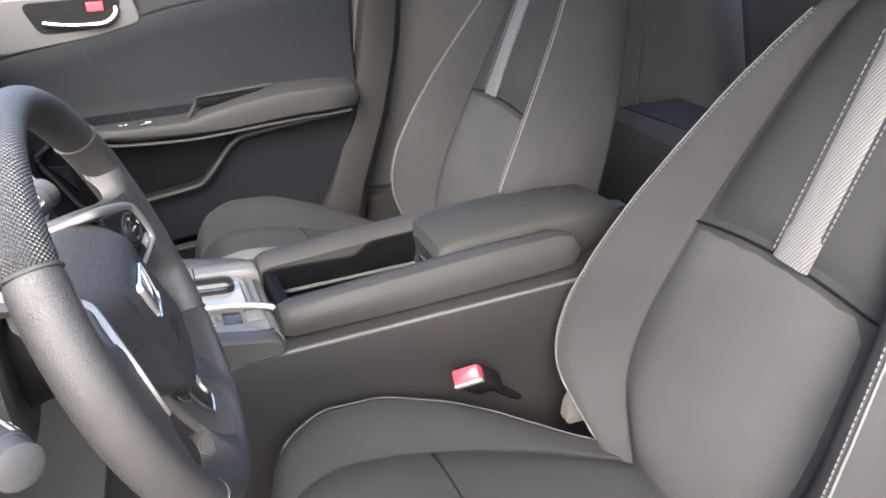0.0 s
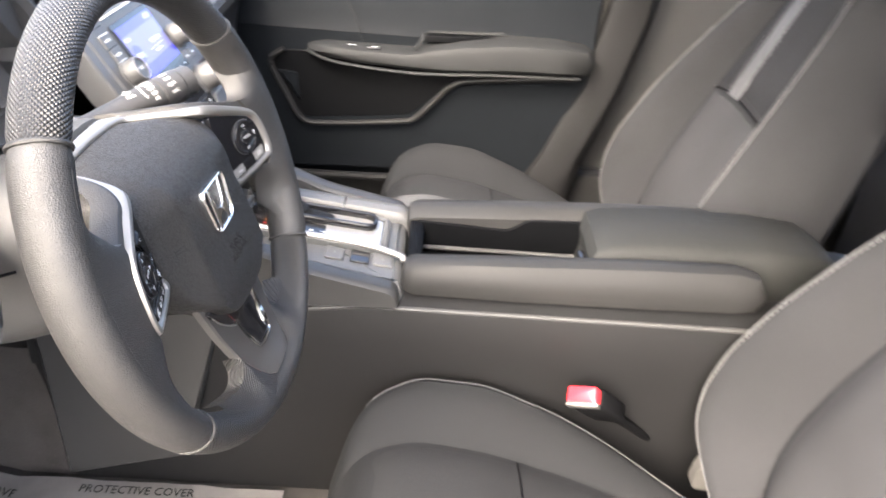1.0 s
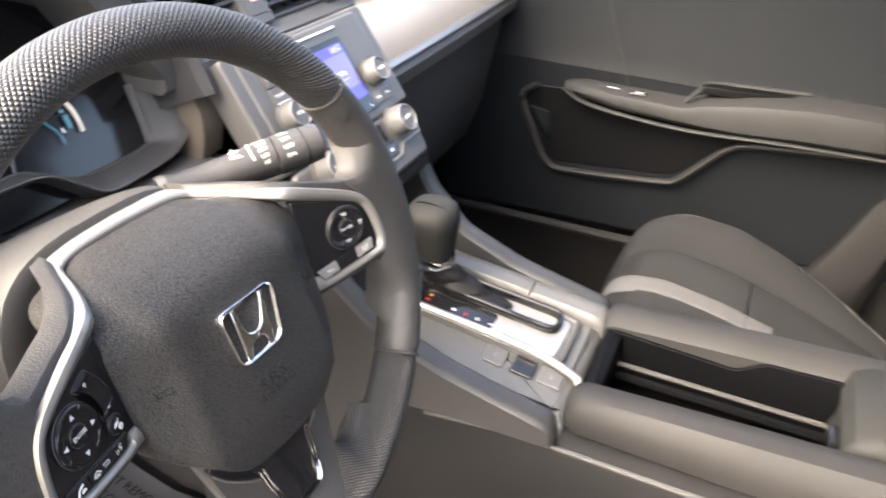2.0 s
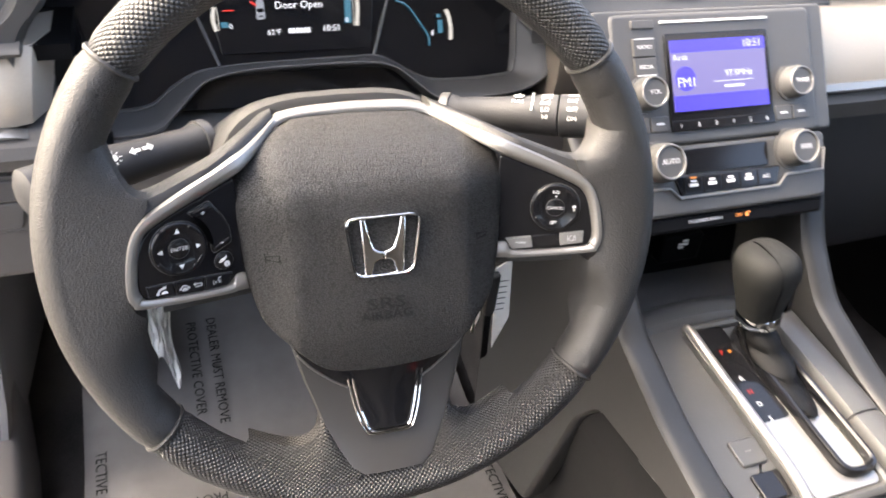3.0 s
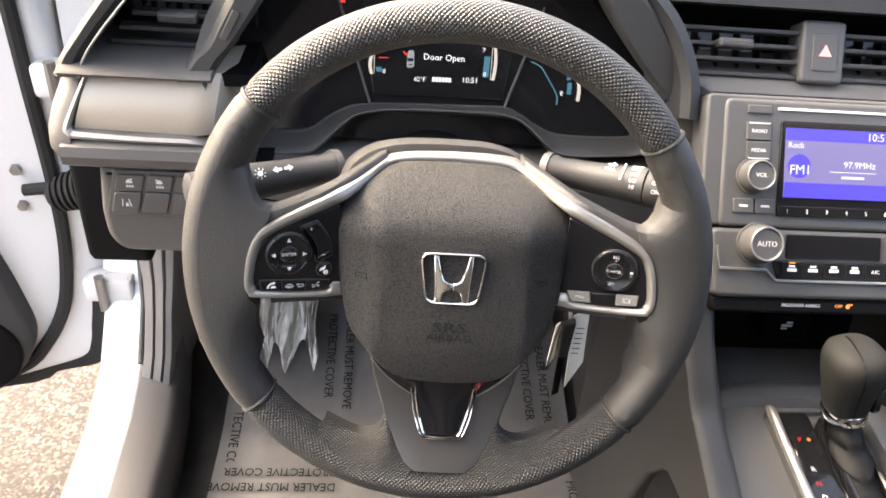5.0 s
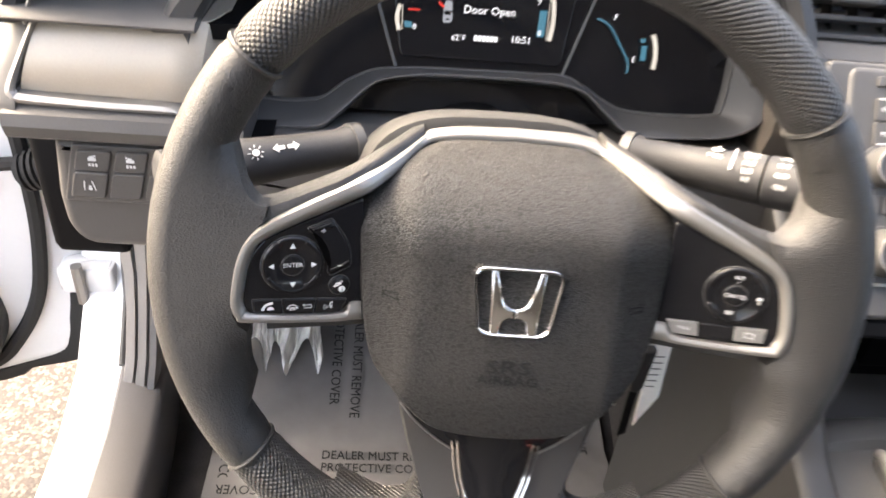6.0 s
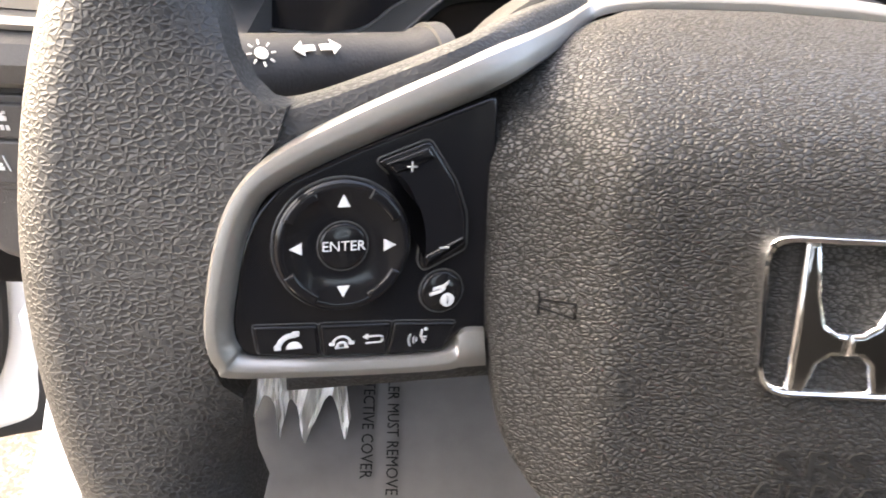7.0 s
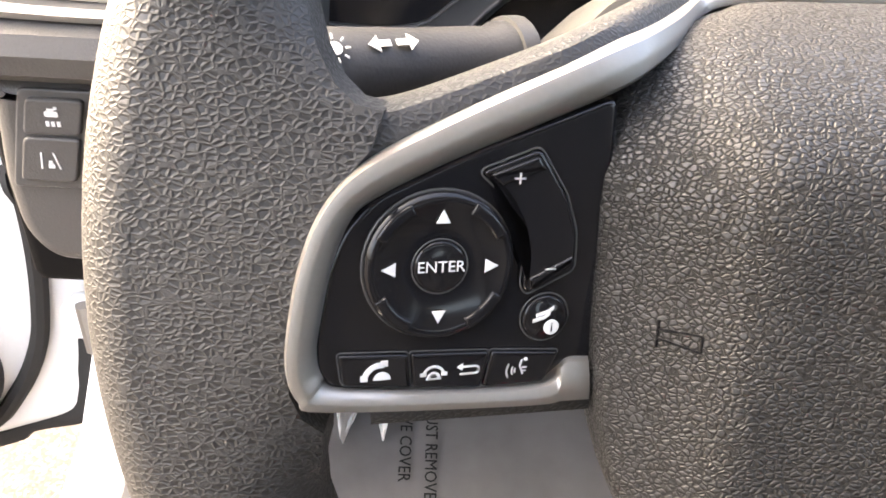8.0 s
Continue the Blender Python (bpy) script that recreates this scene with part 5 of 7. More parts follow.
lettering("97.9MHz", 0.0085, R4 @ pose(0.391, rz(0.949), 0), LCD_TXT, sc, raised=0.0001)
lettering("FM1", 0.012, R4 @ pose(0.334, rz(0.944), 0), LCD_TXT, sc, raised=0.0001)
marks("display_line", [rect(0.045, 0.0006, 0.385, rz(0.9435)), rect(0.022, 0.0022, 0.385, rz(0.9395))], R4, LCD_TXT, sc, 0.0001)
plate("light_strip", rect(0.118, 0.0022, 0.371, rz(0.9895)), R2, 0.0015, WHITE, radio, 0.0005)
plate("mode_button", rounded(rect(0.023, 0.0075, 0.294, rz(0.9885)), 0.0015), R2, 0.002, PANEL, radio, 0.0008)
for k, w in enumerate(("RADIO", "MEDIA")):
    b = plate("source_button", rounded(rect(0.023, 0.0165, 0.294, rz(0.972) - 0.0175 * k), 0.0015), R2, 0.0022, PANEL, radio, 0.0008)
    lettering(w, 0.0048, R2 @ pose(0.294, rz(0.972) - 0.0175 * k, 0.0024), WHITE, b, raised=0.0001)
    plate("button_line", rect(0.02, 0.0009, 0.294, rz(0.972) + (0.0072 if k == 0 else -0.0175 - 0.0072)), R2 @ pose(0, 0, 0.0022), 0.0003, WHITE, b, 0.0001)
for k in range(4):
    x = 0.282 + 0.0205 * k if k < 2 else 0.4395 + 0.0205 * (k - 2)
    b = plate("seek_button", rounded(rect(0.019, 0.0135, x, rz(0.9155)), 0.0015), R2, 0.002, PANEL, radio, 0.0008)
    marks("seek_mark", [rect(0.008, 0.002, x, rz(0.9155))], R2 @ pose(0, 0, 0.0021), WHITE, b)
plate("preset_bar", rect(0.114, 0.0095, 0.371, rz(0.9125)), R2 @ pose(0, 0, 0.0008), 0.0022, BLACK, radio, 0.0006)
for k in range(6):
    lettering(str(k + 1), 0.0055, R2 @ pose(0.3235 + 0.019 * k, rz(0.9125), 0.0032), WHITE, radio, raised=0.0001)


def dial(name, x, y, m, r, h, parent, cap):
    bm, loops = bmesh.new(), []
    for rr, z in ((r * 1.12, 0), (r * 1.12, 0.002), (r, 0.0025), (r * 0.97, h * 0.8), (r * 0.9, h), (r * 0.78, h), (r * 0.76, h - 0.001), (r * 0.74, h - 0.001)):
        loops.append([m @ Vector((x + rr * math.cos(a), y + rr * math.sin(a), z)) for a in [2 * math.pi * i / 32 for i in range(32)]])
    loft(bm, loops)
    d = part(name, bm, PANEL, parent)
    bm = bmesh.new()
    tube(bm, [m @ Vector((x + r * 0.84 * math.cos(a), y + r * 0.84 * math.sin(a), h)) for a in [2 * math.pi * i / 32 for i in range(32)]], r * 0.05, 6, closed=True)
    part("bright_ring", bm, SATIN, d)
    lettering(cap, r * 0.38, m @ pose(x, y, h + 0.0002), WHITE, d, raised=0.0001)
    return d


dial("volume_knob", 0.291, rz(0.938), R2, 0.015, 0.016, radio, "VOL")
dial("tune_knob", 0.451, rz(0.938), R2, 0.015, 0.016, radio, "TUNE")
# climate
clim = thing("climate_panel", (0.37, 0.13, 0.87), "grey climate control panel with two round knobs", "climate controls")
plate("fascia", rounded([(0.258, rz(0.846)), (0.484, rz(0.846)), (0.489, rz(0.8985)), (0.253, rz(0.8985))], 0.008), RD @ pose(0, 0, -0.03), 0.032, PANEL, clim, 0.004)
plate("display_strip", rounded([(0.325, rz(0.8765)), (0.417, rz(0.8765)), (0.417, rz(0.895)), (0.325, rz(0.895))], 0.002), R2, 0.0015, BLACK, clim, 0.0006)
bp_ = plate("button_bar", rounded([(0.318, rz(0.8605)), (0.424, rz(0.8605)), (0.430, rz(0.875)), (0.312, rz(0.875))], 0.003), R2, 0.002, BLACK, clim, 0.0008)
for k in range(5):
    b = plate("climate_button", rounded(rect(0.0195, 0.0145, 0.3305 + 0.0203 * k, rz(0.868)), 0.001), R2 @ pose(0, 0, 0.0015), 0.0016, BLACK, clim, 0.0006)
    if k < 4:
        marks("button_icon", [rect(0.009, 0.003, 0.3305 + 0.0203 * k, rz(0.868)), rect(0.006, 0.002, 0.3305 + 0.0203 * k, rz(0.868) + 0.0035)], R2 @ pose(0, 0, 0.0032), WHITE, b)
    else:
        lettering("A/C", 0.005, R2 @ pose(0.3305 + 0.0203 * k, rz(0.868), 0.0033), WHITE, b, raised=0.0001)
marks("button_lamp", [rect(0.006, 0.0014, 0.3305, rz(0.8735))], R2 @ pose(0, 0, 0.0034), ORANGE, clim)
bm = bmesh.new()
tube(bm, [R2 @ Vector((x, rz(z), 0.002)) for x, z in ((0.259, 0.885), (0.262, 0.868), (0.306, 0.8675), (0.316, 0.8595), (0.426, 0.8595), (0.436, 0.8675), (0.48, 0.868), (0.483, 0.885))], 0.0014, 6)
part("bright_line", bm, SATIN, clim)
dial("temperature_knob", 0.297, rz(0.887), R2, 0.0175, 0.02, clim, "AUTO")
dial("fan_knob", 0.445, rz(0.887), R2, 0.0175, 0.02, clim, "FAN")
plate("airbag_lamp_strip", rounded([(0.262, rz(0.834)), (0.480, rz(0.834)), (0.484, rz(0.8465)), (0.258, rz(0.8465))], 0.004), RD @ pose(0, 0, -0.03), 0.028, DARK, clim, 0.003)
lettering("PASSENGER AIRBAG", 0.0042, RD @ pose(0.345, rz(0.8405), -0.0017), WHITE, clim, raised=0.0001)
lettering("OFF", 0.0045, RD @ pose(0.382, rz(0.8405), -0.0017), ORANGE, clim, raised=0.0001)
marks("off_icon", [disc(0.0022, 0.391, rz(0.8405), 10), rect(0.005, 0.0012, 0.393, rz(0.842))], RD @ pose(0, 0, -0.0018), ORANGE, clim)

# ---- instrument cluster ----
clu = thing("instrument_cluster", (0.01, 0.3, 0.95), "instrument cluster with a lit centre display under a hood", "instrument cluster")
CL = pose(0.008, 0.285, 0.945, 90 - 22)
plate("face", [(-0.195, -0.04), (0.21, -0.04), (0.21, 0.15), (-0.195, 0.15)], CL, 0.004, BLACK, clu, 0.001)
ds = plate("display", rounded([(-0.066, 0.004), (0.062, 0.004), (0.075, 0.095), (-0.08, 0.095)], 0.004), CL @ pose(0, 0, 0.004), 0.003, BLACK, clu, 0.001)
for sg in (-1, 1):
    bar("display_edge", [CL @ Vector((sg * 0.0665 - 0.0025, -0.004, 0.007)), CL @ Vector((sg * 0.100 - 0.0025, 0.095, 0.007))], 0.0014, PANEL, clu, 6)
C3 = CL @ pose(0, 0, 0.0078)
lettering("Door Open", 0.0085, C3 @ pose(0.002, 0.0423, 0), LCD_TXT, ds, raised=0.0001)
lettering("10:51", 0.0075, C3 @ pose(0.0285, 0.0222, 0), LCD_TXT, ds, raised=0.0001)
lettering("62°F", 0.0062, C3 @ pose(-0.0210, 0.0207, 0), LCD_TXT, ds, raised=0.0001)
marks("odometer", [rect(0.0025, 0.0042, -0.0075 + 0.0032 * k, 0.0215) for k in range(6)], C3, LCD_TXT, ds, 0.0001)
marks("car_picture", [rounded([(-0.0345, 0.0312), (-0.0268, 0.0318), (-0.0276, 0.0480), (-0.0336, 0.0478)], 0.0025)], C3, lit("car_icon", (0.42, 0.45, 0.55), 0.085), ds, 0.0001)
marks("car_glass", [rounded([(-0.0333, 0.0372), (-0.0283, 0.0374), (-0.0276, 0.0405), (-0.0338, 0.0403)], 0.0006), rounded([(-0.0325, 0.0335), (-0.0288, 0.0337), (-0.0290, 0.0348), (-0.0323, 0.0347)], 0.0004)], C3 @ pose(0, 0, 0.0003), BLACK, ds, 0.0001)
marks("open_door_lamp", [[(-0.0340, 0.0420), (-0.0385, 0.0455), (-0.0380, 0.0468), (-0.0335, 0.0440)], rect(0.009, 0.0010, -0.0570, 0.0395)], C3 @ pose(0, 0, 0.0003), CLU_RED, ds, 0.0001)
lettering("0", 0.014, C3 @ pose(-0.0022, 0.0640, 0), LCD_TXT, ds, raised=0.0001, wide=1.2)
lettering("mph", 0.0055, C3 @ pose(0.0085, 0.0615, 0), LCD_TXT, ds, raised=0.0001)
for u, top in ((-0.0575, 0.0425), (0.0405, 0.058)):
    s = 1 if u > 0 else -1
    marks("bar_gauge", [[(u, 0.026), (u + s * 0.006, 0.026), (u + s * 0.007, top - 0.012), (u + s * 0.001, top - 0.012)]], C3, CLU_BLUE, ds, 0.0001)
    bm = bmesh.new()
    tube(bm, [C3 @ Vector((u + s * (0.0105 + 0.0018 * math.sin(k / 8 * math.pi)), 0.0235 + (top - 0.0235) * k / 8, 0)) for k in range(9)], 0.0017, 6)
    part("bar_frame", bm, CLU_WHITE, ds)
    marks("bar_line", [[(u + s * 0.0078, 0.0235), (u + s * 0.0084, 0.0235), (u + s * 0.0088, top), (u + s * 0.0082, top)]], C3, CLU_WHITE, ds, 0.0001)
for w, x, y in (("7", 0.0405, 0.0515), ("0", 0.0425, 0.0285), ("0", -0.0560, 0.0265)):
    lettering(w, 0.006, C3 @ pose(x, y, 0.0002), LCD_TXT, ds, raised=0.0001)
# right gauge
bm = bmesh.new()
tube(bm, [C3 @ Vector((*p, 0)) for p in smooth_path([(0.1345, 0.034, 0), (0.137, 0.028, 0), (0.1385, 0.018, 0), (0.138, 0.0075, 0)], 4) for p in [(p[0], p[1])]], 0.0018, 6)
part("fuel_gauge", bm, CLU_WHITE, clu)
bm = bmesh.new()
tube(bm, [C3 @ Vector((p[0], p[1], 0)) for p in smooth_path([(0.088, 0.0435, 0), (0.0985, 0.0385, 0), (0.109, 0.024, 0), (0.1165, 0.012, 0), (0.117, 0.003, 0)], 4)], 0.0007, 5)
part("gauge_line", bm, CLU_BLUE, clu)
marks("gauge_bar", [rect(0.0045, 0.0115, 0.1285, 0.0195), rect(0.004, 0.003, 0.127, 0.029)], C3, CLU_BLUE, clu, 0.0001)
marks("belt_lamp", [disc(0.0035, -0.098, 0.098, 10), rect(0.006, 0.006, -0.098, 0.091)], C3, CLU_RED, clu, 0.0001)
lettering("E", 0.006, C3 @ pose(0.121, 0.0141, 0), LCD_TXT, clu, raised=0.0001)
lettering("F", 0.006, C3 @ pose(0.1025, 0.045, 0), LCD_TXT, clu, raised=0.0001)
# bezel below with its hump, and the hood
lower = smooth_path([(-0.236, 0.03, 0), (-0.232, -0.012, 0), (-0.213, -0.046, 0), (-0.1701, -0.0568, 0), (-0.1275, -0.0552, 0), (-0.1130, -0.0455, 0), (-0.0922, -0.025, 0), (-0.0760, -0.0150, 0), (-0.0368, -0.0108, 0), (0.0402, -0.0102, 0), (0.0769, -0.0139, 0), (0.0985, -0.0300, 0), (0.1218, -0.046, 0), (0.1648, -0.0452, 0), (0.2070, -0.0405, 0), (0.232, -0.02, 0), (0.238, 0.03, 0)], 4)
upper = smooth_path([(-0.200, 0.03, 0), (-0.197, -0.010, 0), (-0.186, -0.028, 0), (-0.1658, -0.0334, 0), (-0.1298, -0.0315, 0), (-0.1091, -0.0175, 0), (-0.0884, -0.0071, 0), (-0.0677, -0.0042, 0), (-0.0364, -0.0026, 0), (0.040, -0.0014, 0), (0.0643, -0.0012, 0), (0.0809, -0.0075, 0), (0.1035, -0.0199, 0), (0.1259, -0.026, 0), (0.1868, -0.025, 0), (0.1965, -0.0165, 0), (0.2, 0.03, 0)], 4)
loops = []
for a, b in zip(upper, lower):
    d = (b - a)
    n = d.normalized()
    loops.append([CL @ (a + Vector((0, 0, 0.002))), CL @ (a + n * 0.001 + Vector((0, 0, 0.0065))), CL @ (a + d * 0.12 + Vector((0, 0, 0.0095))), CL @ (a + d * 0.62 + Vector((0, 0, 0.0235))), CL @ (a + d * 0.86 + Vector((0, 0, 0.0295))), CL @ (b - n * 0.0012 + Vector((0, 0, 0.0300))), CL @ (b + Vector((0, 0, 0.0275))), CL @ (b + n * 0.0015 + Vector((0, 0, 0.018))), CL @ (b + n * 0.001 + Vector((0, 0, -0.02)))])
bm = bmesh.new()
loft(bm, loops)
part("bezel", bm, HARD, clu)
bar("bezel_line", [CL @ (a + (b - a) * 0.10 + Vector((0, 0, 0.0098))) for a, b in zip(upper, lower)], 0.0008, DASHG, clu, 6)
bar("bezel_edge", [CL @ (b - (b - a).normalized() * 0.003 + Vector((0, 0, 0.0300))) for a, b in zip(upper, lower)], 0.0009, DASHG, clu, 6)
bm, loops = bmesh.new(), []
hood = smooth_path([(-0.200, 0.0, 0), (-0.198, 0.04, 0), (-0.175, 0.085, 0), (-0.13, 0.118, 0), (-0.07, 0.132, 0), (0.0, 0.136, 0), (0.075, 0.132, 0), (0.14, 0.118, 0), (0.185, 0.085, 0), (0.21, 0.04, 0), (0.215, 0.0, 0)], 4)
for p in hood:
    u = Vector((p.x, p.y - 0.02, 0)).normalized()
    loops.append([CL @ (p + Vector((0, 0, 0.0))), CL @ (p + u * 0.003 + Vector((0, 0, 0.075))), CL @ (p + u * 0.010 + Vector((0, 0, 0.082))), CL @ (p + u * 0.02 + Vector((0, 0, 0.078))), CL @ (p + u * 0.035 + Vector((0, 0, 0.0)))])
loft(bm, loops)
part("hood", bm, SOFT, clu)

# ---- steering column, stalks ----
col = thing("steering_column", (0.004, 0.15, 0.9), "dark plastic steering column shroud", "steering column")
bm, loops = bmesh.new(), []
for y, w, zt, zb in ((0.104, 0.066, 0.975, 0.87), (0.1045, 0.076, 0.986, 0.855), (0.108, 0.082, 0.9905, 0.848), (0.118, 0.085, 0.9895, 0.842), (0.14, 0.087, 0.9790, 0.835), (0.17, 0.088, 0.9620, 0.828), (0.22, 0.088, 0.933, 0.815), (0.30, 0.085, 0.885, 0.79)):
    c = (zt + zb) / 2
    loops.append([(0.001 + w * math.copysign(abs(math.cos(a)) ** 0.62, math.cos(a)), y, c + (zt - c) * math.copysign(abs(math.sin(a)) ** 0.7, math.sin(a))) for a in [2 * math.pi * i / 40 for i in range(40)]])
loft(bm, loops)
part("shroud", bm, HARD, col)
for sg in (-1, 1):
    bar("shroud_seam", [(0.001 + sg * 0.0872, 0.118, 0.925), (0.001 + sg * 0.0885, 0.17, 0.905), (0.001 + sg * 0.0885, 0.22, 0.885)], 0.0012, DARK, col, 6)
bar("column_tube", [(0.004, 0.05, 0.935), (0.004, 0.30, 0.86)], 0.05, DARK, col, 20)


def stalk(name, label, sg, words):
    s = thing(name, (0.004 + sg * 0.09, 0.155, 0.95), label, "stalk")
    a, b = (Vector((-0.084, 0.148, 0.9440)), Vector((-0.194, 0.084, 0.9520))) if sg < 0 else (Vector((0.092, 0.148, 0.9504)), Vector((0.198, 0.076, 0.9720)))
    d = (b - a).normalized()
    at = lambda k: a + (b - a) * k
    bar("stalk_arm", [at(0), at(0.08), at(0.10), at(0.35), at(0.66), at(0.685)], [0.0135, 0.0135, 0.0120, 0.0130, 0.0152, 0.0152], SOFT, s, 24)
    bar("collar", [at(0.0), at(0.05)], 0.0150, PANEL, s, 20)
    bar("twist_ring", [at(0.695), at(0.70), at(0.87), at(0.875)], [0.0150, 0.0158, 0.0160, 0.015], SOFT, s, 24)
    bar("stalk_tip", [at(0.88), at(0.98), at(1.0)], [0.0155, 0.015, 0.010], SOFT, s, 20)
    return s, at, d


def on_stalk(at, d, k, turn, r, sg):
    """A frame on the stalk's skin, its x along the stalk to the car's right, turned round it towards the driver's eye."""
    x = d * sg
    n = Vector((0, -0.62, 0.78))
    n = (n - x * n.dot(x)).normalized()
    y = n.cross(x)
    n2 = (n * math.cos(turn) + y * math.sin(turn)).normalized()
    y2 = n2.cross(x)
    m = Matrix((x, y2, n2)).transposed().to_4x4()
    return Matrix.Translation(at(k) + n2 * r) @ m


st, at, d = stalk("turn_signal_stalk", "dark plastic lamp and turn signal stalk with white symbols", -1, None)
m = on_stalk(at, d, 0.42, 0.0, 0.0144, -1)
for sg in (-1, 1):
    marks("turn_arrow", [[(sg * u, v) for u, v in ((0.0085, 0.0), (0.005, 0.003), (0.005, 0.0012), (0.001, 0.0012), (0.001, -0.0012), (0.005, -0.0012), (0.005, -0.003))]], m, WHITE, st)
m = on_stalk(at, d, 0.573, -0.08, 0.0153, -1)
marks("lamp_symbol", [disc(0.0022, 0, 0, 12)] + [[(0.0032 * math.cos(a) - 0.0003 * math.sin(a), 0.0032 * math.sin(a) + 0.0003 * math.cos(a)), (0.0032 * math.cos(a) + 0.0003 * math.sin(a), 0.0032 * math.sin(a) - 0.0003 * math.cos(a)), (0.0048 * math.cos(a) + 0.0003 * math.sin(a), 0.0048 * math.sin(a) - 0.0003 * math.cos(a)), (0.0048 * math.cos(a) - 0.0003 * math.sin(a), 0.0048 * math.sin(a) + 0.0003 * math.cos(a))] for a in [2 * math.pi * i / 8 for i in range(8)]], m, WHITE, st)
marks("pointer", [rect(0.008, 0.0009, -0.004, 0.009)], on_stalk(at, d, 0.655, 0.15, 0.0156, -1), WHITE, st)
for k, w in enumerate(("OFF", "=D=", "AUTO", "D")):
    lettering(w, 0.0056, on_stalk(at, d, 0.78, 0.85 - 0.42 * k, 0.0163, -1), WHITE, st, raised=0.0001)
    marks("dash_mark", [rect(0.003, 0.0009, 0.0085, 0)], on_stalk(at, d, 0.78, 0.85 - 0.42 * k, 0.0161, -1), WHITE, st)
st, at, d = stalk("wiper_stalk", "dark plastic wiper stalk with white lettering", 1, None)
for k, w in enumerate(("MIST", "OFF", "INT", "LO", "HI")):
    lettering(w, 0.0046, on_stalk(at, d, 0.62, 0.75 - 0.34 * k, 0.0154, 1), WHITE, st, raised=0.0001)
lettering("PULL", 0.0042, on_stalk(at, d, 0.46, 0.2, 0.0145, 1), WHITE, st, raised=0.0001)
marks("washer_symbol", [[(-0.004, 0.001), (0.004, 0.001), (0.002, -0.003), (-0.002, -0.003)], rect(0.001, 0.004, 0, 0.003)], on_stalk(at, d, 0.46, 0.65, 0.0145, 1), WHITE, st)
marks("pointer", [rect(0.001, 0.016, 0, 0)], on_stalk(at, d, 0.545, 0.15, 0.0150, 1), WHITE, st)
for k, w in enumerate(("ON", "INT", "OFF", "ON")):
    lettering(w, 0.0046, on_stalk(at, d, 0.77, 0.6 - 0.42 * k, 0.0163, 1), WHITE, st, raised=0.0001)

# ---- steering wheel ----
wheel = new("steering_wheel")
wheel.matrix_basis = WRIG
tagged(wheel, "black grained steering wheel with silver spoke trim and chrome emblem", "steering wheel")
CX, CZ, RM = 0.0035, -0.004, 0.1728
RRIG = RIG @ pose(0.0012, 0.0188, -0.0082, -2.8, 0, -4.3)  # the rim's own axes, a little askew to the spokes


def wp(y=0.0):
    """The wheel's plane at a depth: x right, y up, z towards the driver."""
    return WRIG @ pose(0, y, 0, 90)


def rim_arc(name, a0, a1, mat, r_in=0.0165):
    bm, loops = bmesh.new(), []
    n = max(8, int((a1 - a0) / 2.5))
    for k in range(n + 1):
        t = k / n
        a = radians(a0 + (a1 - a0) * t)
        near = min(t, 1 - t) * (a1 - a0)
        dip = 0.0014 * max(0.0, 1 - near / 1.0)
        rad = Vector((math.cos(a), 0, math.sin(a)))
        loops.append([RRIG @ (rad * (RM + math.cos(b) * (r_in - dip)) + Vector((0, -1, 0)) * (math.sin(b) * (r_in * 1.25 - dip))) for b in [2 * math.pi * i / 32 for i in range(32)]])
    loft(bm, loops)
    uv = bm.loops.layers.uv.new("UVMap")
    inv = RRIG.inverted()
    for f in bm.faces:
        us = []
        for l in f.loops:
            p = inv @ l.vert.co
            a = math.degrees(math.atan2(p.z, p.x)) % 360
            b = math.atan2(-p.y, math.hypot(p.x, p.z) - RM) % (2 * math.pi)
            us.append([radians(a) * RM / 0.0033, b * 0.0165 / 0.0033, l])
        for j in (0, 1):
            top = max(u[j] for u in us)
            span = (2 * math.pi * (RM if j == 0 else 0.0165)) / 0.0033
            for u in us:
                if top - u[j] > span / 2:
                    u[j] += span
        for u, v, l in us:
            l[uv].uv = (u, v)
    return part(name, bm, mat, wheel)


rim_arc("rim_top", 36, 140, PIMPLE, 0.0148)
rim_arc("rim_side", 140, 218.5, GRAIN, 0.0152)
rim_arc("rim_bottom", 218.5, 321.5, PIMPLE, 0.0148)
rim_arc("rim_side", -38.5, 36, GRAIN, 0.0152)

for a in (36, 140, 218.5, 321.5):
    rim_arc("rim_seam", a - 0.4, a + 0.4, GRAIN, 0.0166)

# arms between hub and rim: each switch pad faces a little inwards
PAD_U, PAD_Y, PAD_TURN = 0.1145, 0.0135, 18.0
PC, PS = math.cos(radians(PAD_TURN)), math.sin(radians(PAD_TURN))


def pad_point(a, b, lift=0.0):
    """(across, up, depth) of the wheel for a point of the pad's plane, a outwards from its middle."""
    return (PAD_U + a * PC - lift * PS, b, PAD_Y - a * PS - lift * PC)


def pad_depth(u):
    return PAD_Y - (u - PAD_U) * PS / PC


def ring_line(bm, m, pts, z, r):
    tube(bm, [m @ Vector((p[0], p[1], z)) for p in pts], r, 5, closed=True)
    return bm


def arc_band(cx, cy, r0, r1, a0, a1, n=10):
    angs = [radians(a0 + (a1 - a0) * i / n) for i in range(n + 1)]
    return [(cx + r1 * math.cos(a), cy + r1 * math.sin(a)) for a in angs] + [(cx + r0 * math.cos(a), cy + r0 * math.sin(a)) for a in reversed(angs)]


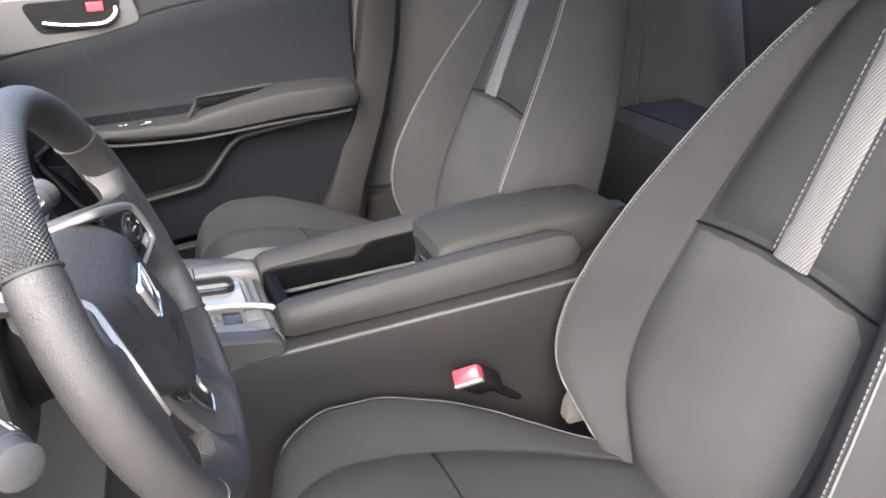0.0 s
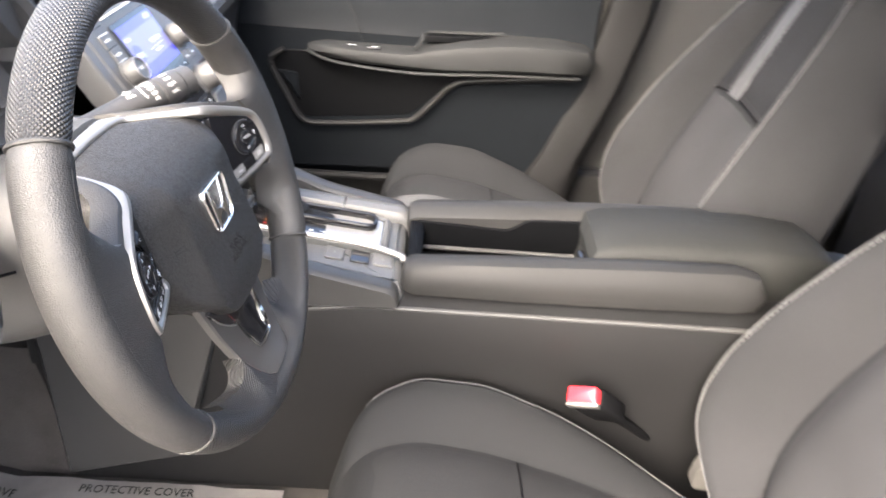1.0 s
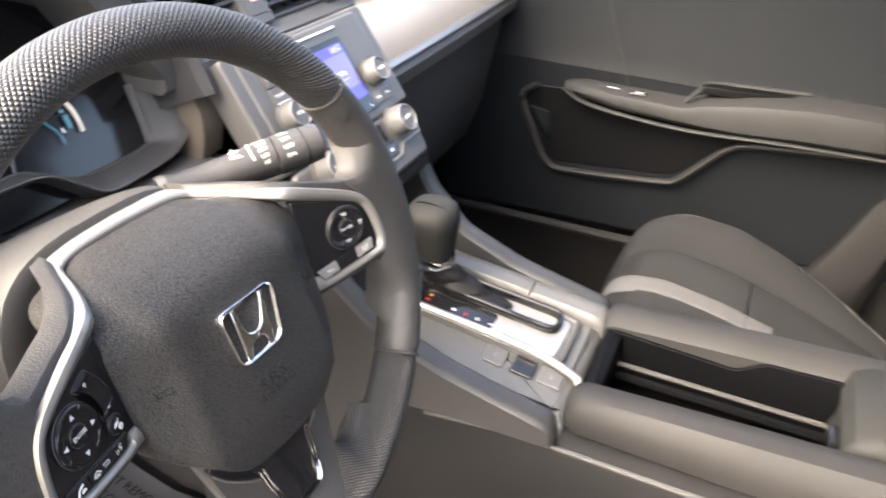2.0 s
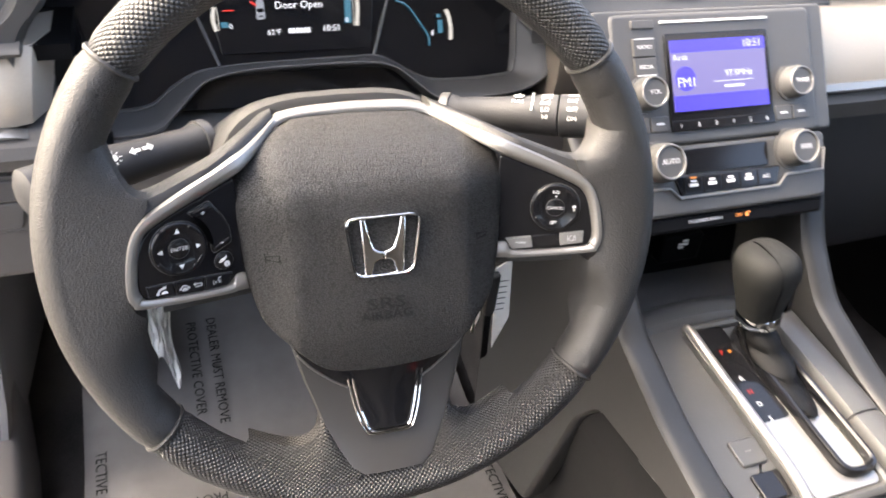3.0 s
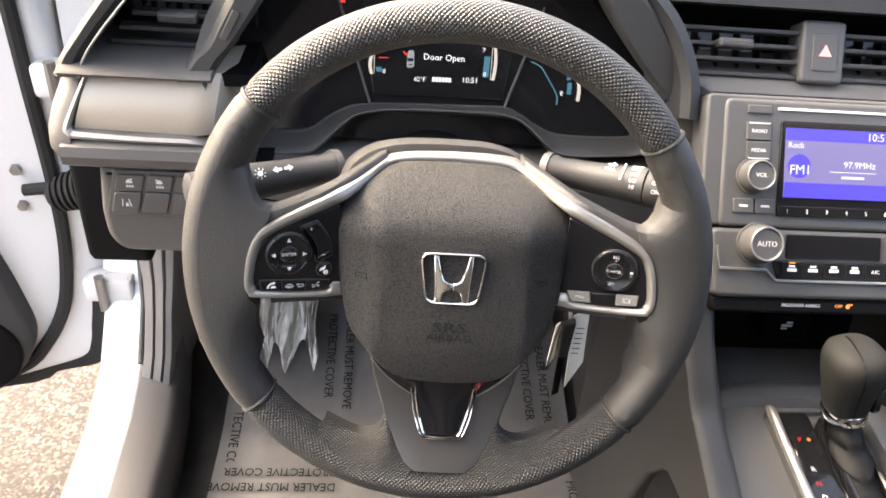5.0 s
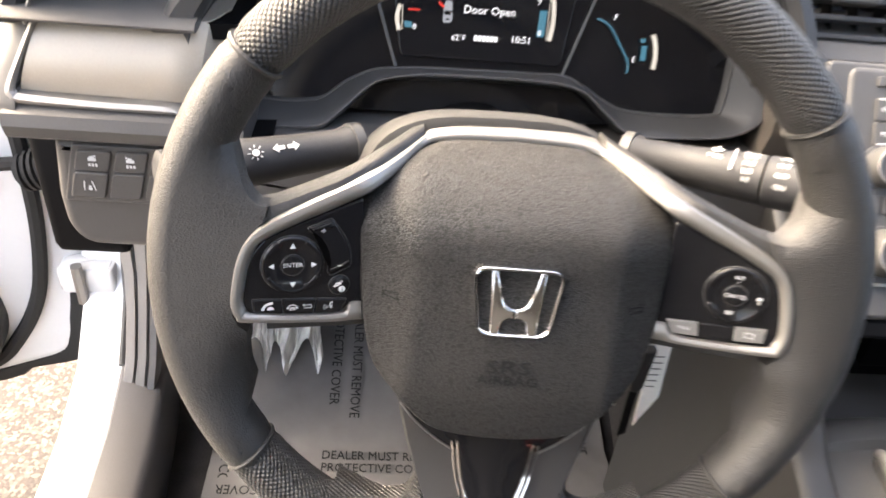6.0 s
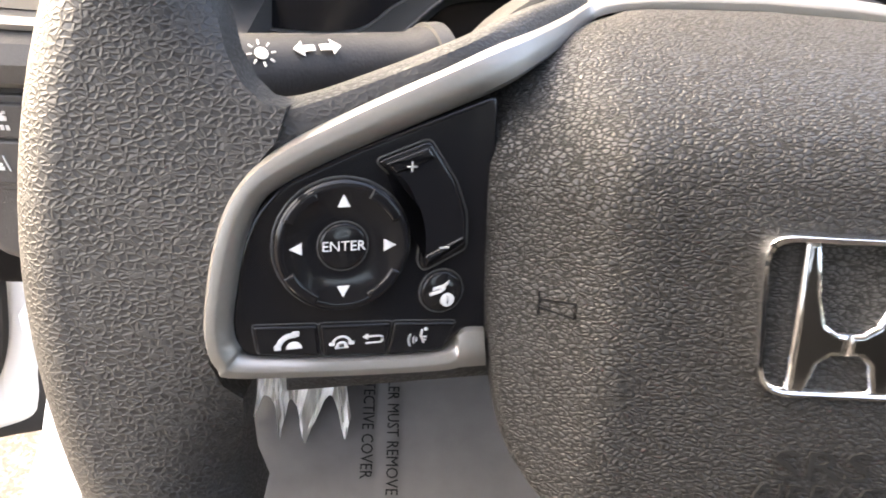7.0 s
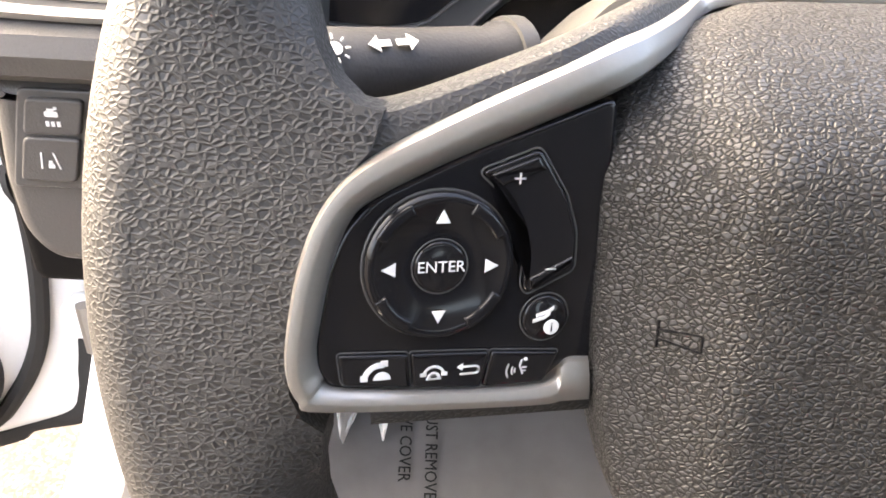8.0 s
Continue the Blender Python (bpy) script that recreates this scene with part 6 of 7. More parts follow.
for sg in (-1, 1):
    U3 = lambda pts: [(CX + sg * u, v, y) for u, v, y in pts]
    M = lambda pts: [(sg * a, b) for a, b in pts]
    over = [(0.1340, 0.0312), (0.1245, 0.0330), (0.1055, 0.0402), (0.09, 0.0468)]
    under = [(0.1340, 0.012), (0.1245, 0.018), (0.105, 0.029), (0.09, 0.036)]
    part("spoke_arm", band(bmesh.new(), U3([(u, v, pad_depth(u) + 0.0035) for u, v in over] + [(0.0745, 0.0535, 0.043), (0.062, 0.0575, 0.068), (0.053, 0.061, 0.086)]), U3([(u, v, pad_depth(u) + 0.001) for u, v in under] + [(0.0745, 0.042, 0.034), (0.062, 0.047, 0.058), (0.050, 0.050, 0.080)]), 0.02, 0.004), GRAIN, wheel)
    part("spoke_arm", band(bmesh.new(), U3([(u, v, pad_depth(u) + 0.002) for u, v in ((0.072, -0.0395), (0.10, -0.0385), (0.128, -0.0375))]), U3([(u, v, pad_depth(u) + 0.002) for u, v in ((0.072, -0.029), (0.10, -0.029), (0.128, -0.029))]), 0.022, 0.003), GRAIN, wheel)
    bm, loops = bmesh.new(), []
    edge = [(0.1465, 0.0635, 25.5, 0.020), (0.1432, 0.0520, 22.0, 0.017), (0.1400, 0.0430, 19.0, 0.012), (0.1365, 0.0368, 16.8, 0.0108), (0.1322, 0.0330, 15.0, 0.0102), (0.1270, 0.0320, 13.2, 0.0108), (0.1290, 0.0250, 11.0, None), (0.1345, 0.018, 8.6, None), (0.1390, 0.008, 5.0, None), (0.1420, -0.004, 0.5, None), (0.1440, -0.016, -4.5, None), (0.1440, -0.026, -9.0, None), (0.1415, -0.032, -12.2, None), (0.1375, -0.0365, -15.0, 0.007), (0.1380, -0.0440, -18.0, 0.009), (0.1400, -0.0530, -21.5, 0.013), (0.1398, -0.0640, -25.0, 0.016), (0.1372, -0.0745, -28.0, 0.018)]
    away = WRIG.to_3x3() @ Vector((0, 1, 0))
    for u, v, ang, depth in edge:
        a = radians(ang)
        o = RRIG @ Vector((sg * (RM - 0.0015) * math.cos(a), -0.0189, (RM - 0.0015) * math.sin(a)))
        i = WRIG @ Vector((CX + sg * u, pad_depth(u) - 0.0002 if depth is None else depth, v))
        mid_ = o.lerp(i, 0.55) - away * (0.45 * (i - o).dot(away))
        row = [o * (1 - t) ** 2 + mid_ * (2 * t * (1 - t)) + i * t * t for t in [j / 10 for j in range(11)]]
        loops.append(row + [i + away * 0.014, o + away * 0.03])
    for sgn, angs in ((1, (29.0, 32.0, 35.0)), (-1, (-30.5, -33.5, -36.5))):
        for j, ang in enumerate(angs):  # the root thins out on the rim
            a, b0 = radians(ang), radians((168, 140, 105)[j])
            ring_ = []
            for t in [jj / 10 for jj in range(11)]:
                b = radians(92) + (b0 - radians(92)) * t
                r = RM + math.cos(b) * 0.0153
                ring_.append(RRIG @ Vector((sg * r * math.cos(a), -math.sin(b) * 0.0192, r * math.sin(a))))
            row = ring_ + [ring_[-1] + away * 0.008, ring_[0] + away * 0.02]
            if sgn > 0:
                loops.insert(0, row)
            else:
                loops.append(row)
    loft(bm, loops)
    part("spoke_root", bm, GRAIN, wheel)
    outer = [(-0.0362, -0.0340), (-0.030, -0.0338), (-0.022, -0.0334), (0.024, -0.0302), (0.0306, -0.0272), (0.0328, -0.0205), (0.0324, -0.0112), (0.0299, 0.0028), (0.0253, 0.0142), (0.017, 0.0228), (0.0004, 0.0315), (-0.0214, 0.0412)]
    inner = [(-0.0350, -0.0222), (-0.0290, -0.0223), (-0.0222, -0.0281), (0.0205, -0.0253), (0.0248, -0.0222), (0.0262, -0.0172), (0.0255, -0.0105), (0.0231, 0.002), (0.0198, 0.0110), (0.0148, 0.0153), (-0.0005, 0.0226), (-0.0215, 0.0312)]
    outer = [pad_point(a, b, 0.0032) for a, b in outer] + [(0.082, 0.0462, 0.0225), (0.0735, 0.0490, 0.032), (0.0625, 0.0525, 0.053), (0.0525, 0.0565, 0.076), (0.047, 0.0590, 0.081), (0.03, 0.0615, 0.082), (0.0, 0.0625, 0.0825)]
    inner = [pad_point(a, b, 0.0026) for a, b in inner] + [(0.080, 0.0370, 0.0225), (0.0735, 0.0405, 0.028), (0.0635, 0.0450, 0.047), (0.0545, 0.0485, 0.070), (0.047, 0.0530, 0.078), (0.03, 0.0550, 0.080), (0.0, 0.0560, 0.0805)]
    part("spoke_trim", band(bmesh.new(), U3(outer), U3(inner), 0.02, 0.0040), SATIN, wheel, "satin silver spoke trim")
    S = WRIG @ pose(CX + sg * PAD_U, PAD_Y, 0, 0, 0, -PAD_TURN * sg) @ pose(0, 0, 0, 90)
    pad = rounded(M([(-0.0355, 0.0358), (-0.002, 0.0232), (0.0140, 0.0158), (0.0205, 0.0085), (0.0235, 0.0005), (0.0258, -0.014), (0.0256, -0.0215), (0.0218, -0.0262), (-0.0238, -0.0292), (-0.0305, -0.0232), (-0.0385, -0.0236)]), 0.003)
    sp = plate("switch_pad", pad, S @ pose(0, 0, -0.006), 0.006, BLACK, wheel, 0.001, "gloss black switch pad")
    # ring pad, with a rocker or a cruise button set
    c, cv, rad_ = sg * 0.0008, 0.0012, 0.0157
    bm = bmesh.new()
    loft(bm, [[S @ Vector((c + r * math.cos(a), cv + r * math.sin(a), z)) for a in [2 * math.pi * i / 40 for i in range(40)]] for r, z in ((rad_, 0), (rad_, 0.0018), (rad_ * 0.965, 0.0025), (rad_ * 0.92, 0.0027), (rad_ * 0.86, 0.0024), (rad_ * 0.55, 0.0013), (rad_ * 0.39, 0.0012))])
    ring = part("ring_button", bm, BLACK, sp)
    for k in range(4):
        plate("ring_segment", arc_band(c, cv, rad_ * 0.80, rad_ * 0.97, 26 + 90 * k, 64 + 90 * k), S @ pose(0, 0, 0.0019), 0.0012, BLACK, ring, 0.0006)
    plate("centre_button", disc(rad_ * 0.355, c, cv), S @ pose(0, 0, 0.0004), 0.0016, BLACK, sp, 0.0006, crown=0.0004)
    part("ring_gap", ring_line(bmesh.new(), S, disc(rad_ * 1.015, c, cv, 40), 0.0004, 0.0003), PANEL, sp)
    part("centre_gap", ring_line(bmesh.new(), S, disc(rad_ * 0.375, c, cv, 32), 0.0013, 0.00016), PANEL, sp)
    if sg < 0:
        tri = [(-0.0015, -0.0013), (0.0015, -0.0013), (0.0, 0.0016)]
        for k in range(4):
            a = math.pi / 2 * k
            q = [(c + x * math.cos(a) - (y + 0.0107) * math.sin(a), cv + x * math.sin(a) + (y + 0.0107) * math.cos(a)) for x, y in tri]
            marks("arrow", [q], S @ pose(0, 0, 0.0021), WHITE, ring, 0.0002)
        lettering("ENTER", 0.0034, S @ pose(c, cv + 0.0002, 0.0024), WHITE, ring, raised=0.00005, wide=1.0)
        rock = rounded([(0.0068, 0.0207), (0.0190, 0.0253), (0.0258, 0.0154), (0.0288, 0.0075), (0.0293, -0.0009), (0.0190, -0.0060), (0.0176, -0.0040), (0.0180, 0.0030), (0.0163, 0.0095), (0.0128, 0.0155)], 0.0014)
        rk = plate("volume_rocker", rock, S, 0.0016, BLACK, sp, 0.0007)
        plate("rocker_end", rounded([(0.0086, 0.0203), (0.0186, 0.0240), (0.0205, 0.0213), (0.0110, 0.0177)], 0.0006), S @ pose(0, 0, 0.0012), 0.0010, BLACK, rk, 0.0007)
        plate("rocker_end", rounded([(0.0187, -0.0022), (0.0284, 0.0024), (0.0286, -0.0003), (0.0191, -0.0050)], 0.0006), S @ pose(0, 0, 0.0012), 0.0010, BLACK, rk, 0.0007)
        part("rocker_gap", ring_line(bmesh.new(), S, inset(ccw(rock), -0.0004), 0.0006, 0.00022), PANEL, rk)
        marks("plus_sign", [rect(0.0024, 0.0004, 0.0147, 0.0195), rect(0.0004, 0.0024, 0.0147, 0.0195)], S @ pose(0, 0, 0.0022), WHITE, rk, 0.0001)
        marks("minus_sign", [rect(0.0024, 0.0004, 0.0233, -0.0002)], S @ pose(0, 0, 0.0022), WHITE, rk, 0.0001)
        ib = plate("info_button", disc(0.0053, 0.0238, -0.0119, 24), S, 0.0014, BLACK, sp, 0.0007, crown=0.0008)
        part("button_gap", ring_line(bmesh.new(), S, disc(0.0056, 0.0238, -0.0119, 28), 0.0004, 0.0002), PANEL, ib)
        marks("info_icon", [disc(0.0018, 0.0248, -0.0136, 16)] + [[(0.0203 + 0.0007 * j, -0.0124 + 0.0013 * j), (0.0232 + 0.0007 * j, -0.0116 + 0.0013 * j), (0.0243 + 0.0007 * j, -0.0107 + 0.0013 * j), (0.0243 + 0.0007 * j, -0.0098 + 0.0013 * j), (0.0229 + 0.0007 * j, -0.0108 + 0.0013 * j), (0.0203 + 0.0007 * j, -0.0115 + 0.0013 * j)] for j in range(2)], S @ pose(0, 0, 0.0024), WHITE, ib, 0.0001)
        lettering("i", 0.0032, S @ pose(0.0248, -0.0136, 0.0026), INK, ib, raised=0.00005)
        tops = [(-0.0216, -0.0173), (-0.0063, -0.0181), (0.0117, -0.0190), (0.0282, -0.0203)]
        feet = [(-0.0206, -0.0243), (-0.0054, -0.0262), (0.0102, -0.0274), (0.0250, -0.0274)]
        for k in range(3):
            a, b, e, f = tops[k], tops[k + 1], feet[k + 1], feet[k]
            q = rounded([(a[0] + 0.0003, a[1]), (b[0] - 0.0003, b[1]), (e[0] - 0.0003, e[1]), (f[0] + 0.0003, f[1])], 0.0008)
            bt = plate("phone_button", q, S, 0.0014, BLACK, sp, 0.0006)
            part("button_gap", ring_line(bmesh.new(), S, inset(ccw(q), -0.00025), 0.0004, 0.00016), PANEL, bt)
            cx, cy = (a[0] + b[0] + e[0] + f[0]) / 4, (a[1] + b[1] + e[1] + f[1]) / 4
            if k == 0:
                sh = [arc_band(cx + 0.0010, cy - 0.0018, 0.0026, 0.0039, 75, 165), rect(0.0016, 0.0014, cx + 0.0018, cy + 0.0018), rect(0.0016, 0.0014, cx - 0.0024, cy - 0.0014), arc_band(cx + 0.0014, cy - 0.0020, 0.0, 0.0019, 0, 180)]
            elif k == 1:
                sh = [arc_band(cx - 0.0034, cy - 0.0010, 0.0020, 0.0026, 12, 168), rect(0.0014, 0.0009, cx - 0.0057, cy - 0.0005), rect(0.0014, 0.0009, cx - 0.0011, cy - 0.0005), arc_band(cx - 0.0034, cy - 0.0014, 0.0007, 0.0015, 0, 180), rect(0.0034, 0.0004, cx - 0.0034, cy - 0.0016),
                      rect(0.0036, 0.0005, cx + 0.0042, cy + 0.0007), rect(0.0036, 0.0005, cx + 0.0042, cy - 0.0010), arc_band(cx + 0.0058, cy - 0.00015, 0.0006, 0.0011, -90, 90), [(cx + 0.0016, cy + 0.0007), (cx + 0.0030, cy + 0.0016), (cx + 0.0030, cy - 0.0002)]]
            else:
                sh = [disc(0.0005, cx + 0.0012, cy + 0.0022, 8), [(cx + 0.0001, cy + 0.0022), (cx + 0.0006, cy + 0.0022), (cx + 0.0002, cy + 0.0006), (cx + 0.0010, cy - 0.0014), (cx + 0.0006, cy - 0.0016), (cx - 0.0003, cy + 0.0006)], rect(0.0012, 0.0004, cx + 0.0010, cy + 0.0002), rect(0.0010, 0.0004, cx + 0.0010, cy - 0.0006)]
                sh += [arc_band(cx - 0.0002, cy - 0.0004, r, r + 0.0003, 145, 215, 5) for r in (0.0009, 0.0016, 0.0028)]
            marks("phone_icon", sh, S @ pose(0, 0, 0.0015), WHITE, bt, 0.0001)
    else:
        for w, dy, dx in (("RES", 0.0105, 0), ("+", 0.0078, 0), ("CANCEL", 0.0, 0), ("SET", -0.0098, -0.001)):
            lettering(w, 0.0028, S @ pose(c + dx, cv + dy, 0.0026), WHITE, ring, raised=0.00005)
        marks("distance_icon", [rect(0.0022, 0.0016, c + 0.0118, cv + 0.0008), rect(0.0018, 0.0004, c + 0.0118, cv - 0.0010), rect(0.0014, 0.0004, c + 0.0118, cv - 0.0020)], S @ pose(0, 0, 0.0026), WHITE, ring, 0.0001)
        tops = [(-0.0312, -0.0198), (-0.0138, -0.0182), (0.0040, -0.0165), (0.0204, -0.0148)]
        feet = [(-0.0268, -0.0274), (-0.0124, -0.0263), (0.0046, -0.0250), (0.0200, -0.0230)]
        for k in range(3):
            a, b, e, f = tops[k], tops[k + 1], feet[k + 1], feet[k]
            q = rounded([(a[0] + 0.0003, a[1]), (b[0] - 0.0003, b[1]), (e[0] - 0.0003, e[1]), (f[0] + 0.0003, f[1])], 0.0008)
            bt = plate("lane_button" if k == 2 else "cruise_button", q, S, 0.0014, PALE if k != 1 else BLACK, sp, 0.0006, "pale grey push button" if k != 1 else "")
            if k == 2:
                cx, cy = 0.0122, -0.0198
                part("lane_icon", ring_line(bmesh.new(), S, disc(0.0017, cx, cy, 16), 0.0015, 0.0002), WHITE, bt)
                marks("lane_mark", [rect(0.0004, 0.004, cx - 0.0024, cy), rect(0.0004, 0.004, cx + 0.0024, cy)], S @ pose(0, 0, 0.0014), WHITE, bt, 0.0001)
            if k == 0:
                lettering("MAIN", 0.0026, S @ pose(-0.0208, -0.0228, 0.0016), WHITE, bt, raised=0.00005)

# hub cover
half = [(0.0, 0.0575), (0.036, 0.0560), (0.0465, 0.053), (0.060, 0.0490), (0.076, 0.0440), (0.0835, 0.0360), (0.0845, 0.020), (0.0830, 0.0), (0.0815, -0.018), (0.0780, -0.038), (0.0725, -0.055), (0.0560, -0.0715), (0.0440, -0.0835), (0.0300, -0.0895), (0.0, -0.0915)]
cover = [(CX + u, v) for u, v in half] + [(CX - u, v) for u, v in reversed(half[1:-1])]
cover = [(p.x, p.y) for p in (smooth_path([Vector((*q, 0)) for q in cover + cover[:1]], 3))][:-1]
cover = ccw(cover)


def hub_depth(u, v):
    a = abs(u - CX)
    y = 0.0055 + 0.45 * max(0.0, a - 0.054)
    y += 0.070 * max(0.0, (v - 0.012) / 0.045) ** 2.6 + 2.0 * max(0.0, -v - 0.06) ** 2 - 0.006 * min(1.0, max(0.0, -v) / 0.06)
    y -= 0.0013 * math.exp(-((a - 0.052 + 0.06 * (v + 0.02)) / 0.004) ** 2) * min(1.0, max(0.0, (0.045 - v) / 0.03))
    return y + 0.002 * (a / 0.05) ** 2


bm, loops = bmesh.new(), []
mid = Vector((CX, -0.012))
for k, drop in ((1.0, 0.03), (1.0, 0.012), (0.993, 0.005), (0.982, 0.0015), (0.965, 0.0), (0.92, 0), (0.86, 0), (0.80, 0), (0.74, 0), (0.68, 0), (0.62, 0), (0.5, 0), (0.36, 0), (0.2, 0), (0.06, 0)):
    row = []
    for p in cover:
        q = mid + (Vector(p) - mid) * k
        row.append(WRIG @ Vector((q.x, hub_depth(q.x, q.y) + drop, q.y)))
    loops.append(row)
loft(bm, loops)
hub = part("airbag_cover", bm, HUBGRAIN, wheel, "black grained airbag cover")
back = plate("hub_back", [(CX + (x - CX) * 0.95, min(v * 0.95, 0.02)) for x, v in cover if v < 0.03], wp(0.075), 0.04, DARK, wheel, 0.004)

# emblem: a rounded frame and a stylised letter shape, all chrome
E0 = wp(0.0048)
emb = rounded([(CX - 0.0192, -0.0275), (CX + 0.0192, -0.0275), (CX + 0.0243, 0.0122), (CX - 0.0243, 0.0122)], 0.0085, 6)
bm = bmesh.new()
loft(bm, [[E0 @ Vector((p[0], p[1], z)) for p in inset(ccw(emb), dd)] for dd, z in ((0, -0.004), (0, 0.0016), (0.0007, 0.0030), (0.0016, 0.0033), (0.0024, 0.0024), (0.0027, 0.0006), (0.0027, -0.004))], caps=False)
em = part("emblem_frame", bm, CHROME, hub, "chrome emblem frame")
for sg in (-1, 1):
    limb = [(CX + sg * x, z) for x, z in ((0.0142, 0.0108), (0.0108, 0.0108), (0.0082, -0.0015), (0.0058, -0.0085), (0.0030, -0.0105), (0.0, -0.0108), (0.0, -0.0165), (0.0032, -0.0165), (0.0056, -0.0185), (0.0076, -0.0262), (0.0122, -0.0262), (0.0128, -0.012))]
    plate("emblem_limb", limb, E0 @ pose(0, 0, -0.002), 0.0048, CHROME, em, 0.0013)
lettering("SRS", 0.0105, wp(hub_depth(CX, -0.0445)) @ pose(CX, -0.0445, 0.0001, -5.7), INK, hub, raised=0.0003, wide=1.55)
lettering("AIRBAG", 0.0074, wp(hub_depth(CX, -0.0520)) @ pose(CX, -0.0520, 0.0001, -5.7), INK, hub, raised=0.0003, wide=1.28)
for sg in (-1, 1):
    hx = CX + sg * 0.0685
    bm = bmesh.new()
    for a, b in (((0.0, 0.003), (0.0, -0.003)), ((0.0, 0.001), (0.008 * -sg, 0.0018)), ((0.0, -0.001), (0.008 * -sg, -0.0018)), ((0.008 * -sg, 0.0018), (0.008 * -sg, -0.0018))):
        pa, pb = (Vector((hx + q[0], hub_depth(hx + q[0], -0.0115 + q[1]) - 0.0001, -0.0115 + q[1])) for q in (a, b))
        tube(bm, [WRIG @ pa, WRIG @ pb], 0.0003, 5)
    part("horn_mark", bm, DARK, hub)

# lower spoke
SP_V = [-0.040, -0.068, -0.100, -0.1165, -0.1265, -0.136, -0.1475, -0.1560, -0.1620, -0.1655]
SP_U = [0.0700, 0.0598, 0.0523, 0.0472, 0.0445, 0.0405, 0.0355, 0.0305, 0.0262, 0.0205]
SP_Y = [0.0205, 0.0190, 0.0168, 0.0148, 0.0130, 0.0108, 0.0070, 0.0030, -0.0005, -0.0020]


def spoke_at(v):
    return tuple(float(np.interp(-v, [-a for a in SP_V], b)) for b in (SP_U, SP_Y))


bm, loops = bmesh.new(), []
for k in range(25):
    v = SP_V[0] + (SP_V[-1] - SP_V[0]) * k / 24
    h, y = spoke_at(v)
    row = [(-1, 0.008), (-1, 0.002), (-0.97, 0.0004), (-0.9, 0), (-0.4, -0.0006), (0.4, -0.0006), (0.9, 0), (0.97, 0.0004), (1, 0.002), (1, 0.008)]
    loops.append([WRIG @ Vector((CX + u * h, y + d, v)) for u, d in row])
loft(bm, loops)
part("lower_spoke", bm, SMOKE, wheel, "smoked satin lower spoke")
# pimpled webs that run from the spoke into the rim, with a hollow fillet as their free edge
FREE = smooth_path([Vector(p) for p in ((0.0443, 0.0140, -0.1262), (0.0458, 0.0128, -0.1355), (0.0503, 0.0122, -0.1412), (0.0572, 0.0124, -0.1438), (0.0645, 0.0132, -0.1436), (0.0720, 0.0150, -0.1418), (0.0800, 0.0170, -0.1392), (0.0897, 0.0192, -0.1355))], 3)
for sg in (-1, 1):
    bm, rows = bmesh.new(), []
    last = len(FREE) - 1
    for k, e in enumerate(FREE):
        s = k / last
        ang = radians(-83 + 33 * s ** 0.8)
        c = WRIG.inverted() @ RRIG @ Vector((sg * RM * math.cos(ang), -0.0190 + 0.0012 * s, RM * math.sin(ang)))
        c = Vector((sg * (c.x - CX), c.y, c.z))
        row = [e + Vector((0, 0.014, -0.002)), e + Vector((0.0002, 0.004, -0.0006))]
        for t in [i / 10 for i in range(11)]:
            p = e.lerp(c, t)
            p.y = e.y + (c.y - e.y) * (1 - (1 - t) ** 1.6)
            if k < 4:  # beside the spoke the web keeps to its edge
                v = e.z + (-0.1645 - e.z) * t
                h, y = spoke_at(v)
                p = p.lerp(Vector((h - 0.001, y + 0.0010, v)), 1 - k / 4)
            row.append(p)
        rows.append(row)
    loft(bm, [[WRIG @ Vector((CX + sg * p.x, p.y, p.z)) for p in r] for r in rows], closed=False)
    uv = bm.loops.layers.uv.new("UVMap")
    inv = WRIG.inverted()
    for f in bm.faces:
        for l in f.loops:
            p = inv @ l.vert.co
            l[uv].uv = (p.x / 0.0033, (p.z + p.y) / 0.0033)
    part("spoke_web", bm, PIMPLE, wheel)
lip = [(0.0570, -0.0740), (0.0545, -0.0790), (0.0480, -0.0875), (0.0415, -0.0938), (0.0330, -0.1010), (0.0245, -0.1068)]
lip = [(CX - u, v) for u, v in lip] + [(CX + u, v) for u, v in reversed(lip)]
plate("hub_lip", lip + [(CX + 0.05, -0.068), (CX - 0.05, -0.068)], wp(0.0195), 0.0050, BLACK, wheel, 0.001, "gloss black lip under the airbag cover")
for sg in (-1, 1):
    bar("lip_trim", [WRIG @ Vector((CX + sg * u, 0.0152, v - 0.0006)) for u, v in ((0.0552, -0.0785), (0.0483, -0.0880), (0.0418, -0.0944), (0.0333, -0.1016), (0.0250, -0.1072))], 0.0007, SATIN, wheel, 6)
bm, loops = bmesh.new(), []
for v, h, y in ((-0.088, 0.034, 0.0150), (-0.1005, 0.0275, 0.0148), (-0.106, 0.0205, 0.0145), (-0.122, 0.0172, 0.0118), (-0.130, 0.0150, 0.0098), (-0.1355, 0.0128, 0.0084), (-0.1375, 0.0095, 0.0078)):
    loops.append([WRIG @ Vector((CX + u * h, y + d, v)) for u, d in ((-1, 0.006), (-1, -0.0006), (-0.94, -0.0012), (0, -0.0016), (0.94, -0.0012), (1, -0.0006), (1, 0.006))])
loft(bm, loops)
li = part("spoke_insert", bm, BLACK, wheel, "gloss black spoke insert")
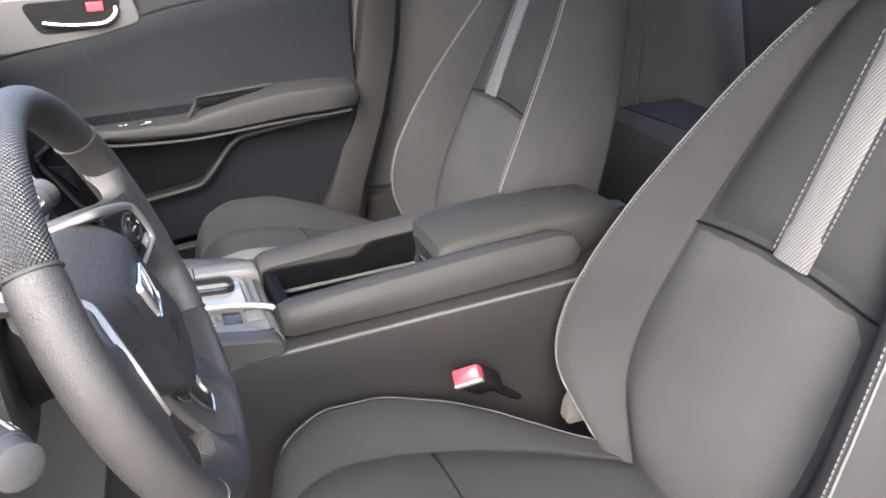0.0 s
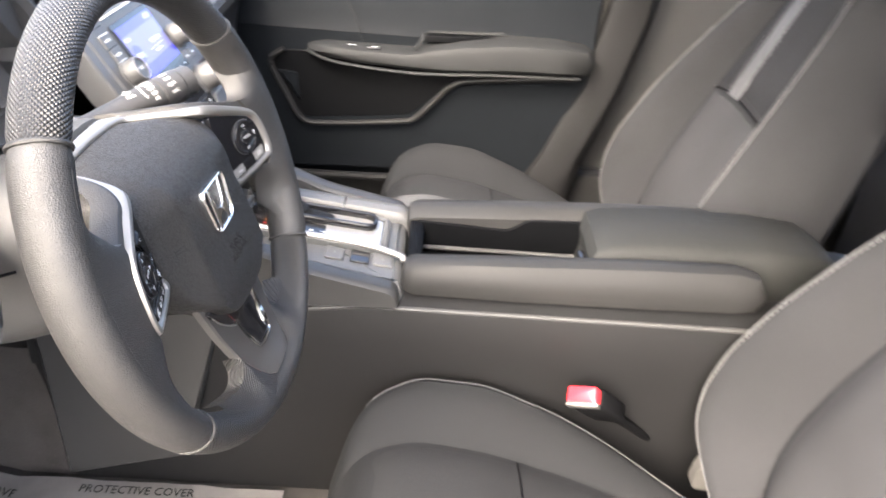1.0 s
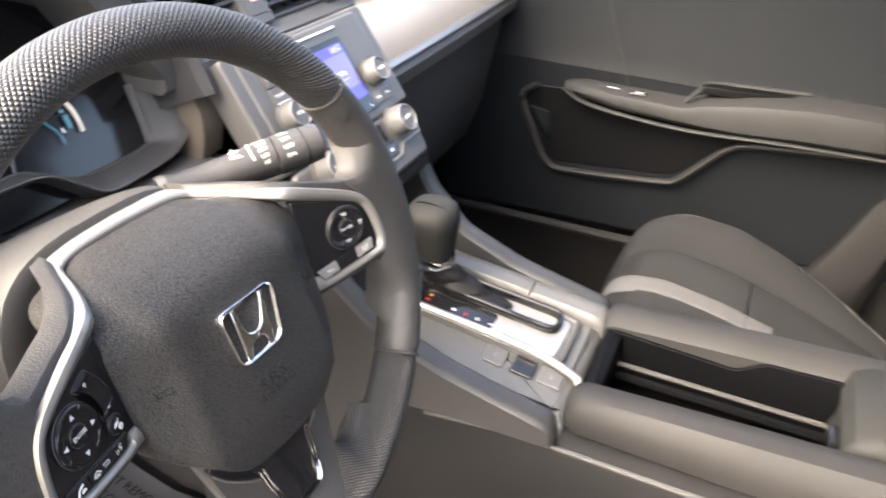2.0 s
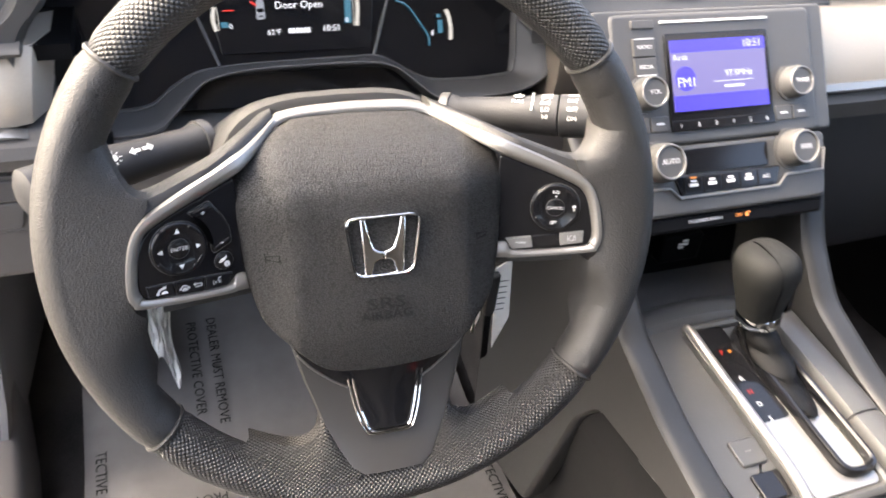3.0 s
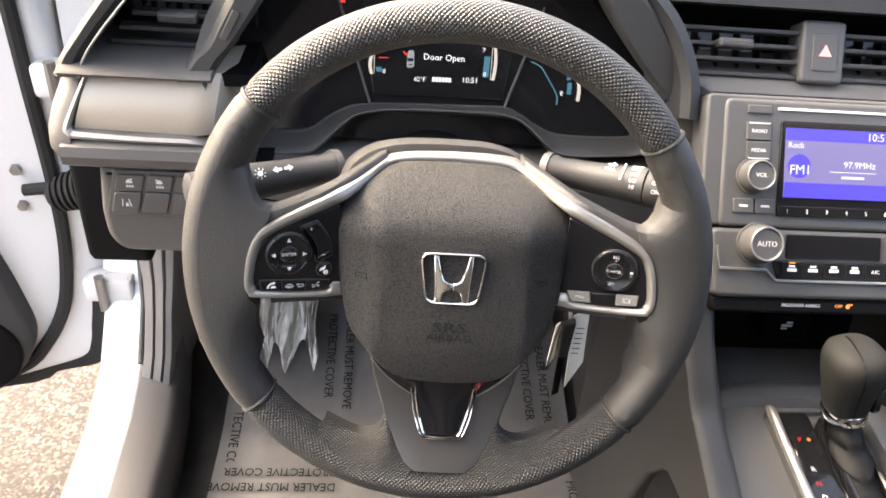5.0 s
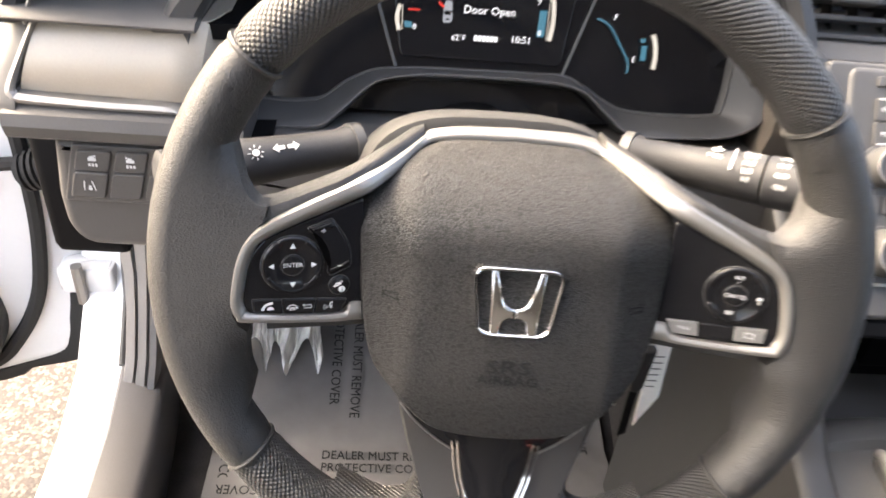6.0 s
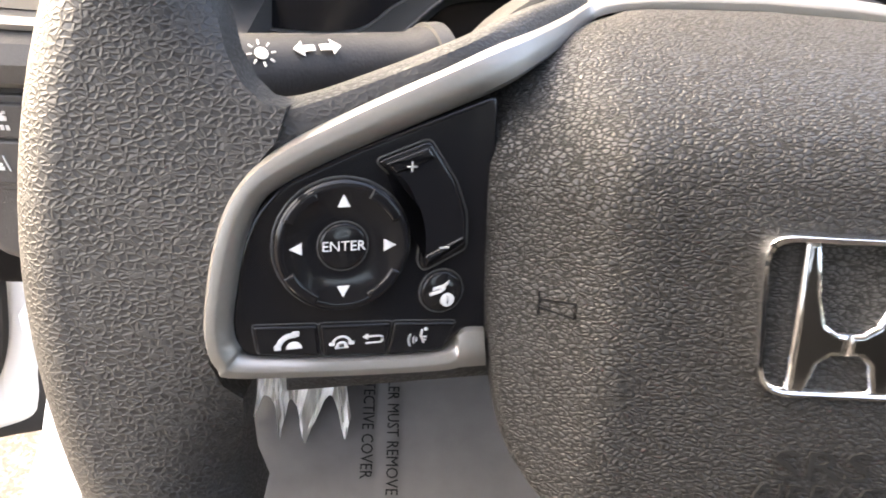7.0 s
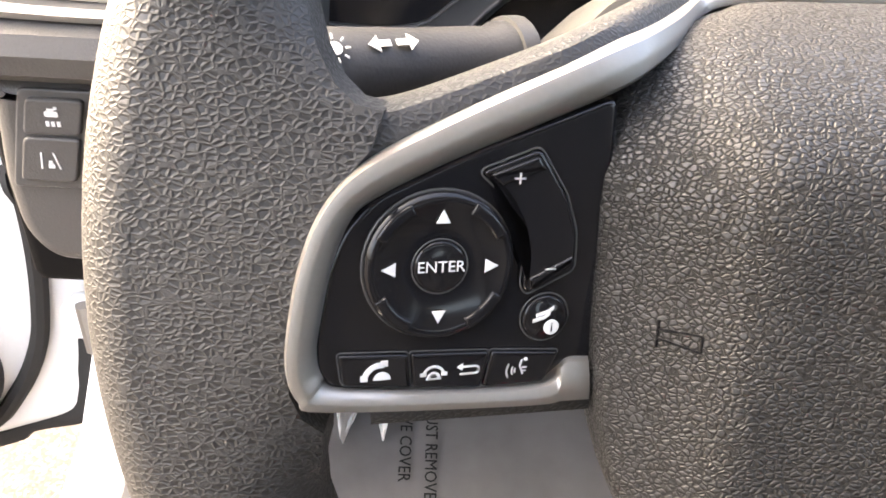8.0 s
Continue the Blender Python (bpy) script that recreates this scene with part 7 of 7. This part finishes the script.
for off, r in ((0.0012, 0.0009), (0.0042, 0.0007)):
    half_line = [(0.0205 + off, -0.101, 0.0142), (0.0190 + off, -0.112, 0.0128), (0.0172 + off, -0.122, 0.0108), (0.0150 + off, -0.130, 0.0086), (0.0125 + off * 0.7, -0.1370 - off * 0.5, 0.0066), (0.008, -0.1385 - off * 0.6, 0.0060)]
    line = [(CX - u, y, v) for u, v, y in half_line] + [(CX + u, y, v) for u, v, y in reversed(half_line)]
    bar("insert_trim", [WRIG @ Vector(p) for p in smooth_path(line, 3)], r, CHROME, li, 6)

# ---- floor: mat cover, key tag ----
cover_mat = thing("mat_cover", (-0.02, 0.45, 0.30), "clear printed protective film over the driver floor mat", "floor mat")
FILM = material("protective_film", (0.125, 0.118, 0.113), 0.26, spread=0.15, grain=30, bump=0.6, bump_scale=35, stain=8)


def floor_z(x, y):
    z = float(np.interp(y, [-0.1, 0.42, 0.70, 0.86], [0.298, 0.298, 0.368, 0.528]))
    return z + 0.004 * noise.noise(Vector((x * 9, y * 9, 1.0))) + 0.0025 * noise.noise(Vector((x * 25, y * 25, 5.0)))


bm = bmesh.new()
loft(bm, [[(x, y, floor_z(x, y) + 0.004) for x in [-0.283 + 0.565 * i / 34 for i in range(35)]] for y in [0.02 + 0.72 * k / 40 for k in range(41)]], closed=False)
film = part("film", bm, FILM, cover_mat)
for words, size, x, y, turn in (("PROTECTIVE COVER", 0.0205, -0.183, 0.331, 180), ("DEALER MUST REMOVE", 0.0205, -0.192, 0.304, 180), ("DEALER MUST REMOVE", 0.021, -0.090, 0.545, -90), ("PROTECTIVE COVER", 0.021, -0.121, 0.555, -90), ("DEALER MUST REMOVE", 0.0195, -0.042, 0.3915, 0), ("PROTECTIVE COVER", 0.0195, -0.052, 0.3705, 0), ("DEALER MUST REMOVE", 0.021, 0.246, 0.500, -90), ("PROTECTIVE COVER", 0.021, 0.216, 0.520, -90), ("PROTECTIVE COVER", 0.021, 0.262, 0.235, -90), ("PROTECTIVE COVER", 0.021, -0.262, 0.40, -90)):
    slope = math.degrees(math.atan2(floor_z(x, y + 0.07) - floor_z(x, y - 0.07), 0.14))
    lettering(words, size, pose(x, y, floor_z(x, y) + 0.0075, slope, 0, 0) @ pose(0, 0, 0, 0, 0, turn), INK, film, raised=0.0002, wide=0.88)
# crumpled clear film over the footrest: folds that gather into ragged tips
CLEAR = glassy("clear_film", (0.95, 0.92, 0.85), 0.4)
cn, cl_ = CLEAR.node_tree.nodes, CLEAR.node_tree.links
cb = cn["Principled BSDF"]
cb.inputs["Roughness"].default_value = 0.14
# near-white opaque streaks paint the film's highlights into its alpha
ct, cm, cz, cr = (cn.new("ShaderNode" + k) for k in ("TexCoord", "Mapping", "TexNoise", "MapRange"))
cm.inputs["Scale"].default_value = (75, 12, 14)
cz.inputs["Scale"].default_value, cz.inputs["Detail"].default_value, cz.inputs["Distortion"].default_value = 1.0, 3.0, 0.8
cr.inputs["From Min"].default_value, cr.inputs["From Max"].default_value = 0.46, 0.68
cr.inputs["To Min"].default_value, cr.inputs["To Max"].default_value = 0.55, 1.0
cl_.new(ct.outputs["Object"], cm.inputs["Vector"]), cl_.new(cm.outputs[0], cz.inputs["Vector"])
cl_.new(cz.outputs["Fac"], cr.inputs["Value"]), cl_.new(cr.outputs[0], cb.inputs["Alpha"])
bm = bmesh.new()
rows = []
for k in range(37):
    v = k / 36
    row = []
    for i in range(49):
        u = i / 48
        tip = -0.06 + 0.22 * abs(math.sin(u * 9.5 + 0.6)) + 0.05 * noise.noise(Vector((u * 11, 0.3, 2.0)))
        w = tip + (1 - tip) * v
        p = Vector((-0.262 + 0.118 * u + 0.006 * math.sin(7 * v + 9 * u), 0.530 + 0.18 * w, 0.335 + 0.145 * w))
        fold = 0.016 * abs(noise.noise(Vector((u * 6, v * 1.3, 3.0)))) + 0.008 * noise.noise(Vector((u * 17, v * 4, 7.0))) + 0.004 * noise.noise(Vector((u * 40, v * 9, 1.0)))
        row.append(p + Vector((0, -0.6, 0.8)) * fold * 2)
    rows.append(row)
loft(bm, rows, closed=False)
tagged(part("plastic_wrap", bm, CLEAR), "crumpled shiny clear plastic wrap on the footrest", "plastic wrap")
bm = bmesh.new()
block(bm, (0.08, 0.03, 0.12), pose(-0.06, 0.70, 0.50, 25), 0.006)
tagged(part("brake_pedal", bm, RUBBER), "black rubber brake pedal", "pedal")
tag = thing("key_tag", (0.122, 0.085, 0.84), "paper key tag and black key hanging from the ignition", "key tag")
KT = pose(0, 0.083, 0, 90)
bar("key_ring", [(0.118, 0.105, 0.862), (0.121, 0.086, 0.846), (0.122, 0.083, 0.838)], 0.0018, SATIN, tag, 8)
plate("paper_tag", rounded([(0.1235, 0.842), (0.137, 0.850), (0.1425, 0.787), (0.1305, 0.753), (0.127, 0.80)], 0.0015), KT, 0.0008, TAGP, tag, 0.0003, "pale paper tag")
marks("tag_writing", [rect(0.007, 0.0012, 0.1325, 0.828 - 0.006 * k) for k in range(6)], KT @ pose(0, 0, 0.0009), PANEL, tag, 0.0001)
plate("key", rounded([(0.113, 0.838), (0.1255, 0.842), (0.1245, 0.803), (0.1215, 0.798), (0.1145, 0.800)], 0.003), KT @ pose(0, 0, 0.003), 0.006, RUBBER, tag, 0.002, "black key head")
plate("key_blade", rounded([(0.1165, 0.80), (0.1225, 0.80), (0.1245, 0.752), (0.1185, 0.748)], 0.001), KT @ pose(0, 0, 0.004), 0.0025, DARK, tag, 0.0006)
plate("leather_tab", rounded([(0.1095, 0.832), (0.1135, 0.836), (0.1145, 0.795), (0.1085, 0.777)], 0.002), KT @ pose(0, 0, 0.001), 0.002, TAGP, tag, 0.001, "cream leather tab")
